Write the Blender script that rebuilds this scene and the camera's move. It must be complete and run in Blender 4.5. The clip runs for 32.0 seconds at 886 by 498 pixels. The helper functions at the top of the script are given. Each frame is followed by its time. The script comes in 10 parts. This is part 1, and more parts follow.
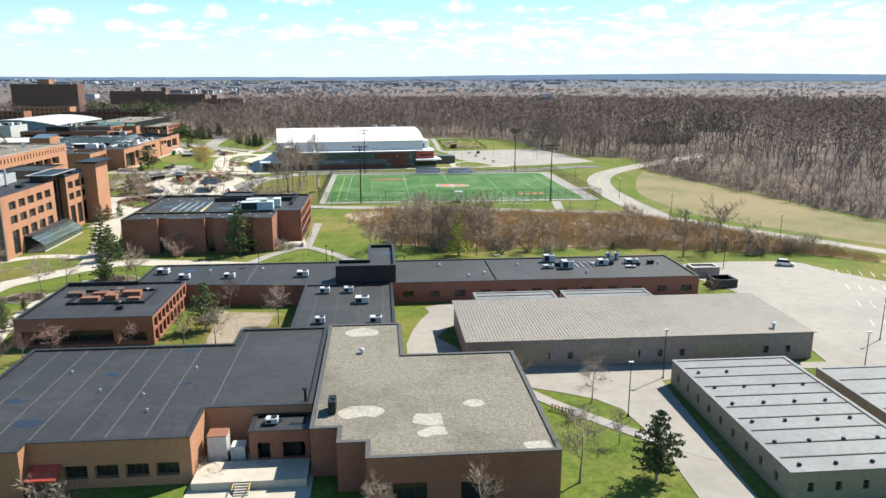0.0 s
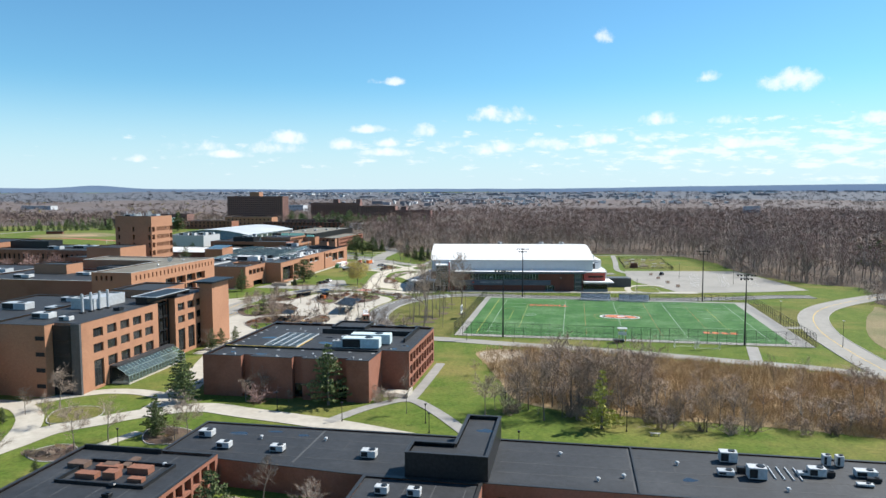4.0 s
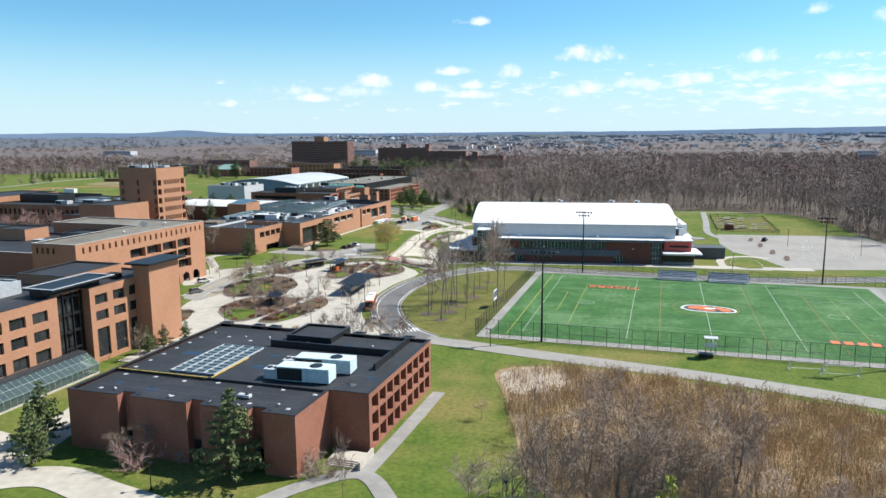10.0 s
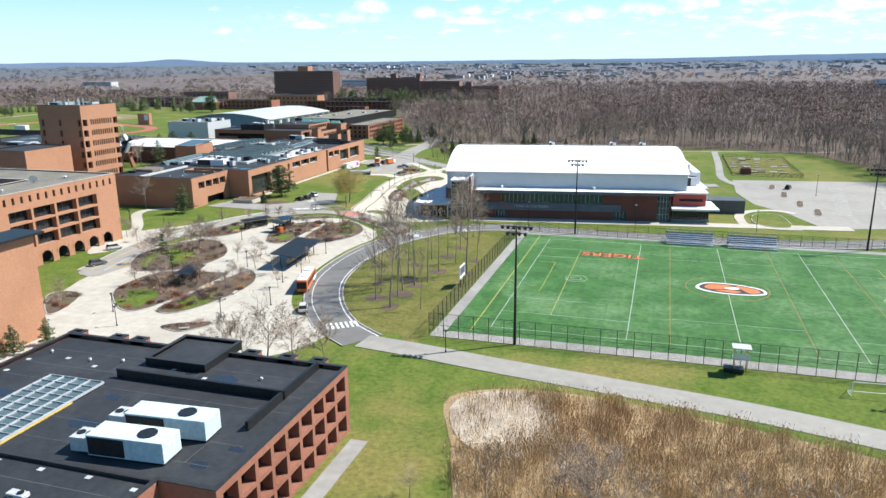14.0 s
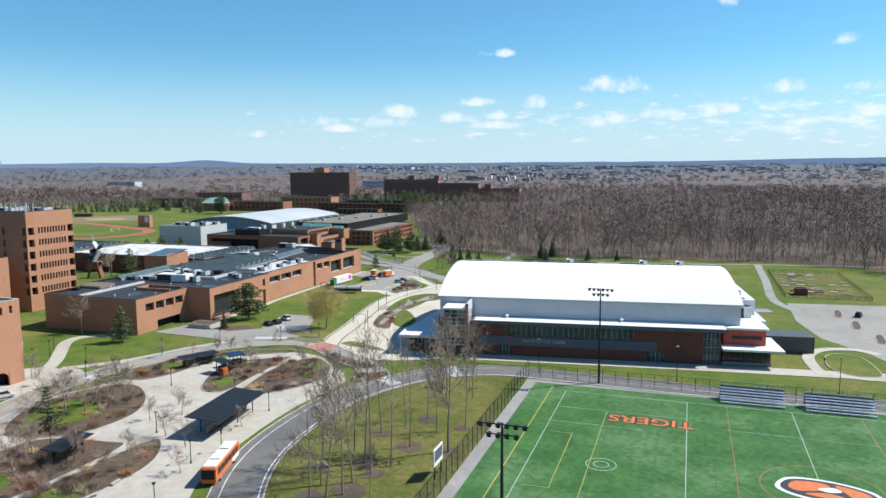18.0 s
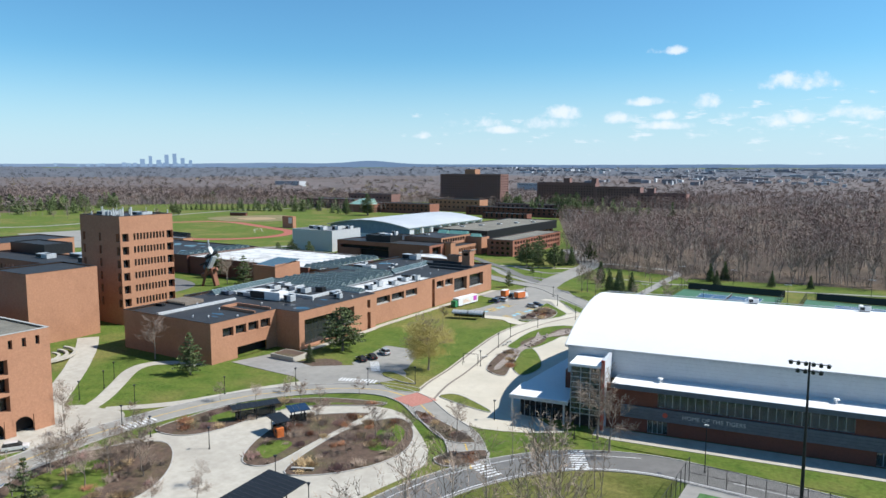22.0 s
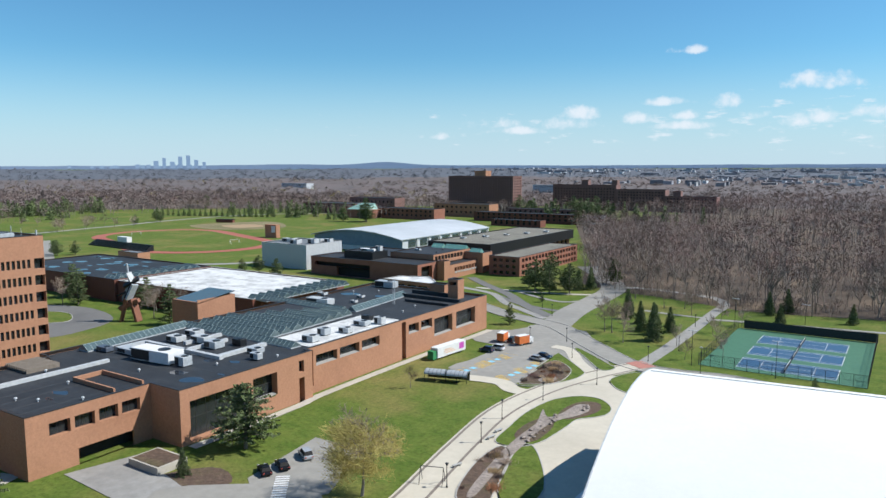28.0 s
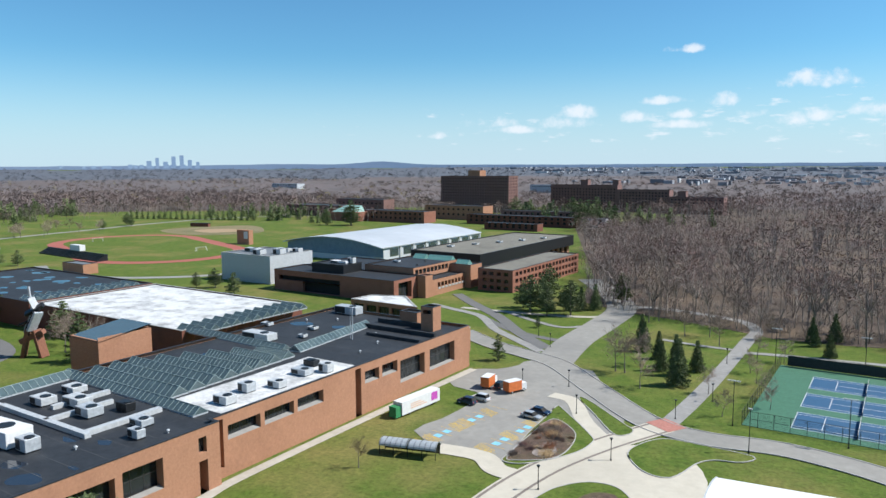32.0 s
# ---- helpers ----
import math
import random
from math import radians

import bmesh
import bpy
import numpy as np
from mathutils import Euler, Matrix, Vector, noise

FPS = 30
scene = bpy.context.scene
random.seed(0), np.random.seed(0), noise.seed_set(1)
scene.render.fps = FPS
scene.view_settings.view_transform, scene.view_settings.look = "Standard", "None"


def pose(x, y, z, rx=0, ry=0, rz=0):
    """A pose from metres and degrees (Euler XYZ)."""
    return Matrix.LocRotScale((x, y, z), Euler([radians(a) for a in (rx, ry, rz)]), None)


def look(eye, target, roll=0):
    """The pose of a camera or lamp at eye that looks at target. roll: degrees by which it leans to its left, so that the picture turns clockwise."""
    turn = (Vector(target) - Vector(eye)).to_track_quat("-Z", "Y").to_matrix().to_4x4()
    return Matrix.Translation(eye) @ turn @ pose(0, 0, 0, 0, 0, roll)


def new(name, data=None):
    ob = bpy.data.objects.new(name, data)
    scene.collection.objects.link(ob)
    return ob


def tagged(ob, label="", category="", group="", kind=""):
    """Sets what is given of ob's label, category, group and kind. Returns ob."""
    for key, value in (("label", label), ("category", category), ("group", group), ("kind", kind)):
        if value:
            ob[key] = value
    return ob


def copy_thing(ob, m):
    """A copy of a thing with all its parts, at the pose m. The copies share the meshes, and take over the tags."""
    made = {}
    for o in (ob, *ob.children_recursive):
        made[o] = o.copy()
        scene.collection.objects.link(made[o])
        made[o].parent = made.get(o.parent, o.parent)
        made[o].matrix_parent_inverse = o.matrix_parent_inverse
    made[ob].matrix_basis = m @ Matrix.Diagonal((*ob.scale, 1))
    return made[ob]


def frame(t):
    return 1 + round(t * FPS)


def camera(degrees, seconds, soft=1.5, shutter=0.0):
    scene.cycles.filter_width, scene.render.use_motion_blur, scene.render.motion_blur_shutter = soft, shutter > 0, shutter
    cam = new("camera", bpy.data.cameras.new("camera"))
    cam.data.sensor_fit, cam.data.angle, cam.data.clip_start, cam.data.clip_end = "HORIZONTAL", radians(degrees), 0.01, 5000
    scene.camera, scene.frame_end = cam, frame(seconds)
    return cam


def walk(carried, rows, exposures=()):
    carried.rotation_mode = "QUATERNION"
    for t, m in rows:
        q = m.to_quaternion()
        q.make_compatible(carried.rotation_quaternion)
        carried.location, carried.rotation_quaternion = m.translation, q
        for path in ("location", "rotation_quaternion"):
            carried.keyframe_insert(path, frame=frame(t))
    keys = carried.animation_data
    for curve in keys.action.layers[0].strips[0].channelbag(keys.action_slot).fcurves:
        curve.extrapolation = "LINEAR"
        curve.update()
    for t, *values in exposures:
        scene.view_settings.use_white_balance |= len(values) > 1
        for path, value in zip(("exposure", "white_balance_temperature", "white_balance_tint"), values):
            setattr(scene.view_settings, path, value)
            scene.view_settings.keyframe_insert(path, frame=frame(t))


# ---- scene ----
cam = camera(63.4, 32.0)
METRES, EYE, TILT, LEAN, TURN = 384.25, 48.5, 0.45, 0.5, -5.2
ROWS = [
    (0.0, 0.0, 0.0, 0.0, 0.13, -13.71, -0.54),
    (0.5, 0.0064, 0.0158, 0.0004, 4.18, -12.34, -0.58),
    (1.0, 0.0119, 0.0316, 0.0005, 8.26, -11.02, -0.6),
    (1.5, 0.0163, 0.0473, 0.0009, 12.28, -9.74, -0.63),
    (2.0, 0.021, 0.0634, 0.0012, 14.91, -8.57, -0.59),
    (2.5, 0.024, 0.0792, 0.0015, 14.96, -7.4, -0.52),
    (3.0, 0.0264, 0.0947, 0.0017, 15.0, -6.31, -0.46),
    (3.5, 0.0284, 0.11, 0.0018, 15.14, -5.3, -0.41),
    (5.5, 0.0318, 0.1708, 0.0026, 18.09, -5.12, -0.2),
    (6.0, 0.032, 0.1857, 0.0029, 18.94, -7.09, -0.14),
    (6.5, 0.032, 0.2007, 0.0035, 19.64, -7.59, -0.11),
    (7.0, 0.0318, 0.2157, 0.0039, 20.18, -7.6, -0.08),
    (7.5, 0.0314, 0.2304, 0.0038, 20.67, -8.3, -0.06),
    (8.0, 0.0305, 0.2451, 0.0039, 21.3, -9.44, -0.03),
    (8.5, 0.0293, 0.2599, 0.0043, 21.84, -9.61, -0.01),
    (9.0, 0.0279, 0.2748, 0.0044, 22.12, -9.62, 0.01),
    (9.5, 0.0261, 0.2897, 0.0045, 22.2, -9.64, 0.04),
    (10.0, 0.0242, 0.3048, 0.0045, 22.24, -9.65, 0.06),
    (10.5, 0.0221, 0.3197, 0.0044, 22.26, -9.66, 0.08),
    (11.0, 0.0197, 0.3348, 0.0046, 22.3, -9.67, 0.1),
    (11.5, 0.0174, 0.3501, 0.0046, 22.3, -9.68, 0.14),
    (12.0, 0.015, 0.3655, 0.0047, 22.29, -9.69, 0.16),
    (12.5, 0.0129, 0.3807, 0.0046, 22.28, -9.96, 0.18),
    (13.0, 0.0105, 0.396, 0.0044, 22.23, -11.75, 0.22),
    (13.5, 0.0082, 0.4113, 0.0045, 22.2, -13.87, 0.25),
    (14.0, 0.0055, 0.427, 0.0048, 22.2, -15.14, 0.25),
    (14.5, 0.0029, 0.4428, 0.0056, 22.2, -12.95, 0.17),
    (15.0, 0.0001, 0.4583, 0.0058, 22.22, -9.29, 0.08),
    (15.5, -0.0027, 0.4737, 0.0048, 22.25, -7.39, 0.02),
    (17.5, -0.0158, 0.5366, 0.0047, 23.14, -7.33, 0.01),
    (18.0, -0.0196, 0.5522, 0.0047, 24.22, -7.3, 0.03),
    (18.5, -0.0236, 0.5681, 0.0046, 26.11, -7.29, -0.03),
    (19.0, -0.0277, 0.5841, 0.0045, 28.09, -7.26, -0.06),
    (19.5, -0.0323, 0.6001, 0.0046, 29.86, -7.26, -0.11),
    (20.0, -0.037, 0.6158, 0.0046, 31.52, -7.25, -0.13),
    (20.5, -0.042, 0.6314, 0.0046, 33.07, -7.23, -0.16),
    (21.0, -0.0475, 0.6469, 0.0046, 34.47, -7.23, -0.18),
    (21.5, -0.0533, 0.6623, 0.0045, 35.78, -7.23, -0.2),
    (22.0, -0.0593, 0.6774, 0.0048, 36.94, -7.22, -0.2),
    (22.5, -0.0655, 0.6924, 0.0048, 38.07, -7.21, -0.21),
    (23.0, -0.0718, 0.7074, 0.0048, 38.43, -7.2, -0.17),
    (23.5, -0.0784, 0.7219, 0.0048, 38.42, -7.19, -0.14),
    (24.0, -0.0852, 0.7363, 0.0048, 38.44, -7.19, -0.12),
    (24.5, -0.0921, 0.7504, 0.0049, 38.44, -7.17, -0.1),
    (25.0, -0.0992, 0.7643, 0.0049, 38.44, -7.16, -0.09),
    (25.5, -0.1065, 0.7782, 0.005, 38.46, -7.15, -0.07),
    (27.5, -0.1369, 0.8305, 0.0045, 38.36, -7.16, -0.01),
    (28.0, -0.1442, 0.8434, 0.0044, 38.35, -7.15, 0.01),
    (28.5, -0.151, 0.8554, 0.0042, 38.33, -7.15, 0.03),
    (29.0, -0.1584, 0.8685, 0.0041, 38.32, -7.16, 0.04),
    (29.5, -0.166, 0.8817, 0.0041, 38.31, -7.17, 0.05),
    (30.0, -0.1733, 0.895, 0.004, 38.29, -7.18, 0.05),
    (30.5, -0.1808, 0.9083, 0.004, 38.26, -7.19, 0.07),
    (31.0, -0.1886, 0.9216, 0.0039, 38.23, -7.19, 0.09),
    (31.5, -0.1964, 0.935, 0.0038, 38.2, -7.2, 0.12),
    (32.0, -0.2043, 0.9485, 0.0036, 38.17, -7.2, 0.15),
]
walk(cam, [(t, pose(0, 0, EYE, TILT, LEAN, TURN) @ pose(METRES * x, METRES * y, METRES * z, 90 + pitch, roll, yaw)) for t, x, y, z, yaw, pitch, roll in ROWS],
     [(0.0, 1.0, 6950, 9), (1.5, 0.82, 6700, 9), (3.0, 0.71, 6500, 9), (6.0, 0.71, 6450, 9), (10.0, 0.74, 6400, 9), (13.0, 0.70, 6400, 9), (14.0, 0.93, 6400, 9), (15.0, 0.73, 6350, 9), (19.0, 0.57, 6200, 9), (25.0, 0.50, 6180, 9), (28.0, 0.43, 6180, 9), (32.0, 0.50, 6180, 9)])

# ---- world, sun, exposure ----
SUN_AZ, SUN_EL = 57.0, 47.0          # degrees from +y towards +x, degrees up
world = bpy.data.worlds.new("sky")
scene.world = world
world.use_nodes = True
wt = world.node_tree
wt.nodes.clear()


def wn(kind, **kw):
    n = wt.nodes.new(kind)
    for k, v in kw.items():
        if k == "op":
            n.operation = v
    return n


def wmath(op, a, b=None, c=None):
    n = wn("ShaderNodeMath", op=op)
    for i, v in enumerate((a, b, c)):
        if v is None:
            continue
        if isinstance(v, (int, float)):
            n.inputs[i].default_value = v
        else:
            wt.links.new(v, n.inputs[i])
    return n.outputs[0]


sky = wt.nodes.new("ShaderNodeTexSky")
sky.sky_type = "NISHITA"
sky.sun_disc = False
sky.sun_elevation = radians(SUN_EL)
sky.sun_rotation = radians(SUN_AZ)
sky.air_density, sky.dust_density, sky.ozone_density = 1.0, 0.15, 3.0
coord = wt.nodes.new("ShaderNodeTexCoord")
sep = wt.nodes.new("ShaderNodeSeparateXYZ")
wt.links.new(coord.outputs["Generated"], sep.inputs[0])
az = wmath("MULTIPLY", wmath("ARCTAN2", sep.outputs[0], sep.outputs[1]), 57.2958)
el = wmath("MULTIPLY", wmath("ARCSINE", sep.outputs[2]), 57.2958)
cn = wt.nodes.new("ShaderNodeTexNoise")
cn.inputs["Scale"].default_value = 34.0
cn.inputs["Detail"].default_value = 7.0
cn.inputs["Roughness"].default_value = 0.62
wt.links.new(coord.outputs["Generated"], cn.inputs["Vector"])
# fair-weather clouds: heading, height, half width, half height in degrees
CLOUDS = [
    (-5.9, 5.8, 2.4, .8), (-11.9, 4.7, 1.1, .65), (-22.2, 4.0, 1.8, .7), (-23.1, 3.2, 2.2, .6), (-29.3, 3.3, 1.9, .7), (-27.9, 2.8, 2.5, .4), (-18.2, 3.6, 1.5, .55), (-14.7, 3.8, 1.1, .45), (-14.9, 3.0, 2.4, .4),
    (-9.7, 3.7, 1.3, .45), (-7.5, 3.2, 1.2, .6), (-5.4, 3.4, 1.2, .6), (-2.0, 3.6, 1.9, .7), (.8, 3.7, 1.4, .6)] + [(2.5, 3.9, 1.3, .5), (5.5, 4.0, 1.4, .5), (6.2, 5.3, 1.8, .6), (-14.5, 8.5, 1.5, .4), (-16.3, 4.8, 1.9, .4),
    (-33.2, 2.4, 1.0, .4), (7.2, 2.9, 1.5, .4), (9.6, 8.2, 1.2, .5), (15.3, 7.6, 2.5, .9), (2.1, 11.6, .8, .8), (20.4, 4.9, 1.6, .6), (11.1, 5.1, 1.4, .45), (12, 3.4, 3.0, .5), (26, 4.5, 3.0, .8),
]
field = None
for a, e, w, h in CLOUDS:
    da = wmath("DIVIDE", wmath("SUBTRACT", az, a), w)
    de = wmath("DIVIDE", wmath("SUBTRACT", el, e), h * 1.05)
    de = wmath("MAXIMUM", de, wmath("MULTIPLY", de, -1.7))      # flat base, heaped top
    m = wmath("SUBTRACT", 1.0, wmath("ADD", wmath("MULTIPLY", da, da), wmath("MULTIPLY", de, de)))
    field = m if field is None else wmath("MAXIMUM", field, m)
field = wmath("ADD", wmath("MAXIMUM", field, -3.0), wmath("MULTIPLY", wmath("SUBTRACT", cn.outputs["Fac"], 0.47), 5.0))
ramp = wt.nodes.new("ShaderNodeMapRange")
ramp.interpolation_type = "SMOOTHSTEP"
ramp.inputs["From Min"].default_value, ramp.inputs["From Max"].default_value = 0.0, 1.7
ramp.inputs["To Max"].default_value = 0.82
wt.links.new(field, ramp.inputs["Value"])
# thin scattered scraps of cloud low over the horizon
flat = wt.nodes.new("ShaderNodeCombineXYZ")
wt.links.new(wmath("MULTIPLY", az, 0.32), flat.inputs[0])
wt.links.new(wmath("MULTIPLY", el, 1.15), flat.inputs[1])
scrap = wt.nodes.new("ShaderNodeTexNoise")
scrap.inputs["Scale"].default_value, scrap.inputs["Detail"].default_value, scrap.inputs["Roughness"].default_value = 1.6, 6.0, 0.6
wt.links.new(flat.outputs[0], scrap.inputs["Vector"])
lift = wmath("MULTIPLY", wmath("SUBTRACT", el, 3.1), 0.42)
east = wmath("ADD", wmath("MULTIPLY", az, 0.003), 0.02)
thin = wt.nodes.new("ShaderNodeMapRange")
thin.interpolation_type = "SMOOTHSTEP"
thin.inputs["From Min"].default_value, thin.inputs["From Max"].default_value, thin.inputs["To Max"].default_value = 0.50, 0.68, 0.62
wt.links.new(wmath("ADD", wmath("SUBTRACT", scrap.outputs["Fac"], wmath("MULTIPLY", wmath("MULTIPLY", lift, lift), 0.12)), east), thin.inputs["Value"])
cover = wmath("MAXIMUM", ramp.outputs["Result"], thin.outputs["Result"])
mixc = wt.nodes.new("ShaderNodeMix")
mixc.data_type = "RGBA"
mixc.inputs["B"].default_value = (8.5, 8.7, 9.0, 1)
wt.links.new(cover, mixc.inputs["Factor"])
tint = wt.nodes.new("ShaderNodeMix")
tint.data_type, tint.blend_type = "RGBA", "MULTIPLY"
tint.inputs["Factor"].default_value = 1.0
tint.inputs["B"].default_value = (.64, 1.04, 1.16, 1)
wt.links.new(sky.outputs["Color"], tint.inputs["A"])
low = wt.nodes.new("ShaderNodeMapRange")          # pale air close to the horizon
low.interpolation_type = "SMOOTHSTEP"
low.inputs["From Min"].default_value, low.inputs["From Max"].default_value = 9.0, -0.5
low.inputs["To Max"].default_value = 0.85
wt.links.new(el, low.inputs["Value"])
air = wt.nodes.new("ShaderNodeMix")
air.data_type = "RGBA"
air.inputs["B"].default_value = (5.6, 6.9, 7.9, 1)
wt.links.new(low.outputs["Result"], air.inputs["Factor"])
wt.links.new(tint.outputs["Result"], air.inputs["A"])
wt.links.new(air.outputs["Result"], mixc.inputs["A"])
bg = wt.nodes.new("ShaderNodeBackground")
bg.inputs["Strength"].default_value = 0.078
wt.links.new(mixc.outputs["Result"], bg.inputs["Color"])
wout = wt.nodes.new("ShaderNodeOutputWorld")
wt.links.new(bg.outputs[0], wout.inputs["Surface"])

sun_data = bpy.data.lights.new("sun", "SUN")
sun_data.energy, sun_data.angle, sun_data.color = 5.0, radians(0.53), (1.0, 0.95, 0.87)
sun = new("sun", sun_data)
ce = math.cos(radians(SUN_EL))
sun.matrix_world = look((300, 200, 300), (300 - math.sin(radians(SUN_AZ)) * ce, 200 - math.cos(radians(SUN_AZ)) * ce, 300 - math.sin(radians(SUN_EL))))


# ---- materials ----
PAINT = 0.80      # the palette below in terms of the measured reflectance of its surfaces


def material(name, c1, c2, scale=1.0, fine=None, rough=0.85, metal=0.0, bump=0.0, bump_scale=20.0, c3=None, big=0.05, transmission=0.0, spread=0.0, spec=0.5, grain=1.7, speck=.16, island=0.0):
    """Two colours mixed by a fine noise, a third in broad patches, relief; spread varies the tone from piece to piece."""
    m = bpy.data.materials.new(name)
    m.use_nodes = True
    nt = m.node_tree
    bsdf = nt.nodes["Principled BSDF"]
    c1, c2 = tuple(v * PAINT for v in c1), tuple(v * PAINT for v in c2)
    c3 = tuple(v * PAINT for v in c3) if c3 else None
    tc = nt.nodes.new("ShaderNodeTexCoord")

    def noise_of(s, detail=5.0, r=0.6):
        n = nt.nodes.new("ShaderNodeTexNoise")
        n.inputs["Scale"].default_value, n.inputs["Detail"].default_value, n.inputs["Roughness"].default_value = s, detail, r
        nt.links.new(tc.outputs["Object"], n.inputs["Vector"])
        r_ = nt.nodes.new("ShaderNodeMapRange")
        r_.inputs["From Min"].default_value, r_.inputs["From Max"].default_value = 0.3, 0.7
        nt.links.new(n.outputs["Fac"], r_.inputs["Value"])
        return r_.outputs["Result"]

    def mix(a, b, f):
        n = nt.nodes.new("ShaderNodeMix")
        n.data_type = "RGBA"
        for key, v in (("A", a), ("B", b)):
            if isinstance(v, tuple):
                n.inputs[key].default_value = (*v, 1)
            else:
                nt.links.new(v, n.inputs[key])
        nt.links.new(f, n.inputs["Factor"])
        return n.outputs["Result"]

    col = mix(c1, c2, noise_of(scale))
    if c3:
        b = nt.nodes.new("ShaderNodeMapRange")
        b.inputs["From Min"].default_value, b.inputs["From Max"].default_value, b.inputs["To Max"].default_value = 0.45, 0.95, 0.8
        nt.links.new(noise_of(big, 4.0, 0.65), b.inputs["Value"])
        col = mix(col, c3, b.outputs["Result"])
    if spread:
        oi = nt.nodes.new("ShaderNodeObjectInfo")
        hv = nt.nodes.new("ShaderNodeHueSaturation")
        r2 = nt.nodes.new("ShaderNodeMapRange")
        r2.inputs["To Min"].default_value, r2.inputs["To Max"].default_value = 1 - spread, 1 + spread
        nt.links.new(oi.outputs["Random"], r2.inputs["Value"])
        nt.links.new(r2.outputs["Result"], hv.inputs["Value"])
        nt.links.new(col, hv.inputs["Color"])
        col = hv.outputs["Color"]
    if island:
        geo = nt.nodes.new("ShaderNodeNewGeometry")
        hi = nt.nodes.new("ShaderNodeHueSaturation")
        r3 = nt.nodes.new("ShaderNodeMapRange")
        r3.inputs["To Min"].default_value, r3.inputs["To Max"].default_value = 1 - island, 1 + island
        nt.links.new(geo.outputs["Random Per Island"], r3.inputs["Value"])
        nt.links.new(r3.outputs["Result"], hi.inputs["Value"])
        nt.links.new(col, hi.inputs["Color"])
        col = hi.outputs["Color"]
    if speck:
        gr = nt.nodes.new("ShaderNodeHueSaturation")
        g2 = nt.nodes.new("ShaderNodeMapRange")
        g2.inputs["To Min"].default_value, g2.inputs["To Max"].default_value = 1 - speck, 1 + speck
        nt.links.new(noise_of(grain, 3.0, 0.75), g2.inputs["Value"])
        nt.links.new(g2.outputs["Result"], gr.inputs["Value"])
        nt.links.new(col, gr.inputs["Color"])
        col = gr.outputs["Color"]
    nt.links.new(col, bsdf.inputs["Base Color"])
    bsdf.inputs["Roughness"].default_value = rough
    bsdf.inputs["Metallic"].default_value = metal
    bsdf.inputs["Specular IOR Level"].default_value = spec
    bsdf.inputs["Transmission Weight"].default_value = transmission
    if bump:
        bn = nt.nodes.new("ShaderNodeBump")
        bn.inputs["Strength"].default_value, bn.inputs["Distance"].default_value = bump, 0.1
        nt.links.new(noise_of(bump_scale), bn.inputs["Height"])
        nt.links.new(bn.outputs[0], bsdf.inputs["Normal"])
    return m


BRICK = material("brick_red", (0.286, 0.114, 0.0722), (0.344, 0.147, 0.0947), 3.0, c3=(0.246, 0.0918, 0.0541), big=.12, bump=.25, bump_scale=9, speck=.09)
BRICK_O = material("brick_orange", (0.410, 0.200, 0.112), (0.466, 0.236, 0.136), 3.0, c3=(0.362, 0.174, 0.098), big=.1, bump=.25, bump_scale=9, speck=.12)
BRICK_D = material("brick_dark", (0.174, 0.0608, 0.0401), (0.224, 0.0795, 0.049), 3.0, c3=(0.143, 0.0514, 0.0357), big=.15, bump=.25, bump_scale=9, speck=.09)
ROOF_B = material("roof_membrane_black", (0.0161, 0.0186, 0.0223), (0.026, 0.0291, 0.0341), 1.2, rough=.7, c3=(0.0403, 0.0434, 0.0484), big=.09, bump=.15, bump_scale=3, speck=.3, grain=.9)
WET = material("standing_water", (.02, .025, .035), (.03, .035, .045), 2.0, rough=.06)
GRAVEL = material("roof_gravel", (.165, .152, .122), (.262, .245, .200), 2.5, rough=.95, c3=(.125, .115, .094), big=.07, bump=.6, bump_scale=5, speck=.32, grain=2.4)
GRAVEL_W = material("roof_gravel_bare", (.36, .34, .29), (.44, .42, .37), 2.0, rough=.95, c3=(.30, .28, .235), big=.3, bump=.4, bump_scale=8, speck=.3)
SEAM = material("roof_seam_grey", (.055, .058, .062), (.085, .088, .092), 1.5, rough=.8)
COPING = material("coping_dark", (.03, .03, .032), (.05, .05, .05), 2.0, rough=.5, metal=.3)
COPING_L = material("coping_light", (0.405, 0.396, 0.378), (0.495, 0.486, 0.45), 2.0, rough=.6)
CONCRETE = material("concrete_pale", (0.455, 0.418, 0.352), (0.525, 0.486, 0.415), .5, c3=(0.395, 0.360, 0.303), big=.05, bump=.05, bump_scale=15, speck=.06, grain=.5)
CONC_C = material("concrete_cream", (0.560, 0.505, 0.405), (0.630, 0.575, 0.470), .4, c3=(0.500, 0.450, 0.362), big=.05, bump=.04, bump_scale=15, speck=.05, grain=.5)
CONC_G = material("concrete_grey", (0.288, 0.276, 0.256), (0.340, 0.328, 0.305), .5, c3=(0.248, 0.236, 0.22), big=.06, bump=.05, bump_scale=15, speck=.07, grain=.5)
ASPHALT = material("asphalt_worn", (0.150, 0.145, 0.138), (0.182, 0.176, 0.168), .6, c3=(0.120, 0.116, 0.112), big=.05, bump=.06, bump_scale=25, speck=.07, grain=.4)
ASPHALT_L = material("asphalt_pale", (0.290, 0.274, 0.244), (0.342, 0.325, 0.290), .5, c3=(0.242, 0.230, 0.208), big=.04, bump=.06, bump_scale=25, speck=.07, grain=.4)
ASPHALT_D = material("asphalt_dark", (0.068, 0.068, 0.0704), (0.092, 0.092, 0.0936), 2.0, c3=(0.056, 0.056, 0.056), big=.05, bump=.2, bump_scale=25)
KERB = material("kerb_stone", (.40, .385, .36), (.5, .48, .45), 3.0)
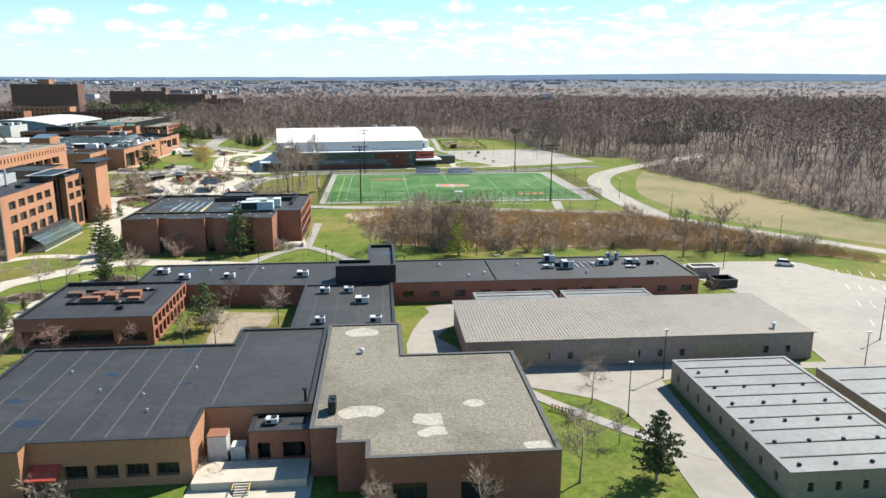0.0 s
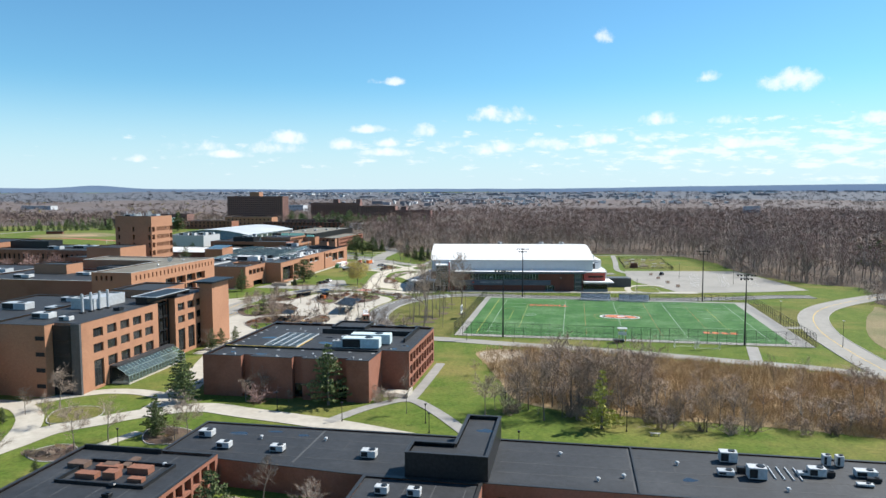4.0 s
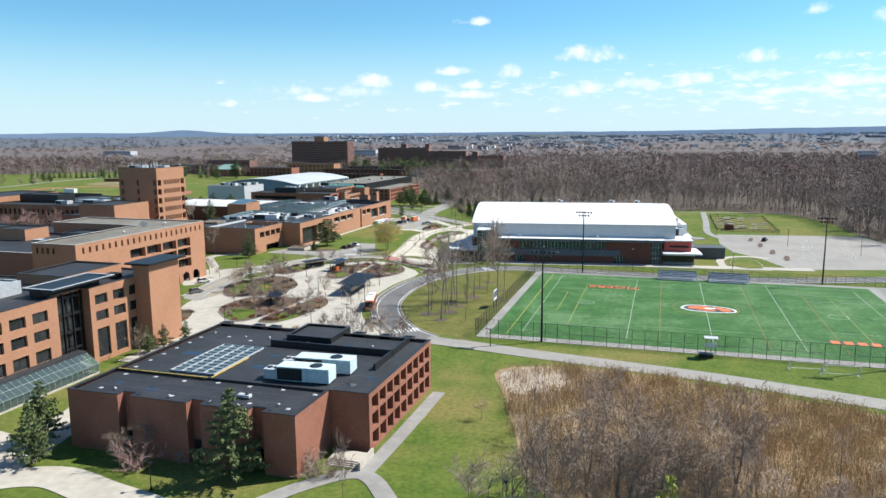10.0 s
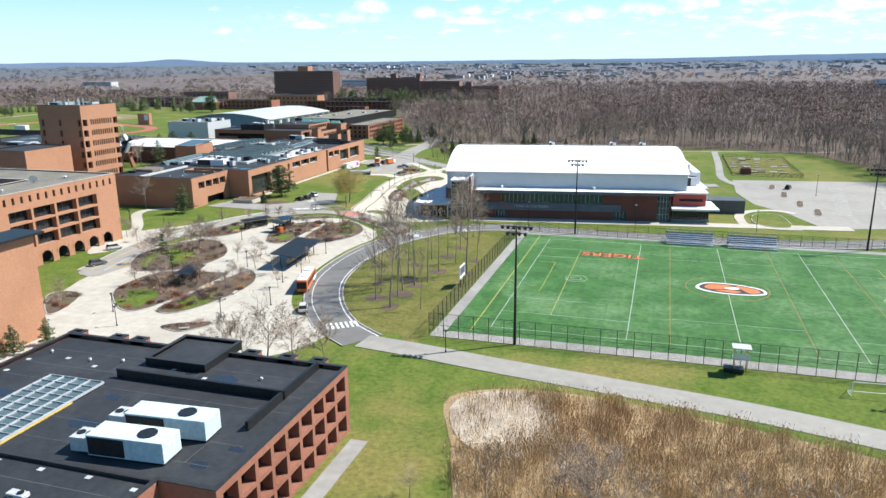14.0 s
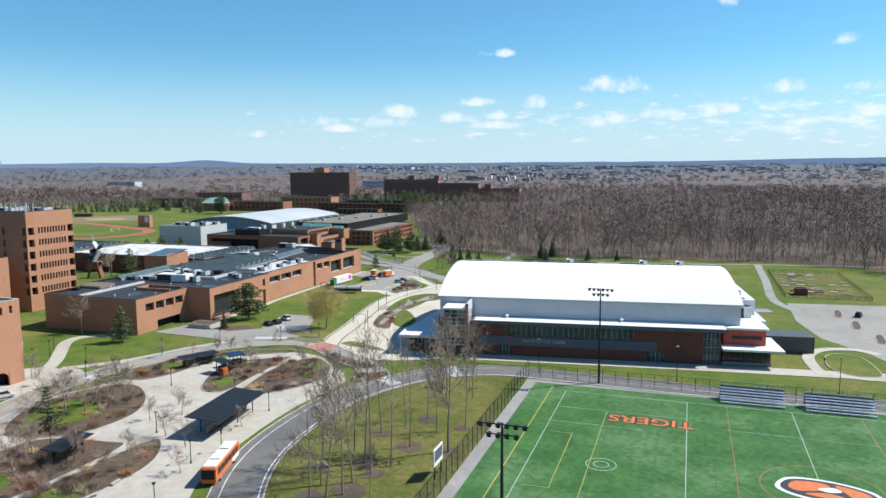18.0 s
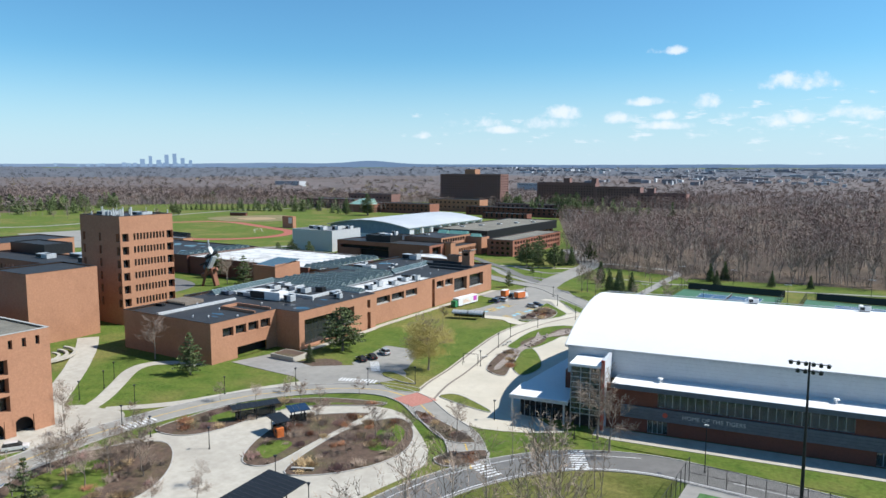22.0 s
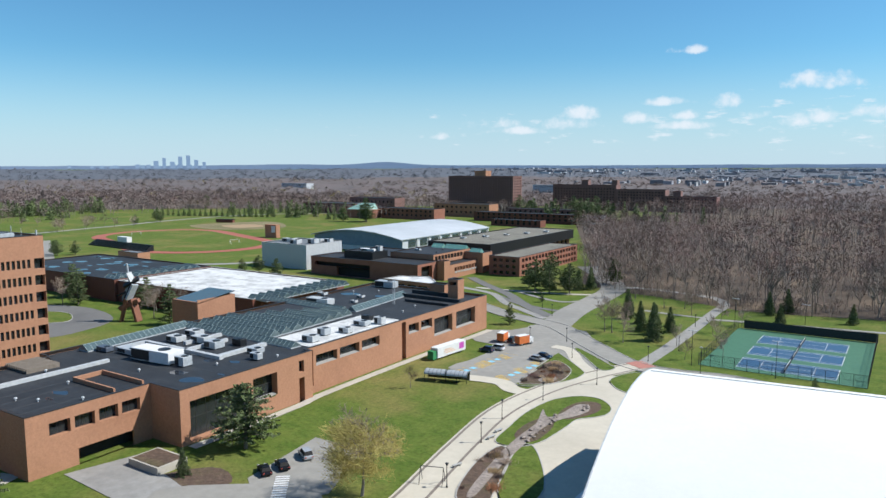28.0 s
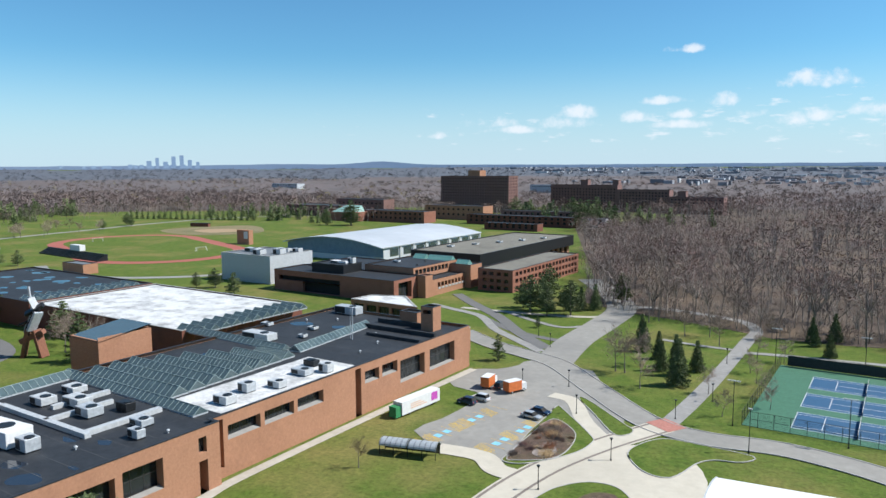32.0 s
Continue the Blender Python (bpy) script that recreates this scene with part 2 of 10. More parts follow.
GRASS = material("lawn_grass", (.076, .130, .0185), (.145, .182, .035), .20, rough=.95, c3=(.240, .198, .068), big=.028, bump=.5, bump_scale=6, speck=.32, grain=1.1, spec=.15)
GRASS_DRY = material("dry_grass", (0.192, 0.152, 0.068), (0.272, 0.224, 0.112), .7, rough=.95, c3=(0.104, 0.12, 0.032), big=.02, bump=.5, bump_scale=5, speck=.3)
LITTER = material("leaf_litter", (.085, .058, .038), (.15, .105, .068), .8, rough=.95, c3=(.055, .042, .032), big=.05, bump=.5, bump_scale=4, speck=.3)
MULCH = material("planting_mulch", (0.085, 0.0527, 0.0357), (0.145, 0.0935, 0.0638), 1.5, rough=.95, c3=(0.111, 0.102, 0.0382), big=.12, bump=.6, bump_scale=6, speck=.35, grain=.9)
REED_G = material("marsh_floor", (0.36, 0.255, 0.135), (0.45, 0.325, 0.18), .8, rough=.95, c3=(0.26, 0.175, 0.095), big=.05, bump=.5, bump_scale=3, speck=.3)
REED = material("dry_reed", (.47, .335, .18), (.59, .43, .235), 1.6, rough=.9, c3=(.45, .275, .13), big=.03, speck=0, island=.35)
TURF = material("artificial_turf", (.034, .112, .028), (.072, .182, .050), .16, rough=.85, spec=.2, c3=(.135, .24, .105), big=.05, bump=.3, bump_scale=9, speck=.3, grain=.8)
WHITE = material("white_paint", (0.72, 0.72, 0.71), (0.82, 0.82, 0.81), 1.0, rough=.7, speck=.05)
YELLOW = material("yellow_paint", (.62, .40, .06), (.7, .48, .10), 1.0, rough=.7)
ORANGE = material("orange_paint", (.62, .15, .03), (.72, .2, .05), 1.0, rough=.6)
BLACKP = material("black_paint", (.015, .015, .017), (.03, .03, .03), 1.0, rough=.6)
ROOF_W = material("roof_membrane_white", (0.83, 0.83, 0.825), (0.86, 0.86, 0.855), .5, rough=.85, c3=(0.79, 0.79, 0.785), big=.03, spec=.15, speck=.02)
PANEL_W = material("metal_panel_white", (0.62, 0.65, 0.69), (0.68, 0.71, 0.74), .6, rough=.45, metal=.1, speck=.04)
METAL = material("galvanised_metal", (.42, .45, .47), (.55, .58, .6), 1.5, rough=.45, metal=.15)
METAL_W = material("unit_casing", (0.495, 0.513, 0.522), (0.612, 0.63, 0.63), 1.5, rough=.5, metal=.1)
METAL_D = material("dark_metal", (.025, .027, .03), (.045, .047, .05), 2.0, rough=.45, metal=.6)
STEEL_B = material("blue_grey_cladding", (.10, .125, .165), (.13, .155, .20), .8, rough=.45, metal=.2)
TAN = material("tan_cladding", (.29, .235, .21), (.34, .28, .25), .8, rough=.7)
TAN_RIB = material("ribbed_metal_roof", (0.245, 0.22, 0.185), (0.29, 0.26, 0.222), .7, rough=.55, metal=.1, c3=(0.21, 0.186, 0.158), big=.08)
MOD_ROOF = material("modular_roof_membrane", (.165, .178, .19), (.215, .228, .24), .8, rough=.7, c3=(.135, .148, .16), big=.1)
MOD_WALL = material("modular_wall_beige", (.30, .245, .175), (.36, .30, .22), .8, rough=.75)
GREYP = material("grey_panel", (.085, .087, .092), (.11, .112, .118), .8, rough=.5, metal=.2)
# near-black: darkness of unlit rooms painted as colour, also dark panes and screens
DARKP = material("near_black", (.018, .017, .017), (.03, .028, .027), .8, rough=.9)
GLASS = material("window_glass", (.060, .070, .075), (.085, .095, .10), .3, rough=.05, transmission=.6, spec=.25, speck=0)
GLASS_G = material("green_glass", (.17, .25, .245), (.22, .30, .295), .3, rough=.04, transmission=.7)
GLASS_R = material("roof_glazing", (0.117, 0.171, 0.18), (0.149, 0.203, 0.211), .5, rough=.12, transmission=.3)
FRAME = material("window_frame_dark", (.03, .028, .026), (.045, .042, .04), 1.0, rough=.5)
FRAME_W = material("frame_pale_green", (.22, .29, .28), (.28, .35, .335), 1.0, rough=.5)
FENCE = material("black_mesh", (.015, .017, .017), (.025, .027, .027), 1.0, rough=.6)
BARK = material("bark_grey", (.20, .17, .14), (.29, .25, .21), 1.0, rough=.95, spread=.2)
TWIG = material("twigs_brown", (0.30, 0.228, 0.175), (0.40, 0.312, 0.245), .3, rough=.95, spread=.25, speck=0, island=.3)
TWIG_R = material("twigs_reddish", (0.27, 0.165, 0.145), (0.35, 0.225, 0.195), .3, rough=.95, spread=.2, speck=0, island=.3)
TWIG_O = material("dogwood_orange", (0.34, 0.155, 0.08), (0.42, 0.205, 0.11), .3, rough=.95, spread=.2, speck=0, island=.3)
WOODS = material("woodland_twigs", (0.150, 0.105, 0.092), (0.258, 0.194, 0.172), .10, rough=.95, c3=(0.228, 0.137, 0.114), big=.03, spec=.1, speck=0, island=.36)
WOOD_BARK = material("woodland_bark", (0.22, 0.185, 0.16), (0.38, 0.33, 0.29), .12, rough=.95, spec=.1, speck=0, island=.4)
FAR_TWIG = material("far_twigs", (0.178, 0.144, 0.132), (0.245, 0.202, 0.186), .05, rough=.95, c3=(0.215, 0.158, 0.140), big=.008, spec=.1, speck=0, island=.2)
# bluer copy of the far twigs, aerial haze painted into the colour
FAR_TWIG_HAZE = material("far_twigs_haze", (0.125, 0.130, 0.148), (0.165, 0.168, 0.184), .04, rough=.95, c3=(0.120, 0.130, 0.156), big=.006, spec=.1, speck=0, island=.14)
FAR_YELLOW = material("far_willow_twigs", (0.25, 0.21, 0.085), (0.33, 0.27, 0.11), .05, rough=.95, spec=.1, speck=0, island=.3)
PINE = material("pine_needles", (.080, .115, .040), (.165, .200, .072), .8, rough=.9, spread=.25, speck=0, island=.45)
PINE_Y = material("larch_needles", (.36, .38, .08), (.50, .50, .12), .8, rough=.9, speck=0, island=.3)
WILLOW = material("willow_catkins", (.50, .41, .11), (.60, .50, .17), .8, rough=.9)
TENNIS_B = material("court_blue", (.018, .088, .185), (.026, .105, .215), .6, rough=.7, speck=.06)
TENNIS_G = material("court_green", (0.0467, 0.153, 0.085), (0.0638, 0.183, 0.106), .6, rough=.7)
TRACK = material("running_track_red", (.36, .10, .07), (.42, .13, .09), .6, rough=.85)
REDP = material("red_paving", (.42, .17, .13), (.5, .22, .17), 1.5, rough=.9)
RED = material("red_panel", (.45, .06, .04), (.52, .08, .05), .8, rough=.5)
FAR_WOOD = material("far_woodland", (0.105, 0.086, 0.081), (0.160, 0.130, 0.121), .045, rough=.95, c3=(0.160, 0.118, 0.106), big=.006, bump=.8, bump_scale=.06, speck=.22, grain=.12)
# the far woods again with distance haze mixed into the base colour
FAR_WOOD_HAZE = material("far_woodland_haze", (0.088, 0.096, 0.116), (0.125, 0.133, 0.152), .03, rough=.95, c3=(0.092, 0.106, 0.136), big=.004, bump=.5, bump_scale=.05, speck=.2, grain=.08)
# hills and city have distance haze painted into their bluish base colours
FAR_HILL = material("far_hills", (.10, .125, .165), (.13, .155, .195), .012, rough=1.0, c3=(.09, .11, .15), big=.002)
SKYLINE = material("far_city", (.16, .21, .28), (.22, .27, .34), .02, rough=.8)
for far, glow in ((FAR_HILL, (.14, .205, .33)), (SKYLINE, (.13, .20, .31))):   # emission stands in for the bright haze of kilometres of air before the last backdrop
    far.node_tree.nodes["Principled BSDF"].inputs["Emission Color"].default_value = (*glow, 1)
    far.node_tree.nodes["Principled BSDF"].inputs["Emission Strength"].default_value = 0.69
FAR_BRICK = material("far_brick", (0.205, 0.112, 0.098), (0.265, 0.146, 0.128), .2, rough=.9)
ROOF_WS = material("roof_membrane_stained", (.62, .62, .61), (.80, .80, .79), .25, rough=.8, c3=(.26, .26, .255), big=.16, spec=.2)
CARPAINT = {}
for cname, c in {"silver": (.5, .52, .54), "dark blue": (.025, .05, .1), "black": (.015, .015, .018), "white": (.8, .8, .8), "grey": (.16, .17, .18)}.items():
    CARPAINT[cname] = material("car_paint_" + cname.replace(" ", "_"), c, tuple(v * 1.1 for v in c), 1.0, rough=.25, metal=.3)
WOOD_FLOOR = material("woodland_leaf_litter", (.062, .043, .030), (.115, .080, .052), .6, rough=.95, c3=(.19, .13, .078), big=.025, bump=.5, bump_scale=4, speck=.3)
DIRT = material("trodden_dirt", (.25, .205, .15), (.34, .285, .215), .5, rough=.95, c3=(.17, .16, .07), big=.12, bump=.4, bump_scale=5, speck=.25)
GRASS_O = material("olive_grass", (.120, .125, .030), (.20, .185, .058), .30, rough=.95, c3=(.075, .105, .018), big=.05, bump=.6, bump_scale=6, speck=.32, grain=1.1, spec=.15)
PAVER = material("brown_paver", (.19, .155, .13), (.25, .21, .18), 1.5, rough=.9)
SEAT_B = material("bleacher_blue", (.46, .55, .68), (.56, .64, .76), 1.0, rough=.45, metal=.1)
LINE_W = material("worn_field_line", (.36, .43, .36), (.46, .53, .46), .5, rough=.8)
LINE_Y = material("worn_yellow_line", (.36, .34, .06), (.45, .42, .09), .5, rough=.8)
LINE_O = material("worn_orange_line", (.34, .16, .04), (.42, .20, .06), .5, rough=.8)
TYRE = material("tyre_rubber", (.012, .012, .012), (.02, .02, .02), 3.0, rough=.9)


# ---- geometry helpers ----
def group(name, x=0, y=0, z=0, rz=0, label="", category="", grp="", kind=""):
    e = new(name)
    e.matrix_basis = pose(x, y, z, 0, 0, rz)
    e.empty_display_size = 1
    return tagged(e, label, category, grp, kind)


def part(name, bm, mat, parent=None, label=""):
    me = bpy.data.meshes.new(name)
    if isinstance(bm, bmesh.types.BMesh):
        bm.to_mesh(me)
        bm.free()
    else:
        me.from_pydata(*bm)
    me.materials.append(mat)
    ob = new(name, me)
    if parent:
        ob.parent = parent
    if label:
        ob["label"] = label
    return ob


def share(name, me, parent, m):
    ob = new(name, me)
    ob.parent = parent
    ob.matrix_basis = m
    return ob


def box(bm, x0, y0, z0, x1, y1, z1, m=None):
    vs = [bm.verts.new((x, y, z)) for z in (z0, z1) for x, y in ((x0, y0), (x1, y0), (x1, y1), (x0, y1))]
    if m:
        for v in vs:
            v.co = m @ v.co
    for f in ((3, 2, 1, 0), (4, 5, 6, 7), (0, 1, 5, 4), (1, 2, 6, 5), (2, 3, 7, 6), (3, 0, 4, 7)):
        bm.faces.new([vs[i] for i in f])
    return vs


def boxes(*bs):
    bm = bmesh.new()
    for b in bs:
        box(bm, *b)
    return bm


def prism(poly, z0, z1, bm=None):
    bm = bm or bmesh.new()
    lo = [bm.verts.new((x, y, z0)) for x, y in poly]
    hi = [bm.verts.new((x, y, z1)) for x, y in poly]
    n = len(poly)
    for i in range(n):
        bm.faces.new((lo[i], lo[(i + 1) % n], hi[(i + 1) % n], hi[i]))
    bm.faces.new(hi)
    bm.faces.new(lo[::-1])
    bm.normal_update()
    bmesh.ops.triangulate(bm, faces=[f for f in bm.faces if len(f.verts) > 4])
    return bm


def tube(bm, a, b, r0, r1, n=6):
    a, b = Vector(a), Vector(b)
    d = (b - a).normalized()
    u = d.orthogonal().normalized()
    v = d.cross(u)
    ra = [bm.verts.new(a + (u * math.cos(k * 2 * math.pi / n) + v * math.sin(k * 2 * math.pi / n)) * r0) for k in range(n)]
    rb = [bm.verts.new(b + (u * math.cos(k * 2 * math.pi / n) + v * math.sin(k * 2 * math.pi / n)) * r1) for k in range(n)]
    for k in range(n):
        bm.faces.new((ra[k], ra[(k + 1) % n], rb[(k + 1) % n], rb[k]))
    bm.faces.new(rb)
    bm.faces.new(ra[::-1])


def offset(poly, d):
    """Polygon moved inwards by d (anticlockwise polygon)."""
    n, out = len(poly), []
    for i in range(n):
        p0, p1, p2 = Vector(poly[i - 1]), Vector(poly[i]), Vector(poly[(i + 1) % n])
        e0, e1 = (p1 - p0).normalized(), (p2 - p1).normalized()
        n0, n1 = Vector((-e0.y, e0.x)), Vector((-e1.y, e1.x))
        k = 1 + n0.dot(n1)
        q = p1 + (n0 + n1) * (d / max(k, 0.2))
        out.append((q.x, q.y))
    return out


def smooth(pts, n=8, closed=False):
    out, m = [], len(pts)
    rng = range(m if closed else m - 1)
    for i in rng:
        if closed:
            p = [Vector(pts[(i + k) % m]) for k in (-1, 0, 1, 2)]
        else:
            p = [Vector(pts[min(max(i + k, 0), m - 1)]) for k in (-1, 0, 1, 2)]
        for s in range(n):
            t = s / n
            q = 0.5 * (2 * p[1] + (p[2] - p[0]) * t + (2 * p[0] - 5 * p[1] + 4 * p[2] - p[3]) * t * t + (3 * p[1] - p[0] - 3 * p[2] + p[3]) * t ** 3)
            out.append((q.x, q.y))
    if not closed:
        out.append(tuple(pts[-1][:2]))
    return out


def ribbon_mesh(pts, w, z, thick=0.0, side=0.0):
    """A strip of width w along pts; side shifts it to its right."""
    P = [Vector(p[:2]) for p in pts]
    bm = bmesh.new()
    rows = []
    for i, p in enumerate(P):
        d = (P[min(i + 1, len(P) - 1)] - P[max(i - 1, 0)]).normalized()
        nrm = Vector((d.y, -d.x))
        a, b = p + nrm * (side - w / 2), p + nrm * (side + w / 2)
        row = [bm.verts.new((a.x, a.y, z)), bm.verts.new((b.x, b.y, z))]
        if thick:
            row += [bm.verts.new((b.x, b.y, z - thick)), bm.verts.new((a.x, a.y, z - thick))]
        rows.append(row)
    for r, s in zip(rows, rows[1:]):
        bm.faces.new((r[0], r[1], s[1], s[0]))
        if thick:
            bm.faces.new((r[1], r[2], s[2], s[1]))
            bm.faces.new((r[3], r[0], s[0], s[3]))
    return bm


def strip(name, pts, w, z, mat, label="", category="road", kerbs=None, kind="structure", n=8):
    sp = smooth(pts, n)
    ob = part(name, ribbon_mesh(sp, w, z, 0.06), mat)
    tagged(ob, label, category, kind=kind)
    if kerbs:
        for s in (-1, 1):
            part("kerb", ribbon_mesh(sp, 0.22, z + 0.12, 0.16, s * (w / 2 + 0.1)), kerbs, ob)
    return ob


def area(name, pts, z, mat, label="", category="ground", n=6, kerb=None, kind="structure", closed_smooth=True):
    sp = smooth(pts, n, True) if closed_smooth else [tuple(p) for p in pts]
    a = sum(p[0] * q[1] - q[0] * p[1] for p, q in zip(sp, sp[1:] + sp[:1]))
    if a < 0:
        sp.reverse()
    ob = part(name, prism(sp, z - 0.06, z), mat)
    tagged(ob, label, category, kind=kind)
    if kerb:
        part("kerb", ribbon_mesh(sp + sp[:2], 0.2, z + 0.06, 0.15), kerb, ob)
    return ob


# ---- buildings ----
WIN = {}


def window_meshes(w, h, nx, ny, fr, glass, bar=0.09):
    key = (round(w, 2), round(h, 2), nx, ny, fr.name, glass.name)
    if key not in WIN:
        bm = bmesh.new()
        xs = [v for k in range(nx) for v in (w * k / nx + bar / 2, w * (k + 1) / nx - bar / 2)]
        zs = [v for k in range(ny) for v in (h * k / ny + bar / 2, h * (k + 1) / ny - bar / 2)]
        xs, zs = [0.0] + xs + [w], [0.0] + zs + [h]

        def quad(*p):
            bm.faces.new([bm.verts.new(q) for q in p])

        for a in range(len(xs) - 1):
            for b in range(len(zs) - 1):
                x0, x1, z0, z1 = xs[a], xs[a + 1], zs[b], zs[b + 1]
                if a % 2 and b % 2:
                    quad((x0, -.05, z0), (x0, -.05, z1), (x0, .05, z1), (x0, .05, z0))
                    quad((x1, -.05, z1), (x1, -.05, z0), (x1, .05, z0), (x1, .05, z1))
                    quad((x0, -.05, z1), (x1, -.05, z1), (x1, .05, z1), (x0, .05, z1))
                    quad((x0, -.05, z0), (x0, .05, z0), (x1, .05, z0), (x1, -.05, z0))
                else:
                    quad((x0, -.05, z0), (x1, -.05, z0), (x1, -.05, z1), (x0, -.05, z1))
        bmesh.ops.remove_doubles(bm, verts=bm.verts[:], dist=.0005)
        f = bpy.data.meshes.new("window_frame")
        bm.to_mesh(f)
        bm.free()
        f.materials.append(fr)
        g = bpy.data.meshes.new("pane")
        bm = boxes((0.03, -.012, 0.03, w - .03, .012, h - .03))
        bm.to_mesh(g)
        bm.free()
        g.materials.append(glass)
        WIN[key] = f, g
    return WIN[key]


def edge_matrix(p0, p1):
    d = Vector((p1[0] - p0[0], p1[1] - p0[1], 0)).normalized()
    return Matrix(((d.x, -d.y, 0, p0[0]), (d.y, d.x, 0, p0[1]), (0, 0, 1, 0), (0, 0, 0, 1)))


def facade(parent, p0, p1, z0, z1, mat, openings=(), deep=0.35, fr=None, glass=None, label=""):
    """One wall with real openings. An opening: (u0, u1, z0, z1[, nx, ny[, depth]]), nx 0: left empty; u runs from p0 to p1 with the outside to its right."""
    m = edge_matrix(p0, p1)
    L = math.hypot(p1[0] - p0[0], p1[1] - p0[1])
    us = sorted({0.0, L, *[v for o in openings for v in o[:2]]})
    zs = sorted({z0, z1, *[v for o in openings for v in o[2:4]]})
    bm = bmesh.new()

    def quad(*pts):
        bm.faces.new([bm.verts.new(m @ Vector(p)) for p in pts])

    for a, b in zip(us, us[1:]):
        for c, d in zip(zs, zs[1:]):
            if not any(o[0] <= (a + b) / 2 <= o[1] and o[2] <= (c + d) / 2 <= o[3] for o in openings):
                quad((a, 0, c), (b, 0, c), (b, 0, d), (a, 0, d))
    for o in openings:
        a, b, c, d = o[:4]
        t = .5 if len(o) < 7 else o[6] + .15
        quad((a, 0, c), (a, 0, d), (a, t, d), (a, t, c))
        quad((b, 0, d), (b, 0, c), (b, t, c), (b, t, d))
        quad((a, 0, d), (b, 0, d), (b, t, d), (a, t, d))
        quad((a, 0, c), (a, t, c), (b, t, c), (b, 0, c))
    quad((0, 0, z1), (L, 0, z1), (L, .5, z1), (0, .5, z1))
    bmesh.ops.remove_doubles(bm, verts=bm.verts[:], dist=.001)
    w = part("wall", bm, mat, parent, label)
    for o in openings:
        nx, ny = (o[4], o[5]) if len(o) > 5 else (2, 2)
        if nx == 0:
            continue
        dp = o[6] if len(o) > 6 else deep
        f, g = window_meshes(o[1] - o[0], o[3] - o[2], nx, ny, fr or FRAME, glass or GLASS)
        wob = share("window", f, parent, m @ Matrix.Translation((o[0], dp, o[2])))
        share("pane", g, wob, Matrix.Identity(4))
    return w


def building(name, poly, h, wall, roof, label, category="building", openings={}, x=0, y=0, rz=0, z0=0.0, coping=None, parapet=.35, core=True, grp="", deep=.35, fr=None, glass=None, bare=(), core_in=1.3):
    b = group(name, x, y, 0, rz, label, category, grp)
    n = len(poly)
    for i in range(n):
        if i in bare:
            continue
        facade(b, poly[i], poly[(i + 1) % n], z0, h, wall, openings.get(i, ()), deep, fr, glass)
    part("roof", prism(offset(poly, .45), h - parapet - .25, h - parapet), roof, b)
    if coping:
        ob = bmesh.new()
        a, c = offset(poly, -.06), offset(poly, .53)
        for i in range(n):
            j = (i + 1) % n
            q = [a[i], a[j], c[j], c[i]]
            lo = [ob.verts.new((*p, h + .002)) for p in q]
            hi = [ob.verts.new((*p, h + .1)) for p in q]
            ob.faces.new(hi)
            for k in range(4):
                ob.faces.new((lo[k], lo[(k + 1) % 4], hi[(k + 1) % 4], hi[k]))
        part("coping", ob, coping, b)
    # a solid near-black block paints the darkness of rooms behind the openings
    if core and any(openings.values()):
        part("interior", prism(offset(poly, core_in), z0 + .02, h - parapet - .3), DARKP, b, "near-black core standing in for unlit rooms behind the windows")
    return b


def grid(u0, u1, n, w, rows, nx=2, ny=1, dp=None):
    """n openings of width w spread from u0 to u1, for each (z0, z1) of rows."""
    s = (u1 - u0) / n
    out = []
    for a, b in rows:
        for k in range(n):
            c = u0 + s * (k + .5)
            out.append((c - w / 2, c + w / 2, a, b, nx, ny) + (() if dp is None else (dp,)))
    return out


def rect(x0, y0, x1, y1):
    return [(x0, y0), (x1, y0), (x1, y1), (x0, y1)]


def rooftop_unit(x, y, z, w=2.2, d=1.6, h=1.2, mat=None, rz=0, label="white metal air-handling unit on a flat roof"):
    mat = mat or METAL_W
    e = group("rooftop_unit", x, y, z, rz, label, "air handler", "rooftop units")
    part("curb", boxes((-w / 2 + .1, -d / 2 + .1, -.02, w / 2 - .1, d / 2 - .1, .22)), METAL_D, e)
    bm = boxes((-w / 2, -d / 2, .22, w / 2, d / 2, h))
    bmesh.ops.bevel(bm, geom=bm.edges[:], offset=.05, segments=1, affect="EDGES")
    part("casing", bm, mat, e)
    part("grille", boxes((-w / 2 + .15, -d / 2 - .03, .4, -.05, -d / 2 + .02, h - .2)), METAL_D, e)
    bm = bmesh.new()
    tube(bm, (w * .2, 0, h - .01), (w * .2, 0, h + .14), min(w, d) * .32, min(w, d) * .32, 12)
    part("fan_cowl", bm, METAL_D, e)
    return e


def vent(x, y, z, h=.7, r=.16, mat=None):
    e = group("roof_vent", x, y, z, 0, "small grey metal vent pipe on a flat roof", "vent pipe", "roof vents")
    bm = bmesh.new()
    tube(bm, (0, 0, -.02), (0, 0, h), r * .6, r * .6, 8)
    part("pipe", bm, mat or METAL, e)
    bm = bmesh.new()
    tube(bm, (0, 0, h - .05), (0, 0, h + .16), r * 1.5, r, 8)
    part("cap", bm, mat or METAL, e)
    return e


# ---- ground ----
def ground_height(x, y):
    r = math.hypot(x, y - 200)
    k = max(0.0, (r - 1500) / 3300)
    return 46.0 * k ** 1.2 + 5.0 * k * math.sin(x * .0021) * math.cos(y * .0017)


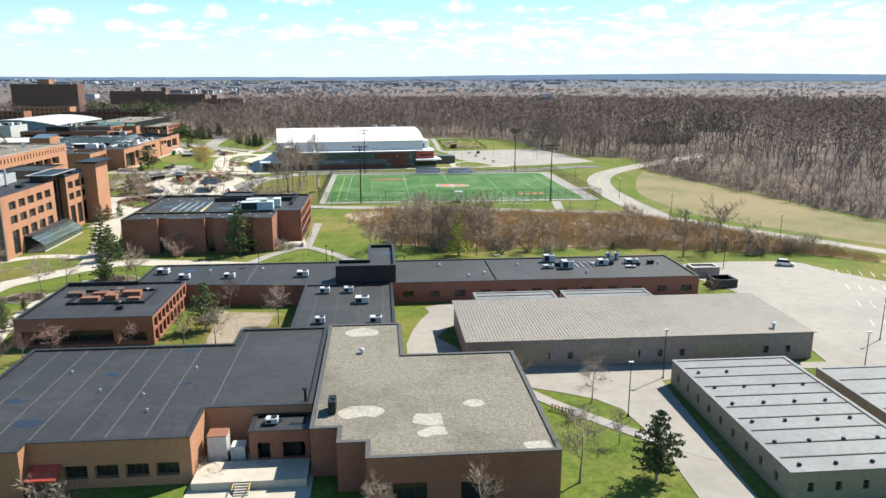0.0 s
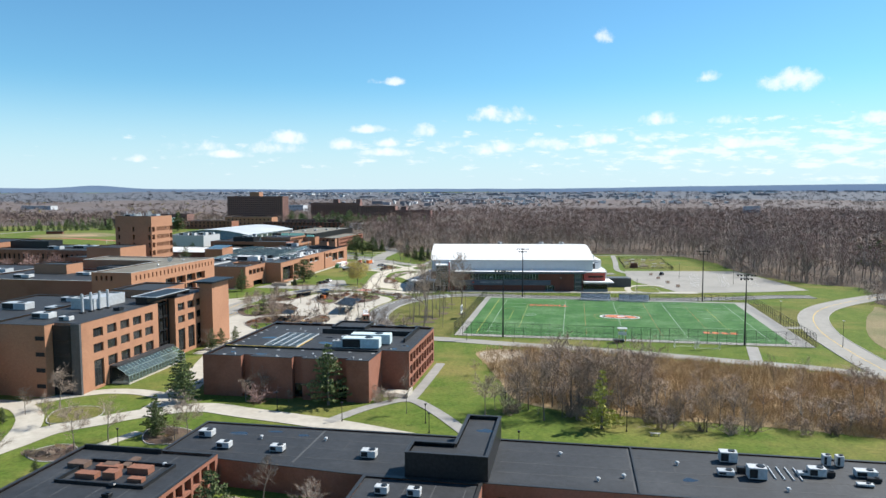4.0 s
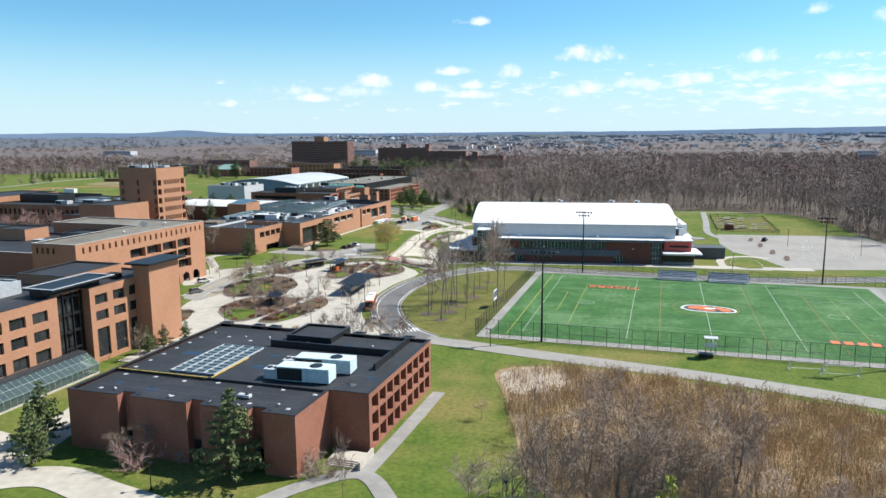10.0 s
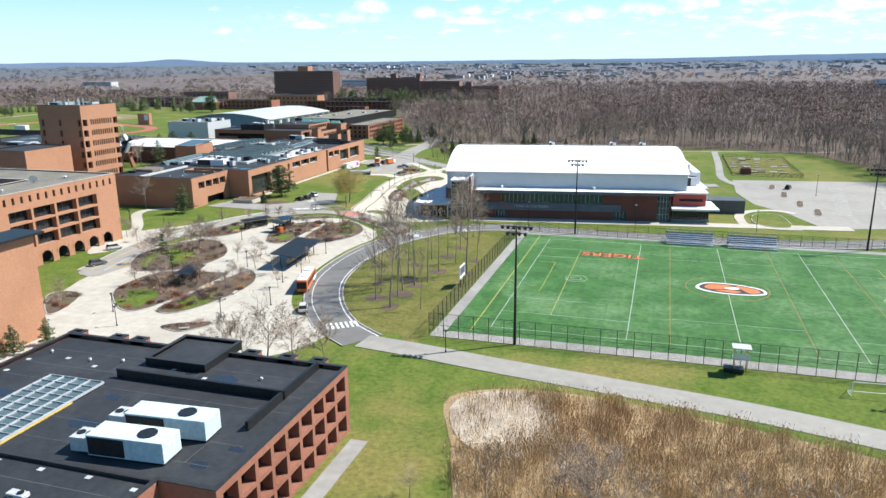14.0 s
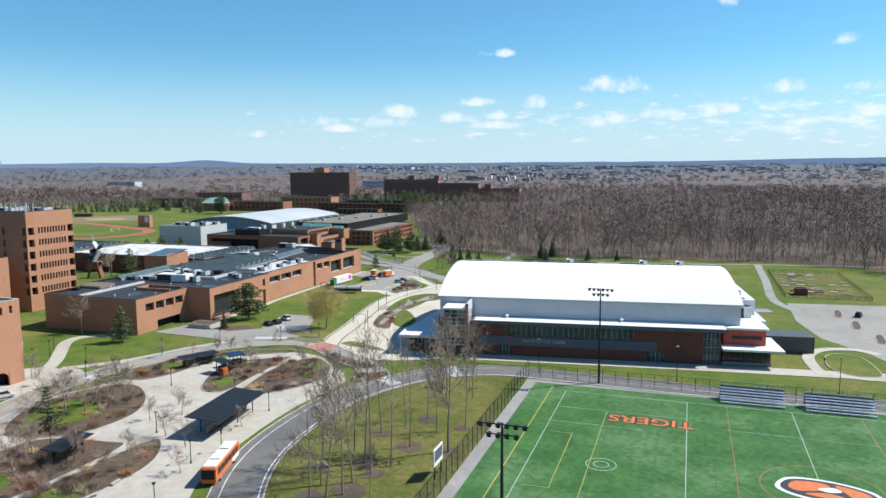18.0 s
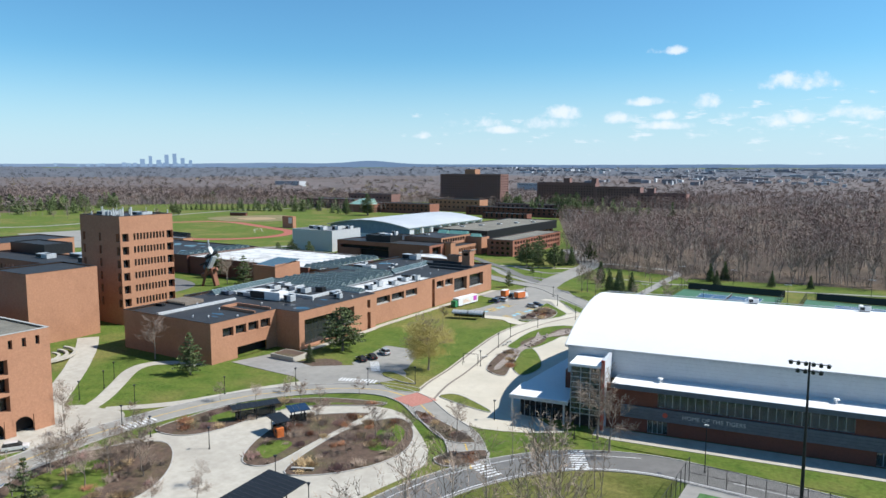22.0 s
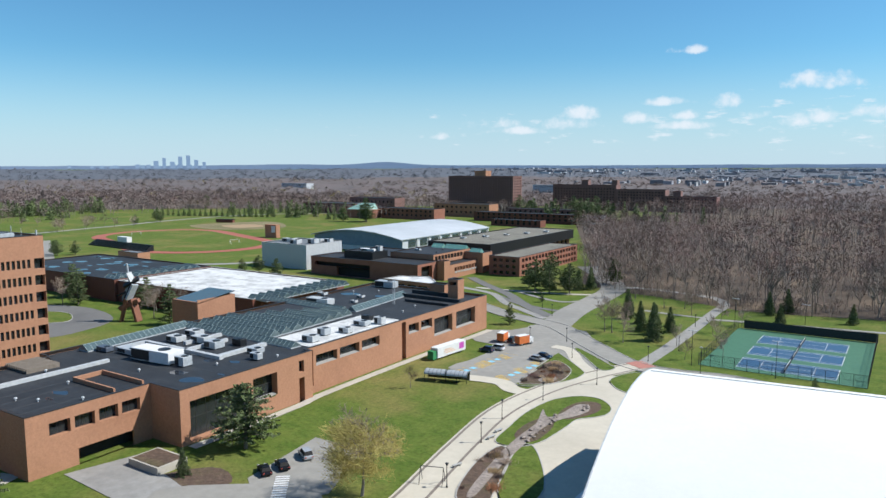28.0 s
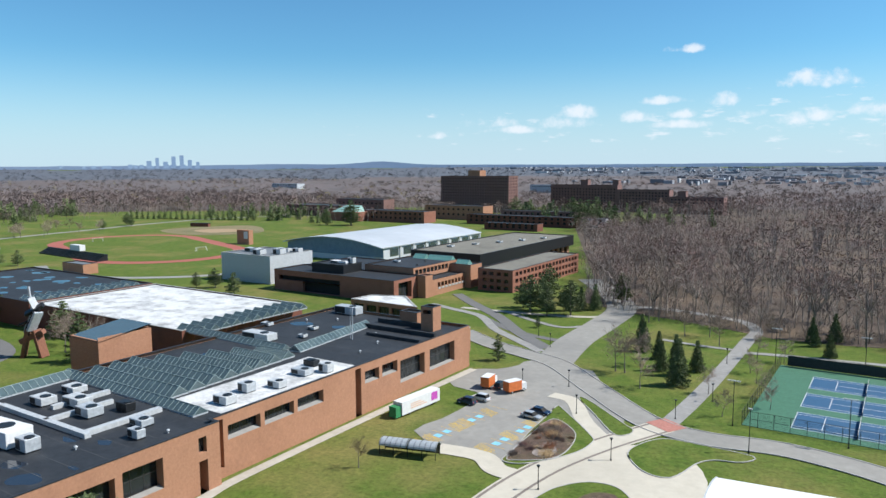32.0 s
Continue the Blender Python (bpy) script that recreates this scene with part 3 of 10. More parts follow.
rs = [0, 60, 120, 180, 250, 330, 420, 520, 650, 800, 1000, 1250, 1500, 1800, 2150, 2500, 2900, 3300, 3700, 4100, 4500, 4750]
gv, gf = [(0, 200, 0)], []
NA = 96
for r in rs[1:]:
    for k in range(NA):
        a = 2 * math.pi * k / NA
        px, py = r * math.sin(a), 200 + r * math.cos(a)
        gv.append((px, py, ground_height(px, py)))
for k in range(NA):
    gf.append((0, 1 + (k + 1) % NA, 1 + k))
for i in range(len(rs) - 2):
    for k in range(NA):
        a, b = 1 + i * NA + k, 1 + i * NA + (k + 1) % NA
        gf.append((a, b, b + NA, a + NA))
ground = part("ground", (gv, [], [f[::-1] if len(f) == 3 else f for f in gf]), GRASS)
tagged(ground, "green early-spring lawn with drier worn patches", "lawn", kind="structure")

# roads, walks and squares
LOOP = [(-36, 282), (-45, 289), (-53.5, 301), (-59.5, 315), (-62, 330), (-61.5, 348), (-57, 363), (-47, 377), (-33, 384), (-18, 384.2), (5, 383), (30, 382.5), (60, 385), (90, 394), (110, 402), (126, 404)]
strip("road", LOOP, 8.6, .09, ASPHALT, "grey asphalt bus loop curving round the trees", kerbs=KERB)
SOUTH = [(-36, 282), (-25, 280.5), (-8, 277.5), (15, 274), (36, 270.5), (66, 263), (84, 259), (101, 249), (122, 222), (146, 190), (176, 152), (215, 110)]
strip("road", SOUTH, 6.2, .10, ASPHALT_L, "pale worn asphalt road along the playing field")
EASTR = [(101, 250), (100, 280), (102, 318), (112, 356), (132, 386), (170, 422), (225, 470)]
strip("road", EASTR, 10.5, .11, ASPHALT_L, "pale asphalt road curving towards the woods", kerbs=KERB)
MAIN = [(-124, 308), (-128, 328), (-129, 343), (-126, 361), (-120, 376), (-109, 388), (-98, 393.5), (-88, 392), (-78, 385), (-67, 378), (-58, 366)]
strip("road", MAIN, 7.0, .12, ASPHALT_L, "pale asphalt campus road with a yellow centre line", kerbs=KERB)
PROM = [(-86, 393), (-89, 404), (-91, 418), (-95.5, 441), (-98.5, 462), (-97, 481), (-92, 498), (-85, 514)]
strip("footpath", [(-132, 560), (-149, 574.6), (-166, 592.5), (-184.7, 607.7), (-203, 624)], 4.5, .12, ASPHALT, "grey asphalt path past a brick hall", "footpath")
strip("footpath", [(-168, 602), (-152, 592.7), (-140, 588.5), (-134, 594)], 2.2, .122, CONC_G, "narrow grey footpath across a lawn", "footpath")
strip("footpath", [(-107, 589), (-95.8, 587.4), (-84, 587)], 2.0, .119, CONC_G, "narrow grey footpath across a lawn", "footpath")
strip("footpath", [(-118, 480), (-109, 481), (-104, 477.5), (-100, 477)], 4.6, .13, CONC_C, "pale concrete walk to the car park", "footpath")
strip("footpath", [(-93, 501), (-100, 509), (-107, 519.5), (-113, 521)], 3.6, .132, CONC_C, "pale concrete walk beside a planted bed", "footpath")
strip("promenade", PROM, 6.4, .14, CONC_C, "pale concrete promenade winding between lawns", "pavement")
NORTH = [(-165, 566), (-148, 556), (-134, 551), (-122, 546), (-105, 530), (-88, 515), (-76, 512), (-60, 514), (-40, 508), (-18, 492), (10, 480), (40, 486)]
strip("road", NORTH, 7.0, .13, ASPHALT_L, "pale asphalt road past the courts", kerbs=KERB)
strip("road", [(-124, 545), (-128.5, 572), (-130, 600), (-133, 628), (-146, 655), (-170, 690)], 11.0, .125, ASPHALT_L, "pale asphalt drive towards the woods")
strip("footpath", [(-84.5, 515), (-83.7, 534), (-83.5, 556), (-83.7, 580), (-84, 600), (-84, 616), (-89.6, 627.8), (-99.3, 632.7), (-121, 637.5), (-130, 634)], 4.0, .118, CONC_G, "grey footpath through young trees", "footpath")
strip("footpath", [(-84, 585), (-71, 588), (-50, 591), (-20, 596), (40, 610), (110, 620)], 2.6, .115, CONC_G, "grey footpath behind the courts", "footpath")
strip("footpath", [(-141, 351), (-131, 362), (-123, 379), (-115, 392), (-107, 401)], 3.0, .10, CONCRETE, "pale concrete footpath beside the road", "footpath")
strip("footpath", [(-206, 388), (-194.1, 379.9), (-177, 366.4), (-163.4, 354.6), (-154, 346.5), (-142, 338)], 6.0, .10, CONCRETE, "pale concrete footpath across the lawn", "footpath")
strip("footpath", [(-152, 386), (-160, 383), (-164, 378.8), (-162.5, 372.5), (-154.2, 362.6), (-147.5, 354.3), (-141, 343)], 3.6, .105, CONCRETE, "pale concrete footpath across the lawn", "footpath")
strip("footpath", [(-126, 190), (-112, 190), (-103, 184), (-97, 176), (-92.5, 167)], 5.5, .102, CONCRETE, "pale concrete walk towards a brick entrance", "footpath")
strip("footpath", [(-111, 191), (-104.5, 199), (-98, 204), (-90, 205), (-82, 203)], 4.4, .104, CONCRETE, "pale concrete walk before a brick entrance", "footpath")
strip("footpath", [(-96, 246), (-97, 262), (-101, 282)], 5.5, .10, CONCRETE, "pale concrete walk along a brick building", "footpath")
strip("footpath", [(-120, 130), (-104, 146), (-96, 156), (-93, 166), (-91, 176), (-85, 183), (-78, 190), (-68, 196), (-56, 194), (-34, 189.5), (-15, 183.5), (2, 179.5), (8, 177)], 6.6, .11, CONCRETE, "pale concrete walk beside lawns", "footpath")
strip("footpath", [(-77, 190), (-79.5, 206), (-85.5, 228), (-92, 250), (-98, 275)], 7.4, .115, CONCRETE, "pale concrete walk between buildings", "footpath")
strip("footpath", [(-36, 191), (-30, 203), (-22.5, 210), (-15, 203), (-6, 190), (0, 181)], 3.0, .12, CONC_G, "grey footpath branching round a lawn", "footpath")
strip("footpath", [(-22, 209), (-21.6, 225), (-21.5, 247)], 2.6, .118, CONC_G, "grey footpath along a brick wall", "footpath")
strip("footpath", [(-46, 394.6), (-20, 398.2), (20, 403.4), (60, 408), (75, 410)], 6.0, .10, CONCRETE, "pale concrete walk along the arena", "footpath")
area("lawn_island", [(47.7, 424.7), (52, 428.5), (56.6, 425.3), (57.8, 409.8), (54.7, 406.6), (50.1, 407), (46.6, 413.3)], .16, GRASS, "small green lawn beside a car park", "lawn", 4, KERB)
strip("footpath", [(44, 405), (43, 414), (43.4, 424), (48, 432), (56, 434.6), (62, 431)], 3.0, .13, CONCRETE, "pale concrete walk round a small lawn", "footpath")
strip("footpath", [(45.2, 610), (44.4, 558), (42.8, 513), (45.5, 496), (49, 488)], 3.4, .11, CONC_G, "grey footpath behind the arena", "footpath")
strip("footpath", [(44, 407), (52, 404.6), (60, 405)], 2.4, .131, CONCRETE, "pale concrete walk to the car park", "footpath")
strip("footpath", [(84, 330), (92, 322), (100, 324)], 4.0, .09, CONC_G, "grey footpath beside the field", "footpath")
strip("footpath", [(72, 286), (70, 274), (68, 262)], 3.5, .095, CONC_G, "grey footpath from the field to the road", "footpath")
strip("footpath", [(22, 106), (27, 99), (36, 89), (44, 82)], 2.2, .10, CONC_G, "grey footpath across a lawn", "footpath")
strip("footpath", [(-72, 178), (-76, 165), (-76, 150), (-72, 128), (-70, 110)], 2.6, .10, CONCRETE, "pale footpath past a low brick wing", "footpath")

SQUARE = [(-44, 288), (-55, 292), (-63, 304), (-67, 322), (-68, 345), (-66, 364), (-78, 378), (-88, 384), (-104, 380), (-113, 368), (-119, 350), (-122, 330), (-120, 300), (-104, 262), (-92, 256), (-80, 258), (-66, 260), (-48, 272)]
area("pavement", [(-146, 335), (-152, 343), (-148, 350), (-142, 351), (-136, 352), (-131.5, 348), (-130.5, 338), (-133, 328), (-137, 322), (-141, 326)], .095, CONCRETE, "pale concrete pavement beside the campus road", "pavement", 3)
area("parking_bays", [(-126, 306), (-126.5, 318), (-124.5, 332), (-122.5, 338), (-119.5, 335), (-116.5, 323), (-117.5, 311), (-119, 304)], .128, ASPHALT_L, "asphalt parking bays with yellow hatching", "car park", 3)
area("square", SQUARE, .07, CONCRETE, "wide pale concrete bus square", "pavement", 3)
for d in (-2.5, 2.5):
    tagged(part("paver_band", ribbon_mesh(smooth(PROM, 8), .55, .155, .03, d), PAVER), "brown paver band edging the promenade", "paving", kind="structure")
area("grove_grass", [(-26, 380), (-36, 382), (-48, 374), (-57, 360), (-60, 340), (-58, 318), (-50, 300), (-40, 289), (-30, 287), (-25.5, 287)], .03, GRASS_O, "olive yellow grass under bare trees", "grass", 3)
area("field_margin", [(88, 292), (97, 300), (99, 320), (108, 350), (104, 372), (90, 380), (87, 378)], .03, GRASS_O, "olive grass beside the playing field", "grass", 2)
area("arena_forecourt", [(-88, 392), (-80, 389), (-66, 384), (-50, 392), (-56, 402), (-60, 420), (-64, 445), (-68, 470), (-71, 492), (-80, 503), (-92, 497), (-97, 482), (-98, 462), (-95, 441), (-91, 418), (-89, 404)], .105, CONC_C, "pale concrete forecourt beside the arena", "pavement", 4)
area("car_park", [(-109.5, 401.9), (-103.1, 411.6), (-110.2, 429.1), (-122.1, 428.7), (-118.8, 408.4)], .08, ASPHALT_L, "small grey asphalt parking bay", "car park", closed_smooth=False)
area("car_park", [(-127, 485), (-126, 494), (-125.8, 506), (-126.4, 513), (-136, 514.5), (-139.8, 520), (-139.6, 530), (-134, 533.4), (-131, 540), (-130, 546), (-112, 545), (-104, 530), (-95, 520), (-92, 505), (-97, 490), (-104, 481), (-116, 480)], .085, ASPHALT_L, "grey asphalt car park with blue bays", "car park", 2)
area("car_park", [(47, 503), (46, 470), (50, 446), (59.5, 430), (66, 411), (74, 409.5), (104, 417), (131, 428), (123, 470), (114, 511), (100, 510)], .08, ASPHALT_L, "wide empty grey asphalt car park", "car park", closed_smooth=False)
area("car_park", [(78, 112), (84, 150), (79, 166), (80, 181), (111, 182), (118, 170), (150, 120), (170, 80), (120, 70), (84, 80)], .08, ASPHALT_L, "large pale worn asphalt car park", "car park", 2)
area("drive", [(22, 114), (44, 114), (84, 112), (84, 108), (46, 107), (46, 40), (37, 40), (37.5, 88), (33, 101), (24, 106)], .075, ASPHALT_L, "pale asphalt service drive", "drive", 2)
area("drive", [(4.4, 121), (6, 135), (10, 146), (14, 152), (60, 152), (78, 150), (84, 138), (78, 137.5), (14.2, 137.4), (14.2, 124), (13, 119)], .075, ASPHALT_L, "pale concrete service drive round a shed", "drive", 2)
area("service_yard", [(-24, 60), (-24, 81.5), (-17, 90), (-9, 90), (-9, 60)], .07, CONCRETE, "pale concrete loading yard", "pavement", closed_smooth=False)
area("courtyard", [(-40, 124), (-24, 122), (-20, 135), (-21, 148), (-38, 150), (-41, 138)], .06, GRASS_O, "patchy grass in a brick courtyard", "ground", 3)
area("trodden_path", [(-39.5, 152.4), (-36.5, 149), (-34, 142), (-33, 130), (-27, 127), (-23.4, 138), (-22.7, 146.4), (-21.5, 148.4), (-30.7, 149.6), (-35.6, 151.4)], .09, DIRT, "bare trodden dirt in a courtyard", "ground", 3)
area("dry_slope", [(113, 300), (127, 345), (138, 368), (144, 378), (151, 350), (159, 312), (168, 266), (174, 231), (198, 196), (172, 178), (150, 200), (126, 234), (115, 256)], .05, GRASS_DRY, "pale dry grass slope beside the road", "grass", 4)
area("marsh", [(-13, 264), (-9, 250), (-3, 232), (5, 212), (30, 206), (65, 203), (95, 196), (120, 190), (140, 176), (130, 196), (112, 224), (96, 244), (82, 254), (64, 257), (30, 266), (2, 270)], .05, REED_G, "marsh of dry tan reeds", "marsh", 4)
WOOD_EDGE = [(-172, 700), (-160, 660), (-150, 634), (-128, 623), (-110, 620), (-92, 614), (-78, 608), (-58, 610), (-40, 615), (0, 619), (44, 622), (68, 621), (97, 608), (112, 562), (114, 516), (123, 484), (138, 456), (160, 444), (160, 416), (147, 391), (153, 350), (162, 312), (171, 266), (177, 231), (205, 190), (330, 60), (700, -40), (1300, 300), (1300, 1300), (300, 1500), (-200, 1400), (-290, 960)]
area("woodland_floor", WOOD_EDGE, .04, WOOD_FLOOR, "brown leaf litter under bare woods", "ground", closed_smooth=False)
WEST_WOOD = [(-832, 702), (-905, 823), (-886, 876), (-815, 935), (-690, 1010), (-640, 1150), (-1100, 1250), (-1600, 900), (-1500, 560), (-1000, 540)]
area("woodland_floor", WEST_WOOD, .04, WOOD_FLOOR, "brown leaf litter under a western wood", "ground", closed_smooth=False)

# the playing field
FX0, FX1, FY0, FY1 = -21.9, 85.5, 291.5, 377.5
area("field_apron", rect(FX0 - 2.6, FY0 - 3.5, FX1 + 6, FY1 + 3.5), .085, CONC_G, "grey paved apron round an artificial field", "pavement", closed_smooth=False)
turf = area("playing_field", rect(FX0, FY0, FX1, FY1), .12, TURF, "green artificial turf field with white and yellow lines", "sports field", closed_smooth=False)


def fence(pts, h, step=3.0, mat=None, label="tall black chain-link fence round a sports field", rails=3):
    f = group("fence", pts[0][0], pts[0][1], 0, 0, label, "fence")
    ox, oy = pts[0]
    for (ax, ay), (bx, by) in zip(pts, pts[1:]):
        L = math.hypot(bx - ax, by - ay)
        n = max(1, round(L / step))
        for k in range(n):
            t = k / n
            x, y = ax + (bx - ax) * t - ox, ay + (by - ay) * t - oy
            key = "post%.2f" % h
            if key not in WIN:
                me = bpy.data.meshes.new("post")
                bm = boxes((-.05, -.05, 0, .05, .05, h))
                bm.to_mesh(me)
                bm.free()
                me.materials.append(FENCE)
                WIN[key] = me
            share("post", WIN[key], f, Matrix.Translation((x, y, 0)))
        m = edge_matrix((ax - ox, ay - oy), (bx - ox, by - oy))
        for k in range(rails):
            z = h * (k + .02) / (rails - 1 + .02) if rails > 1 else h
            bm = bmesh.new()
            box(bm, 0, -.025, z - .03, L, .025, z + .03, m)
            part("rail", bm, FENCE, f)
        bm = bmesh.new()
        c = .30
        for k in range(int((L + h) / c)):      # mesh wires at a coarse pitch, both ways
            for s in (1, -1):
                u0, u1 = k * c - h, k * c
                za, zb = (0.0, h) if s > 0 else (h, 0.0)
                a0, a1 = max(u0, 0), min(u1, L)
                if a1 <= a0:
                    continue
                z0 = za + (zb - za) * (a0 - u0) / h
                z1 = za + (zb - za) * (a1 - u0) / h
                q = [(a0 - .011, 0, z0), (a0 + .011, 0, z0), (a1 + .011, 0, z1), (a1 - .011, 0, z1)]
                bm.faces.new([bm.verts.new(m @ Vector(p)) for p in q])
        part("wire_mesh", bm, mat or FENCE, f)
    return f


fence([(FX0 - 2.6, FY0 - 3.5), (FX1 + 6, FY0 - 3.5)], 4.8)
fence([(FX1 + 6, FY0 - 3.5), (FX1 + 6, FY1 + 3.5)], 4.4)
fence([(FX1 + 6, FY1 + 3.5), (FX0 - 2.6, FY1 + 3.5)], 3.4)
fence([(FX0 - 2.6, FY1 + 3.5), (FX0 - 2.6, FY0 - 3.5)], 4.4)


# ---- the low hall and workshops under the first eye ----
building("workshop", [(-56, 80), (-42.7, 80), (-42.7, 82), (-23.6, 82), (-23.6, 90), (-17.2, 90), (-9.6, 90), (-9.6, 121), (-24.5, 121), (-24.5, 114), (-56, 114)], 6.2, BRICK_O, ROOF_B,
         "low brick workshop with a black membrane roof", openings={2: grid(3.5, 18, 4, 2.8, [(1.2, 3.0)], 3, 1, .8)}, coping=COPING, parapet=.2)
building("loading_annex", rect(-17.2, 85.1, -9.6, 90), 5.0, BRICK, ROOF_B, "small brick loading annex with a wet black roof", openings={0: [(1, 2.6, 1.2, 3.4, 0, 0), (4.2, 7, 1.2, 3.4, 0, 0)]}, coping=COPING, parapet=.2)
building("gravel_roof_hall", [(-9.2, 82.3), (-5.7, 82.3), (-5.7, 78.4), (-2.2, 78.4), (-2.2, 74.5), (20.6, 74.5), (20.6, 106), (3.2, 106), (3.2, 121), (-9.2, 121)], 6.5, BRICK, GRAVEL,
         "brick hall with a weathered gravel roof", openings={4: [(3, 7, .8, 3.2, 3, 1), (11, 15, .3, 3.0, 0, 0)]}, coping=SEAM, parapet=.1)
building("long_low_building", [(-54.5, 156), (-43, 156), (-19, 153.6), (73, 153.6), (73, 174), (-54.5, 174)], 4.6, BRICK, ROOF_B, "long low brick building with a black flat roof",
         openings={2: grid(22, 92, 12, 2.4, [(1.2, 2.6)], 2, 1)}, coping=COPING, parapet=.15)
building("stage_tower", [(-10, 154), (3.2, 154), (3.2, 174.6), (-3, 174.6), (-3, 159.5), (-10, 159.5)], 8.6, METAL_D, ROOF_B, "black metal-clad stage tower rising from a flat roof", coping=COPING, z0=4.3, parapet=.6)
building("link_building", [(-16.6, 121.2), (2.4, 121.2), (2.4, 153.4), (-16.6, 153.4)], 4.7, BRICK, ROOF_B, "low brick link with a black flat roof", coping=COPING, parapet=.2)
building("brick_wing", [(-67.5, 131.5), (-42.7, 131.5), (-42.7, 155.6), (-67.5, 155.6)], 5.6, BRICK, ROOF_B, "two-storey brick wing with deep window fins",
         openings={1: grid(.6, 23.5, 9, 1.9, [(.4, 2.5), (3.0, 4.9)], 2, 1, 1.0), 0: [(1.2, 17.5, .4, 3.2, 9, 1, 2.0), (19, 23.5, .8, 2.6, 3, 1, 1.0)]}, coping=COPING, core_in=2.2)
sh = group("metal_shed", 0, 0, 0, 0, "long beige metal shed with a ribbed roof", "shed")
facade(sh, (14.4, 114.4), (76.4, 114.4), 0, 5, TAN, [(u, u + .9, 1.3, 2.6, 1, 2) for u in (9.5, 13.5, 17.5, 21.5, 25.5, 29.5, 33.6, 37.6, 41.6, 45.6, 53, 57)] + [(3, 6, 0, 2.4, 0, 0), (49, 51, 0, 2.3, 0, 0)])
facade(sh, (76.4, 114.4), (76.4, 137), 0, 5, TAN)
facade(sh, (14.4, 137), (14.4, 114.4), 0, 5, TAN)
facade(sh, (76.4, 137), (14.4, 137), 0, 5.1, TAN)
# added near-black block, the unlit inside of the shed as colour
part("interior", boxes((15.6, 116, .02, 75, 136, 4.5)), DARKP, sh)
part("roof", ([(14, 114, 5.0), (76.8, 114, 5.0), (76.8, 137.3, 5.2), (14, 137.3, 5.2), (14, 114, 5.15), (76.8, 114, 5.15), (76.8, 137.3, 5.35), (14, 137.3, 5.35)], [], [(3, 2, 1, 0), (4, 5, 6, 7), (0, 1, 5, 4), (1, 2, 6, 5), (2, 3, 7, 6), (3, 0, 4, 7)]), TAN_RIB, sh)
for k in range(104):
    xx = 14.3 + k * .6
    part("roof_rib", ([(xx - .05, 114, 5.14), (xx + .05, 114, 5.14), (xx + .05, 137.3, 5.34), (xx - .05, 137.3, 5.34), (xx - .025, 114, 5.2), (xx + .025, 114, 5.2), (xx + .025, 137.3, 5.4), (xx - .025, 137.3, 5.4)], [], [(4, 5, 6, 7), (0, 1, 5, 4), (1, 2, 6, 5), (2, 3, 7, 6), (3, 0, 4, 7)]), TAN_RIB, sh)
for u0, u1 in ((18, 28.5), (34, 44.5), (55, 65.5)):
    part("wall_panel", boxes((u0, 114.33, .4, u1, 114.4, 4.2)), MOD_WALL, sh, "paler panel in a metal wall")


def modular(x0, y0, x1, y1, h, label, across=True, n=10):
    e = building("modular_building", rect(x0, y0, x1, y1), h, MOD_WALL, MOD_ROOF, label, openings={0: grid(1, x1 - x0 - 1, 5, .8, [(1.4, 2.6)], 1, 2), 3: grid(1, y1 - y0 - 1, 9, .8, [(1.4, 2.6)], 1, 2)}, coping=MOD_ROOF, parapet=.05, grp="modular classrooms")
    for k in range(1, n):
        yy = y0 + (y1 - y0) * k / n
        part("roof_seam", boxes((x0 + .1, yy - .1, h - .05, x1 - .1, yy + .1, h + .06)), SEAM, e)
    return e


modular(47, 71.4, 66.2, 106, 4.0, "long beige modular classroom with a seamed grey roof")
modular(68.6, 62, 82, 101, 4.0, "beige modular classroom with a grey roof", n=8)
modular(19.6, 139.4, 36.9, 147.3, 3.8, "small modular building with a pale grey roof", n=3)
modular(38.7, 139.4, 57.5, 147.3, 3.8, "small modular building with a pale grey roof", n=3)

# ---- the campus core ----
ANN = [(-73, 206), (-63, 206), (-63, 207.6), (-60.5, 207.6), (-60.5, 206), (-50, 206), (-50, 207.6), (-47.5, 207.6), (-47.5, 206), (-39, 206), (-39, 207.6), (-36.5, 207.6), (-36.5, 206), (-31, 206), (-31, 217.5), (-24, 217.5), (-24, 249.5), (-73, 249.5)]
building("square_brick_building", ANN, 10.0, BRICK, ROOF_B, "three-storey dark brick building with deep window boxes", openings={15: grid(.8, 31.2, 9, 2.7, [(.5, 3.0), (3.6, 6.1), (6.7, 9.0)], 2, 1, 1.5)}, coping=COPING, parapet=.5, core_in=2.6)
LAB = [(-121, 197), (-109, 197), (-109, 200.5), (-102, 200.5), (-102, 233.6), (-104.5, 233.6), (-104.5, 242.6), (-102, 242.6), (-102, 266), (-125, 266), (-125, 197)]
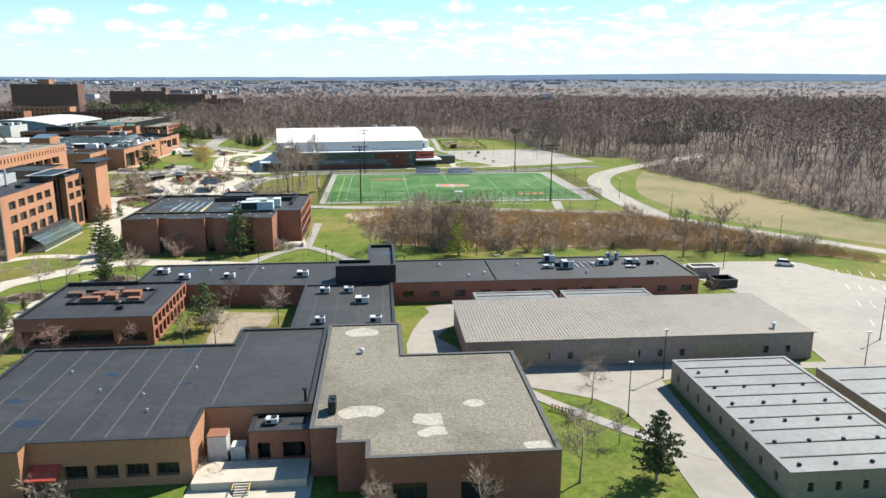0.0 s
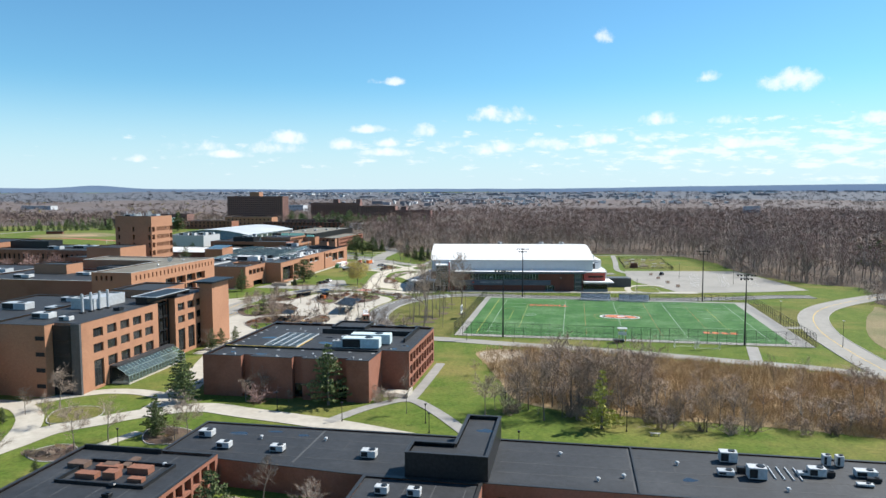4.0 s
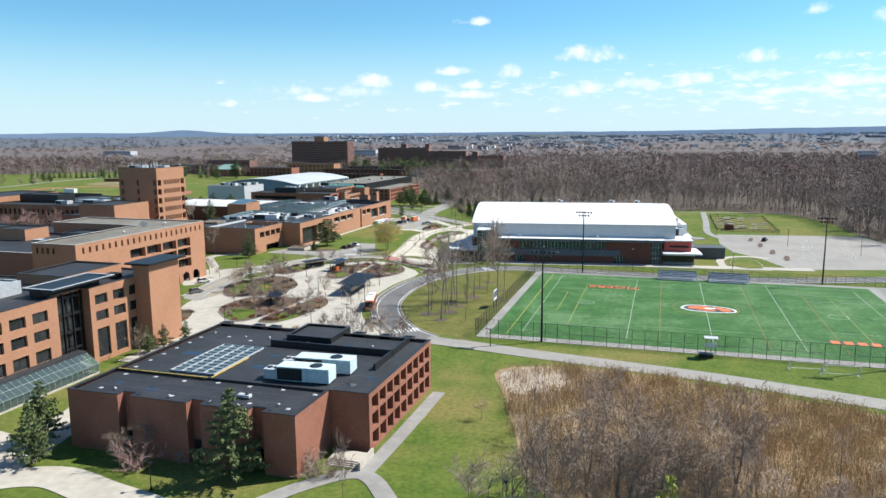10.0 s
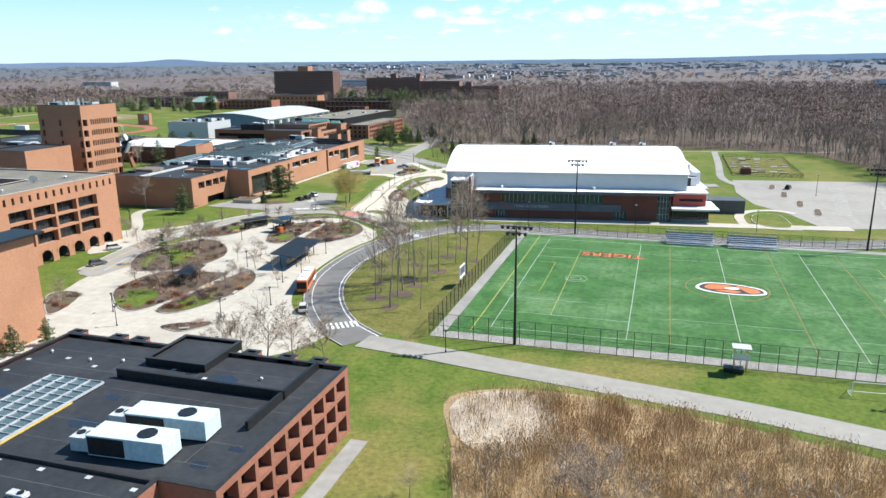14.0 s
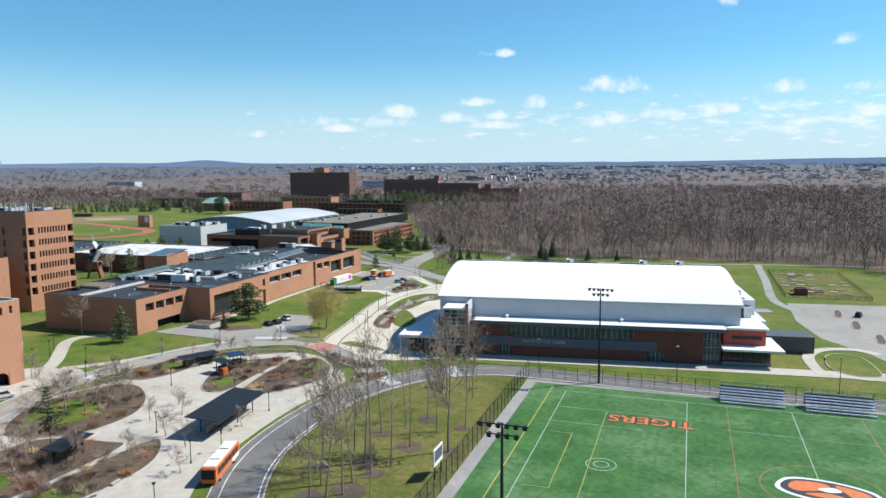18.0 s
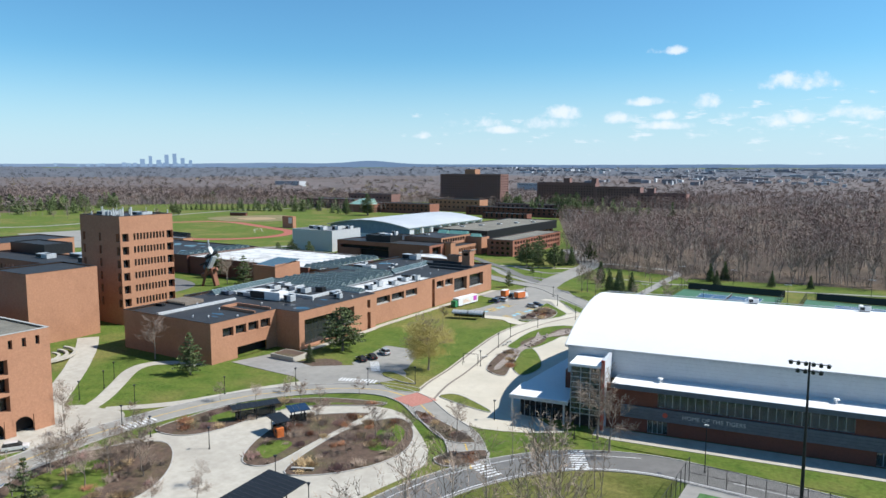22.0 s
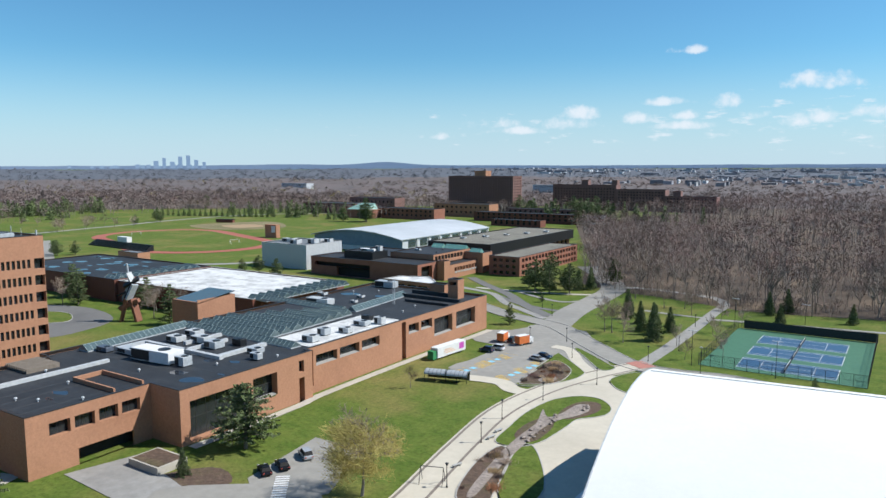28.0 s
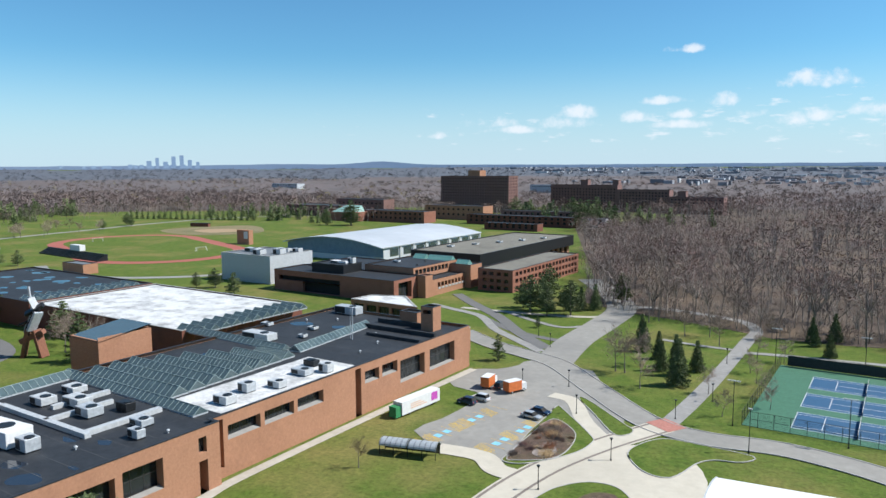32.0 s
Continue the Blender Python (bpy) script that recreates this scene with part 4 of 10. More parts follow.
building("laboratory_building", LAB, 17.6, BRICK_O, ROOF_B, "four-storey orange brick laboratory with dark paired windows",
         openings={3: [(4.6 + 5.5 * k, 8.45 + 5.5 * k, z, z + 2.35, 2, 1, .5) for k in range(5) for z in (13.15, 9.2)] + [(4.6 + 5.5 * k, 8.45 + 5.5 * k, 4.7, 7.4, 2, 1, .5) for k in range(1, 5)] + [(4.6, 8.45, .6, 7.4, 2, 3, .5)],
                   7: [(u, u + 3.8, z, z + 2.3, 2, 1, .5) for u in (1.5, 7.1, 12.4) for z in (13.4, 9.6)] + [(u, u + 3.8, 1.0, 7.8, 2, 3, .5) for u in (1.5, 7.1, 12.4)], 5: [(.4, 8.6, .4, 17.0, 4, 4, .4)]}, coping=COPING, fr=FRAME)
for k in range(4):
    ml = group("atrium_mullion", -104.2, 234.2 + 2.6 * k, .4, 0, "black steel fin before a glazed atrium", "mullion", "atrium fins")
    part("fin", boxes((0, -.12, 0, .5, .12, 17)), METAL_D, ml)
for k in range(5):
    ml = group("atrium_floor_edge", -104.3, 233.8, 3.9 * k + .6, 0, "dark floor edge behind atrium glass", "floor edge", "atrium floors")
    part("edge", boxes((0, 0, 0, .35, 8.6, .5)), METAL_D, ml)
stair = building("stair_tower", rect(-102, 257, -97.6, 268), 20.3, BRICK_O, METAL_D, "plain orange brick stair tower with a flat dark cap", coping=COPING)
part("cap", boxes((-103.4, 255.6, 20.65, -96.2, 269.4, 21.1)), METAL_D, stair, "thin dark overhanging roof slab")
part("cap_neck", boxes((-101.6, 257.4, 20.2, -98, 267.6, 20.66)), DARKP, stair)
building("office_building", [(-157, 279.4), (-141, 279.4), (-141, 340), (-193, 340), (-193, 323), (-157, 323)], 20.4, BRICK_O, GRAVEL, "long orange brick block with arches and slot windows",
         openings={1: grid(1.6, 59.5, 22, .8, [(17.4, 19.2)], 1, 1, .6) + grid(21.6, 52.6, 4, 7.0, [(5.3, 8.4), (9.0, 12), (12.6, 15.6)], 4, 1, 1.6) + grid(23.6, 57.6, 6, 3.6, [(0, 3.6)], 0, 0), 0: grid(1, 9, 4, .8, [(17.4, 19.2)], 1, 1, .6)}, coping=COPING_L, parapet=.3, core_in=2.4)
building("office_rear_block", rect(-214, 283, -157.2, 322.8), 16.6, BRICK, ROOF_B, "lower brick rear block with a black roof and plant", coping=COPING_L, parapet=.5)
building("roof_house", rect(-203, 306, -188, 316), 20.0, BRICK_O, ROOF_B, "low brick plant house on a black roof", "plant room", z0=16, coping=COPING)
building("roof_house", rect(-178, 311, -160, 321), 18.6, GREYP, ROOF_B, "dark metal plant screen on a black roof", "plant room", z0=16, coping=COPING)
TOWER_ROWS = [30.3 - 4.35 * k for k in range(6)]
building("brick_tower", rect(-234, 404.5, -212, 425), 36.2, BRICK_O, ROOF_B, "eight-storey brick tower with banded slot windows",
         openings={1: [o for z in TOWER_ROWS for o in grid(4.7, 17.2, 10, .8, [(z - 2.2, z)], 1, 1, .4)] + [(u, u + 2.5, z - 2.6, z + .1, 1, 1, 1.2) for z in TOWER_ROWS for u in (.6, 17.9)],
                   0: [o for z in TOWER_ROWS for o in ((19.9, 21.5, z - 2.6, z + .1, 1, 1, 1.0), (10.4, 11.6, z - 2.6, z + .1, 1, 1, 1.0), (1.4, 2.6, z - 2.6, z + .1, 1, 1, 1.0))]}, coping=COPING, core_in=2.2)
building("tower_annex", rect(-228, 372, -209, 394), 21.5, BRICK_O, ROOF_B, "plain windowless orange brick block beside the tower", coping=COPING)
building("engineering_hall", [(-186, 387), (-149, 387), (-149, 411), (-140, 411), (-140, 447), (-142, 447), (-142, 532), (-190, 532), (-190, 411), (-186, 411)], 11.2, BRICK_O, ROOF_B, "long orange brick hall with roof glazing",
         openings={1: [(4 + 4.6 * k, 7.8 + 4.6 * k, 6.6, 9.1, 2, 1, 1.0) for k in range(4)] + [(9, 20, 0, 3, 0, 0)], 3: [(2.2, 16.9, .6, 8.5, 6, 2, 1.6), (18.1, 25, 3.8, 8.8, 3, 2, 1.8), (31.7, 33.3, 6.9, 9.6, 1, 1, .9), (31.7, 33.4, 0, 5.6, 0, 0, 2.0)],
                   5: [(.2, 2.4, 1.8, 10.5, 0, 0, 2.2), (3.4, 10.9, 6.4, 9, 4, 1, 1.3), (11.9, 19.4, 6.4, 9, 4, 1, 1.3), (20.4, 27.7, 6.4, 9, 4, 1, 1.3), (37.7, 39.6, 0, 10.5, 0, 0, 2.2), (40.9, 45.9, 6.6, 9.3, 3, 1, 1.3), (47, 52.7, 6.6, 9.3, 3, 1, 1.3), (53.8, 63.8, 3.4, 8.7, 5, 2, 1.5), (66, 77.5, 3.4, 8.7, 5, 2, 1.5)]}, coping=COPING, parapet=.6, core_in=2.6)

# floodlights
def floodlight(x, y, h=23):
    e = group("floodlight_mast", x, y, 0, 0, "tall dark floodlight mast with a bank of lamps", "floodlight", "field floodlights")
    bm = bmesh.new()
    tube(bm, (0, 0, 0), (0, 0, h), .30, .14, 10)
    part("mast", bm, METAL_D, e)
    for zz, n in ((h - .2, 6), (h - 1.4, 4)):
        part("crossbar", boxes((-n * .5, -.07, zz - .07, n * .5, .07, zz + .07)), METAL_D, e)
        for k in range(n):
            c = -n * .5 + .4 + k * (n - .8) / (n - 1)
            bm = bmesh.new()
            tube(bm, (c, .05, zz - .3), (c, .55, zz - .05), .32, .2, 8)
            part("lamp", bm, METAL_D, e)
    return e


for p in ((-7.6, 288.2), (-7.6, 381.6), (72.8, 381.6), (70.2, 288.2)):
    floodlight(*p)


# ---- plants ----
def stick(V, F, a, b, r0, r1, n):
    """A tapered stick; n 1: a thin blade with two faces back to back is not needed, a single sliver serves."""
    d = b - a
    if d.length < 1e-6:
        return
    d = d.normalized()
    u = d.orthogonal().normalized()
    w = d.cross(u)
    k0 = len(V)
    if n == 1:
        V.extend([tuple(a + u * r0), tuple(a - u * r0), tuple(b)])
        F.append((k0, k0 + 1, k0 + 2))
        return
    for c, r in ((a, r0), (b, r1)):
        for k in range(n):
            t = 2 * math.pi * k / n
            V.append(tuple(c + (u * math.cos(t) + w * math.sin(t)) * r))
    for k in range(n):
        F.append((k0 + k, k0 + (k + 1) % n, k0 + n + (k + 1) % n, k0 + n + k))


def tilt(rng, d, ang):
    u = d.orthogonal().normalized()
    u.rotate(Matrix.Rotation(rng.uniform(0, 2 * math.pi), 3, d))
    return (d * math.cos(ang) + u * math.sin(ang)).normalized()


def bare_tree_data(seed, kind):
    """Trunk and crown of a leafless tree one metre tall."""
    rng = random.Random(seed)
    TV, TF, CV, CF = [], [], [], []
    tall = kind == "tall"
    p, d = Vector((0, 0, 0)), Vector((0, 0, 1))
    segs = 9 if tall else 6
    stop = .97 if tall else .72
    r = .0095 if tall else .020
    pts = []
    for k in range(segs):
        d = (d + Vector((rng.uniform(-1, 1), rng.uniform(-1, 1), 0)) * (.05 if tall else .10)).normalized()
        q = p + d * stop / segs
        r1 = r * (.83 if tall else .78)
        stick(TV, TF, p, q, r, r1, 6)
        pts.append((q, d, r1))
        p, r = q, r1

    def branch(a, d, L, rad, level):
        n = 3 if level < 3 else 1
        for k in range(n):
            d = (tilt(rng, d, rng.uniform(.05, .30)) + Vector((0, 0, .05))).normalized()
            b = a + d * L / n
            rad = max(rad, .0017 if tall else .0024)
            r1 = rad * .74
            stick(CV, CF, a, b, rad, r1, 4 if level == 0 else 3 if level == 1 else 1)
            if level < 3:
                for _ in range(2):
                    branch(b, tilt(rng, d, rng.uniform(.4, .95)), L * rng.uniform(.42, .62), r1 * .62, level + 1)
            a, rad = b, r1

    lo = .42 if tall else .26
    for q, d, r1 in pts:
        if q.z < lo:
            continue
        f = (q.z - lo) / (1 - lo)
        for _ in range(2 if tall else 3):
            L = (.22 if tall else .34) * (1 - .35 * f) * rng.uniform(.75, 1.2)
            branch(q, tilt(rng, Vector((0, 0, 1)), rng.uniform(.95, 1.3) - .75 * f if not tall else rng.uniform(.35, .8)), L, r1 * .6, 0 if not tall else 1)
    return (TV, [], TF), (CV, [], CF)


def needle_tree_data(seed, kind, per=4, whorls=17):
    if kind in ("fir", "pine", "larch"):
        whorls = 12
    rng = random.Random(seed)
    TV, TF, CV, CF = [], [], [], []
    stick(TV, TF, Vector((0, 0, 0)), Vector((0, 0, .97)), .022, .004, 6)

    def clump(c, s, out):
        for _ in range(per * 2 if per > 2 else per):
            a = Vector((rng.uniform(-1, 1), rng.uniform(-1, 1), rng.uniform(-.5, .6))).normalized()
            b = a.orthogonal().normalized()
            b.rotate(Matrix.Rotation(rng.uniform(0, 6.28), 3, a))
            e = a.cross(b)
            o = c + Vector((rng.uniform(-1, 1), rng.uniform(-1, 1), rng.uniform(-.3, .3))) * s * .8
            k = len(CV)
            f = .64 if per > 2 else 1.0
            g = s * f * .42
            CV.extend([tuple(o - b * s * f), tuple(o + e * g), tuple(o + b * s * f * 1.3), tuple(o - e * g)])
            CF.append((k, k + 1, k + 2, k + 3))

    for i in range(whorls):
        f = i / (whorls - 1)
        z = .10 + .86 * f if kind != "pine" else .14 + .82 * f
        if kind == "spruce":
            R = .27 * (1 - f) ** .9 + .012
        elif kind == "pine":
            R = .31 * math.sin(math.pi * min(1, .30 + .68 * f)) * rng.uniform(.65, 1.2) + .03
        else:
            R = .35 * (1 - f) ** .62 * rng.uniform(.55, 1.2) + .02
        if kind == "larch":
            R = .36 * (1 - f) ** .75 * rng.uniform(.5, 1.15) + .02
        nb = (9 if f < .7 else 6) + (2 if whorls == 12 else 0)
        for k in range(nb):
            if kind != "spruce" and rng.random() < (.6 if kind == "larch" else .30):
                continue
            a = 2 * math.pi * (k + rng.random() * .8) / nb
            out = Vector((math.cos(a), math.sin(a), 0))
            L = R * rng.uniform(.8, 1.12)
            tip = Vector((0, 0, z + (-.05 if kind == "spruce" else .03) * (L / .25))) + out * L
            stick(TV, TF, Vector((0, 0, z)), tip, .004, .001, 3)
            m = max(2, int(L / .045))
            for j in range(m):
                t = (j + .7) / m
                clump(Vector((0, 0, z)).lerp(tip, t), (.028 + .022 * rng.random()) * (1 if per > 2 else 1.9), out)
    return (TV, [], TF), (CV, [], CF)


def shrub_data(seed):
    rng = random.Random(seed)
    V, F = [], []
    for _ in range(26):
        d = tilt(rng, Vector((0, 0, 1)), rng.uniform(.05, 1.0))
        a = Vector((rng.uniform(-.2, .2), rng.uniform(-.2, .2), 0))
        for k in range(3):
            b = a + d * .34 * rng.uniform(.7, 1.1)
            stick(V, F, a, b, .014 - .004 * k, .010 - .004 * k, 3)
            for _ in range(4):
                stick(V, F, b, b + tilt(rng, d, rng.uniform(.3, 1.1)) * .3, .008, 0, 1)
            a, d = b, tilt(rng, d, .3)
    return V, [], F


def tuft_data(seed):
    """A dense rounded clump of stems and dry leaves."""
    rng = random.Random(seed)
    V, F = [], []
    for _ in range(170):
        d = tilt(rng, Vector((0, 0, 1)), abs(rng.gauss(0, .6)))
        a = Vector((rng.gauss(0, .22), rng.gauss(0, .22), rng.uniform(0, .35)))
        stick(V, F, a, a + d * rng.uniform(.35, .72), rng.uniform(.015, .03), 0, 1)
    return V, [], F


def willow_data(seed):
    rng = random.Random(seed)
    (t, c) = bare_tree_data(seed, "round")
    V, F = [], []
    for _ in range(46):
        u = Vector((rng.gauss(0, 1), rng.gauss(0, 1), rng.gauss(.2, 1))).normalized() * rng.uniform(.55, 1)
        q = Vector((u.x * .40, u.y * .40, .60 + u.z * .36))
        for _ in range(260):
            o = q + Vector((rng.gauss(0, .06), rng.gauss(0, .06), rng.gauss(0, .05)))
            e = (Vector((u.x, u.y, .3)) * .8 + Vector((rng.gauss(0, .6), rng.gauss(0, .6), rng.gauss(0, .6)))).normalized()
            w = e.orthogonal().normalized() * rng.uniform(.0018, .0038)
            k = len(V)
            V.extend([tuple(o - w), tuple(o + w), tuple(o + e * rng.uniform(.03, .08))])
            F.append((k, k + 1, k + 2))
    return t, c, (V, [], F)


PROTO = {}


def tree(kind, x, y, h, label, category="tree", seed=0, mat=None, grp="", wide=1.0):
    n = {"round": 5, "tall": 5, "spruce": 2, "fir": 3, "pine": 3, "larch": 1, "willow": 1, "shrub": 3, "tuft": 3}[kind]
    key = (kind, seed % n, mat.name if mat else "")
    m = Matrix.Translation((x, y, 0)) @ Matrix.Rotation((seed * 2.399) % 6.283, 4, "Z") @ Matrix.Diagonal((h * wide, h * wide, h, 1))
    if key not in PROTO:
        e = group("tree" if kind not in ("shrub", "tuft") else "shrub", 0, 0, 0, 0, label, category, grp)
        sd = seed % n * 7 + len(kind)
        if kind in ("round", "tall"):
            t, c = bare_tree_data(sd, kind)
            part("trunk", t, BARK, e)
            part("crown", c, mat or TWIG, e, "bare leafless branches")
        elif kind == "willow":
            t, c, l = willow_data(sd)
            part("trunk", t, BARK, e)
            part("crown", c, TWIG, e)
            part("blossom", l, WILLOW, e, "yellow spring catkins")
        elif kind == "shrub":
            part("crown", shrub_data(sd), mat or TWIG, e)
        elif kind == "tuft":
            part("crown", tuft_data(sd), mat or TWIG, e)
        else:
            t, c = needle_tree_data(sd, kind)
            part("trunk", t, BARK, e)
            part("crown", c, mat or PINE, e, "dense green needles" if mat is None else "thin yellow-green needles")
        e.matrix_basis = m
        PROTO[key] = e
        return e
    src = PROTO[key]
    old = src.matrix_basis.copy()
    src.matrix_basis = Matrix.Identity(4)
    ob = copy_thing(src, m)
    src.matrix_basis = old
    return tagged(ob, label, category, grp)


BARE = "bare leafless deciduous tree on a lawn"
FIRL = "dark green conifer on a lawn"
TREES = [
    ("round", 32, 100, 6.7), ("round", 32, 87, 4.8), ("round", -37, 130, 7.0), ("round", -31, 129, 7.7), ("pine", -35, 139, 9.9), ("round", -33, 152, 6.7),
    ("round", -21, 141, 7.8), ("round", 22.5, 108, 4.9), ("round", -60, 176, 8.5), ("round", -72, 110, 7), ("pine", 33.5, 77.5, 9.5), ("round", 24, 78, 9), ("round", 10.5, 71.5, 6.5), ("round", -1, 71.5, 5.5),
]
TREES2 = [
    ("fir", -67, 176, 6.0), ("fir", -74, 199, 10.2), ("fir", -40, 203, 14.6), ("round", -60, 202, 5.4), ("round", -57, 204.6, 6.6), ("round", -3, 201, 9.1),
    ("fir", -107, 175, 8.5), ("fir", -108, 168, 6.1), ("fir", -104.5, 178, 3.6), ("round", -61, 173, 7.2), ("round", -100, 190, 8.9), ("fir", -95.5, 258, 6), ("fir", -93.5, 264, 5.5), ("fir", -96, 253, 6.8), ("round", -95, 249, 7),
    ("round", -50, 203.5, 3.0), ("round", -93, 178, 6.5), ("round", -104, 184, 6.0), ("round", -112, 181, 6.5), ("round", -10, 236, 4.0),
]
for i, (k, x, y, h) in enumerate(TREES + TREES2):
    tree(k, x, y, h, FIRL if k in ("fir", "pine") else BARE, seed=i, grp="lawn trees")
for i, (x, y, h) in enumerate([(-63, 124, 6.6), (-59, 127, 5.5), (-46, 129.5, 4.6), (-66, 122, 5)]):
    tree("round", x, y, h, "reddish bare ornamental tree beside a brick wing", seed=i + 2, mat=TWIG_R, wide=1.25)
tree("larch", 22, 196.7, 12.6, "yellow-green larch with open boughs at the edge of the marsh", seed=1, mat=PINE_Y)
tree("round", -20.5, 199.5, 10.2, "narrow columnar bare tree in a lawn", seed=3, wide=.38)
for i, (x, y, h) in enumerate([(85, 190, 12.9), (96, 193, 14.1), (106, 194, 8.5)]):
    tree("round", x, y, h, "large spreading bare tree beside the marsh", seed=i + 1, wide=1.1)
# trees between the bus loop and the field
GROVE = [(-38, 302, 22), (-28.5, 331, 23.5), (-43, 306, 18), (-39, 309.5, 20), (-44, 311.5, 17), (-39.5, 314, 19.5), (-38, 318, 21.5), (-36, 322, 22), (-36, 331, 16), (-29, 343, 14),
         (-44, 336, 18), (-38, 346, 15), (-41, 322, 20), (-45, 326, 17), (-37, 355, 15.5), (-37, 370, 11), (-53, 372, 9), (-33, 361, 12), (-31, 302, 12), (-41, 341, 16), (-47, 318, 15), (-34, 340, 13)]
for i, (x, y, h) in enumerate(GROVE):
    big = i in (0, 1)
    tree("round" if big else "tall", x, y, h, "tall bare tree in the grove by the loop", seed=i, grp="grove by the loop", wide=.62 if big else 1.0)
# trees on the square and round the halls
SQ = [("round", -49, 261, 10.5), ("round", -46, 264, 12.5), ("round", -41, 264, 11), ("round", -37, 268, 9.3), ("round", -57, 266, 8.5), ("round", -167, 383, 11.5), ("larch", -107, 316, 9.2), ("round", -113.5, 326, 8.2), ("round", -106, 335, 7.6), ("round", -111, 336, 7), ("round", -109, 331, 8.6),
      ("round", -141, 342, 6.3), ("round", -91, 364, 4.3), ("round", -107, 376, 5.0), ("round", -93, 337, 4.4), ("round", -92, 327, 5.0), ("round", -81, 369, 6.5), ("round", -75, 371, 6.0), ("round", -68, 378, 7), ("round", -60, 371, 6),
      ("round", -98, 303, 7.5), ("round", -95, 298, 8), ("round", -82, 300, 5), ("round", -78, 307, 5), ("round", -69, 308, 4.5), ("round", -84, 312, 4.5), ("round", -113, 287, 5)] + [("round", -118, 326, 6.5),
      ("pine", -129.5, 417.5, 12.8), ("fir", -147, 378.5, 11), ("round", -125, 465, 5.5), ("round", -115, 381, 4), ("round", -124, 368, 4), ("round", -131, 351, 3.6), ("round", -100, 388, 4.0), ("round", -85, 366, 4.5), ("round", -134, 338, 4.5),
      ("round", -44, 391, 12.5), ("round", -40, 386, 11), ("round", -150, 345, 5), ("round", -155, 350, 4.5)]
for i, (k, x, y, h) in enumerate(SQ):
    tree(k, x, y, h, FIRL if k in ("fir", "larch", "pine") else "small bare tree in a planted bed", seed=i + 1, grp="square trees", wide=1.55 if k == "pine" else 1.0)
tree("spruce", -129, 403, 5.2, "small blue-green spruce beside a brick entrance", seed=0)
tree("willow", -98, 414, 12.8, "large willow in yellow catkin on a lawn", seed=0, wide=1.2)
NORTH_T = [("fir", -138, 541, 7.5), ("spruce", -107, 572, 9.2), ("spruce", -101, 566, 8.1), ("spruce", -90, 544, 11.1), ("spruce", -92, 553, 9.8), ("spruce", -89, 559, 8.4), ("spruce", -95, 561, 9), ("spruce", -97, 555, 8), ("round", -76, 527, 5.7), ("round", -82, 541, 6.3)] + [("round", -97, 537, 8.5), ("round", -107, 548, 10.1), ("round", -103, 556, 9), ("spruce", -61, 592, 7.1), ("spruce", -66, 604, 6.7), ("spruce", -40, 603, 7.1), ("spruce", -25, 606, 6), ("fir", -146.5, 584, 4.1), ("tall", -117.5, 610.8, 19), ("tall", -115.6, 616, 20), ("tall", -112, 622, 18), ("round", -104.5, 548, 11), ("spruce", -110.7, 581.8, 9), ("round", -102, 597.5, 9), ("spruce", -67.2, 609.4, 8), ("spruce", -61.5, 613, 9), ("fir", -42.5, 515.3, 3.4), ("round", -78, 581, 7), ("round", -77, 565, 5.5), ("pine", -166, 612, 10.6), ("pine", -157, 611, 12.7),
           ("pine", -150, 615, 9.2), ("spruce", -145, 618, 9.2), ("spruce", -141, 622, 10)] + [("fir", -298, 482, 13.4), ("fir", -283, 573, 9.1), ("fir", -235, 478, 14.3), ("fir", -480, 882, 23.4), ("fir", -498, 870, 16.3), ("round", -302, 478, 10.3), ("round", -250, 482, 11), ("round", -242, 486, 10),
           ("round", -257, 488, 10), ("round", -70, 545, 6), ("round", -74, 556, 6), ("round", -68, 537, 5), ("round", -71, 580, 6), ("round", -90, 590, 9), ("round", -95, 600, 9.5), ("round", -78, 606, 8), ("round", -88, 622, 10)]
for i, (k, x, y, h) in enumerate(NORTH_T):
    tree(k, x, y, h, "bare tree on a lawn before the woods" if k == "round" else "dark green conifer before the woods", seed=i + 2, grp="north lawn trees")
FAR_PINES = [(-284, 975, 24), (-273, 930, 18), (-309, 1060, 23), (-341, 1075, 22), (-330, 1070, 20), (-300, 985, 20), (-395, 1050, 22), (-475, 877, 24), (-501, 871, 15), (-872, 800, 17), (-877, 790, 13), (-817, 960, 18), (-664, 775, 12), (-639, 735, 10), (-650, 770, 11), (-304, 581, 9), (-286, 576, 9), (-312, 577, 7), (-461, 563, 10), (-457, 572, 9), (-470, 566, 9), (-315, 490, 14), (-268, 492, 12), (-145, 608, 13), (-160, 606, 14), (-152, 603, 12), (-137, 640, 12), (-168, 640, 13)]
for i, (x, y, h) in enumerate(FAR_PINES):
    tree("pine", x, y, h, "green pine among far campus buildings", seed=i, grp="far pines", wide=1.1)
rg = random.Random(51)
for i in range(16):
    tree("round", rg.uniform(-700, -610), rg.uniform(640, 720) , rg.uniform(7, 10), "small bare tree on a far lawn", seed=i, grp="far lawn trees", wide=1.2)
rng = random.Random(5)
# thicket along the marsh
for x, y, h in ((6.1, 207.5, 12.5), (9.9, 200.2, 12.8), (3.4, 208, 9.5), (17.5, 206.5, 10.5), (27.3, 207, 9), (31, 204.5, 8), (36.8, 199.5, 7.5), (43.2, 198.5, 8.5), (51, 200.5, 9), (46.6, 203, 10)):
    tree("round", x, y, h, "branching bare tree at the edge of the marsh", seed=int(x), grp="marsh edge trees", wide=.8)
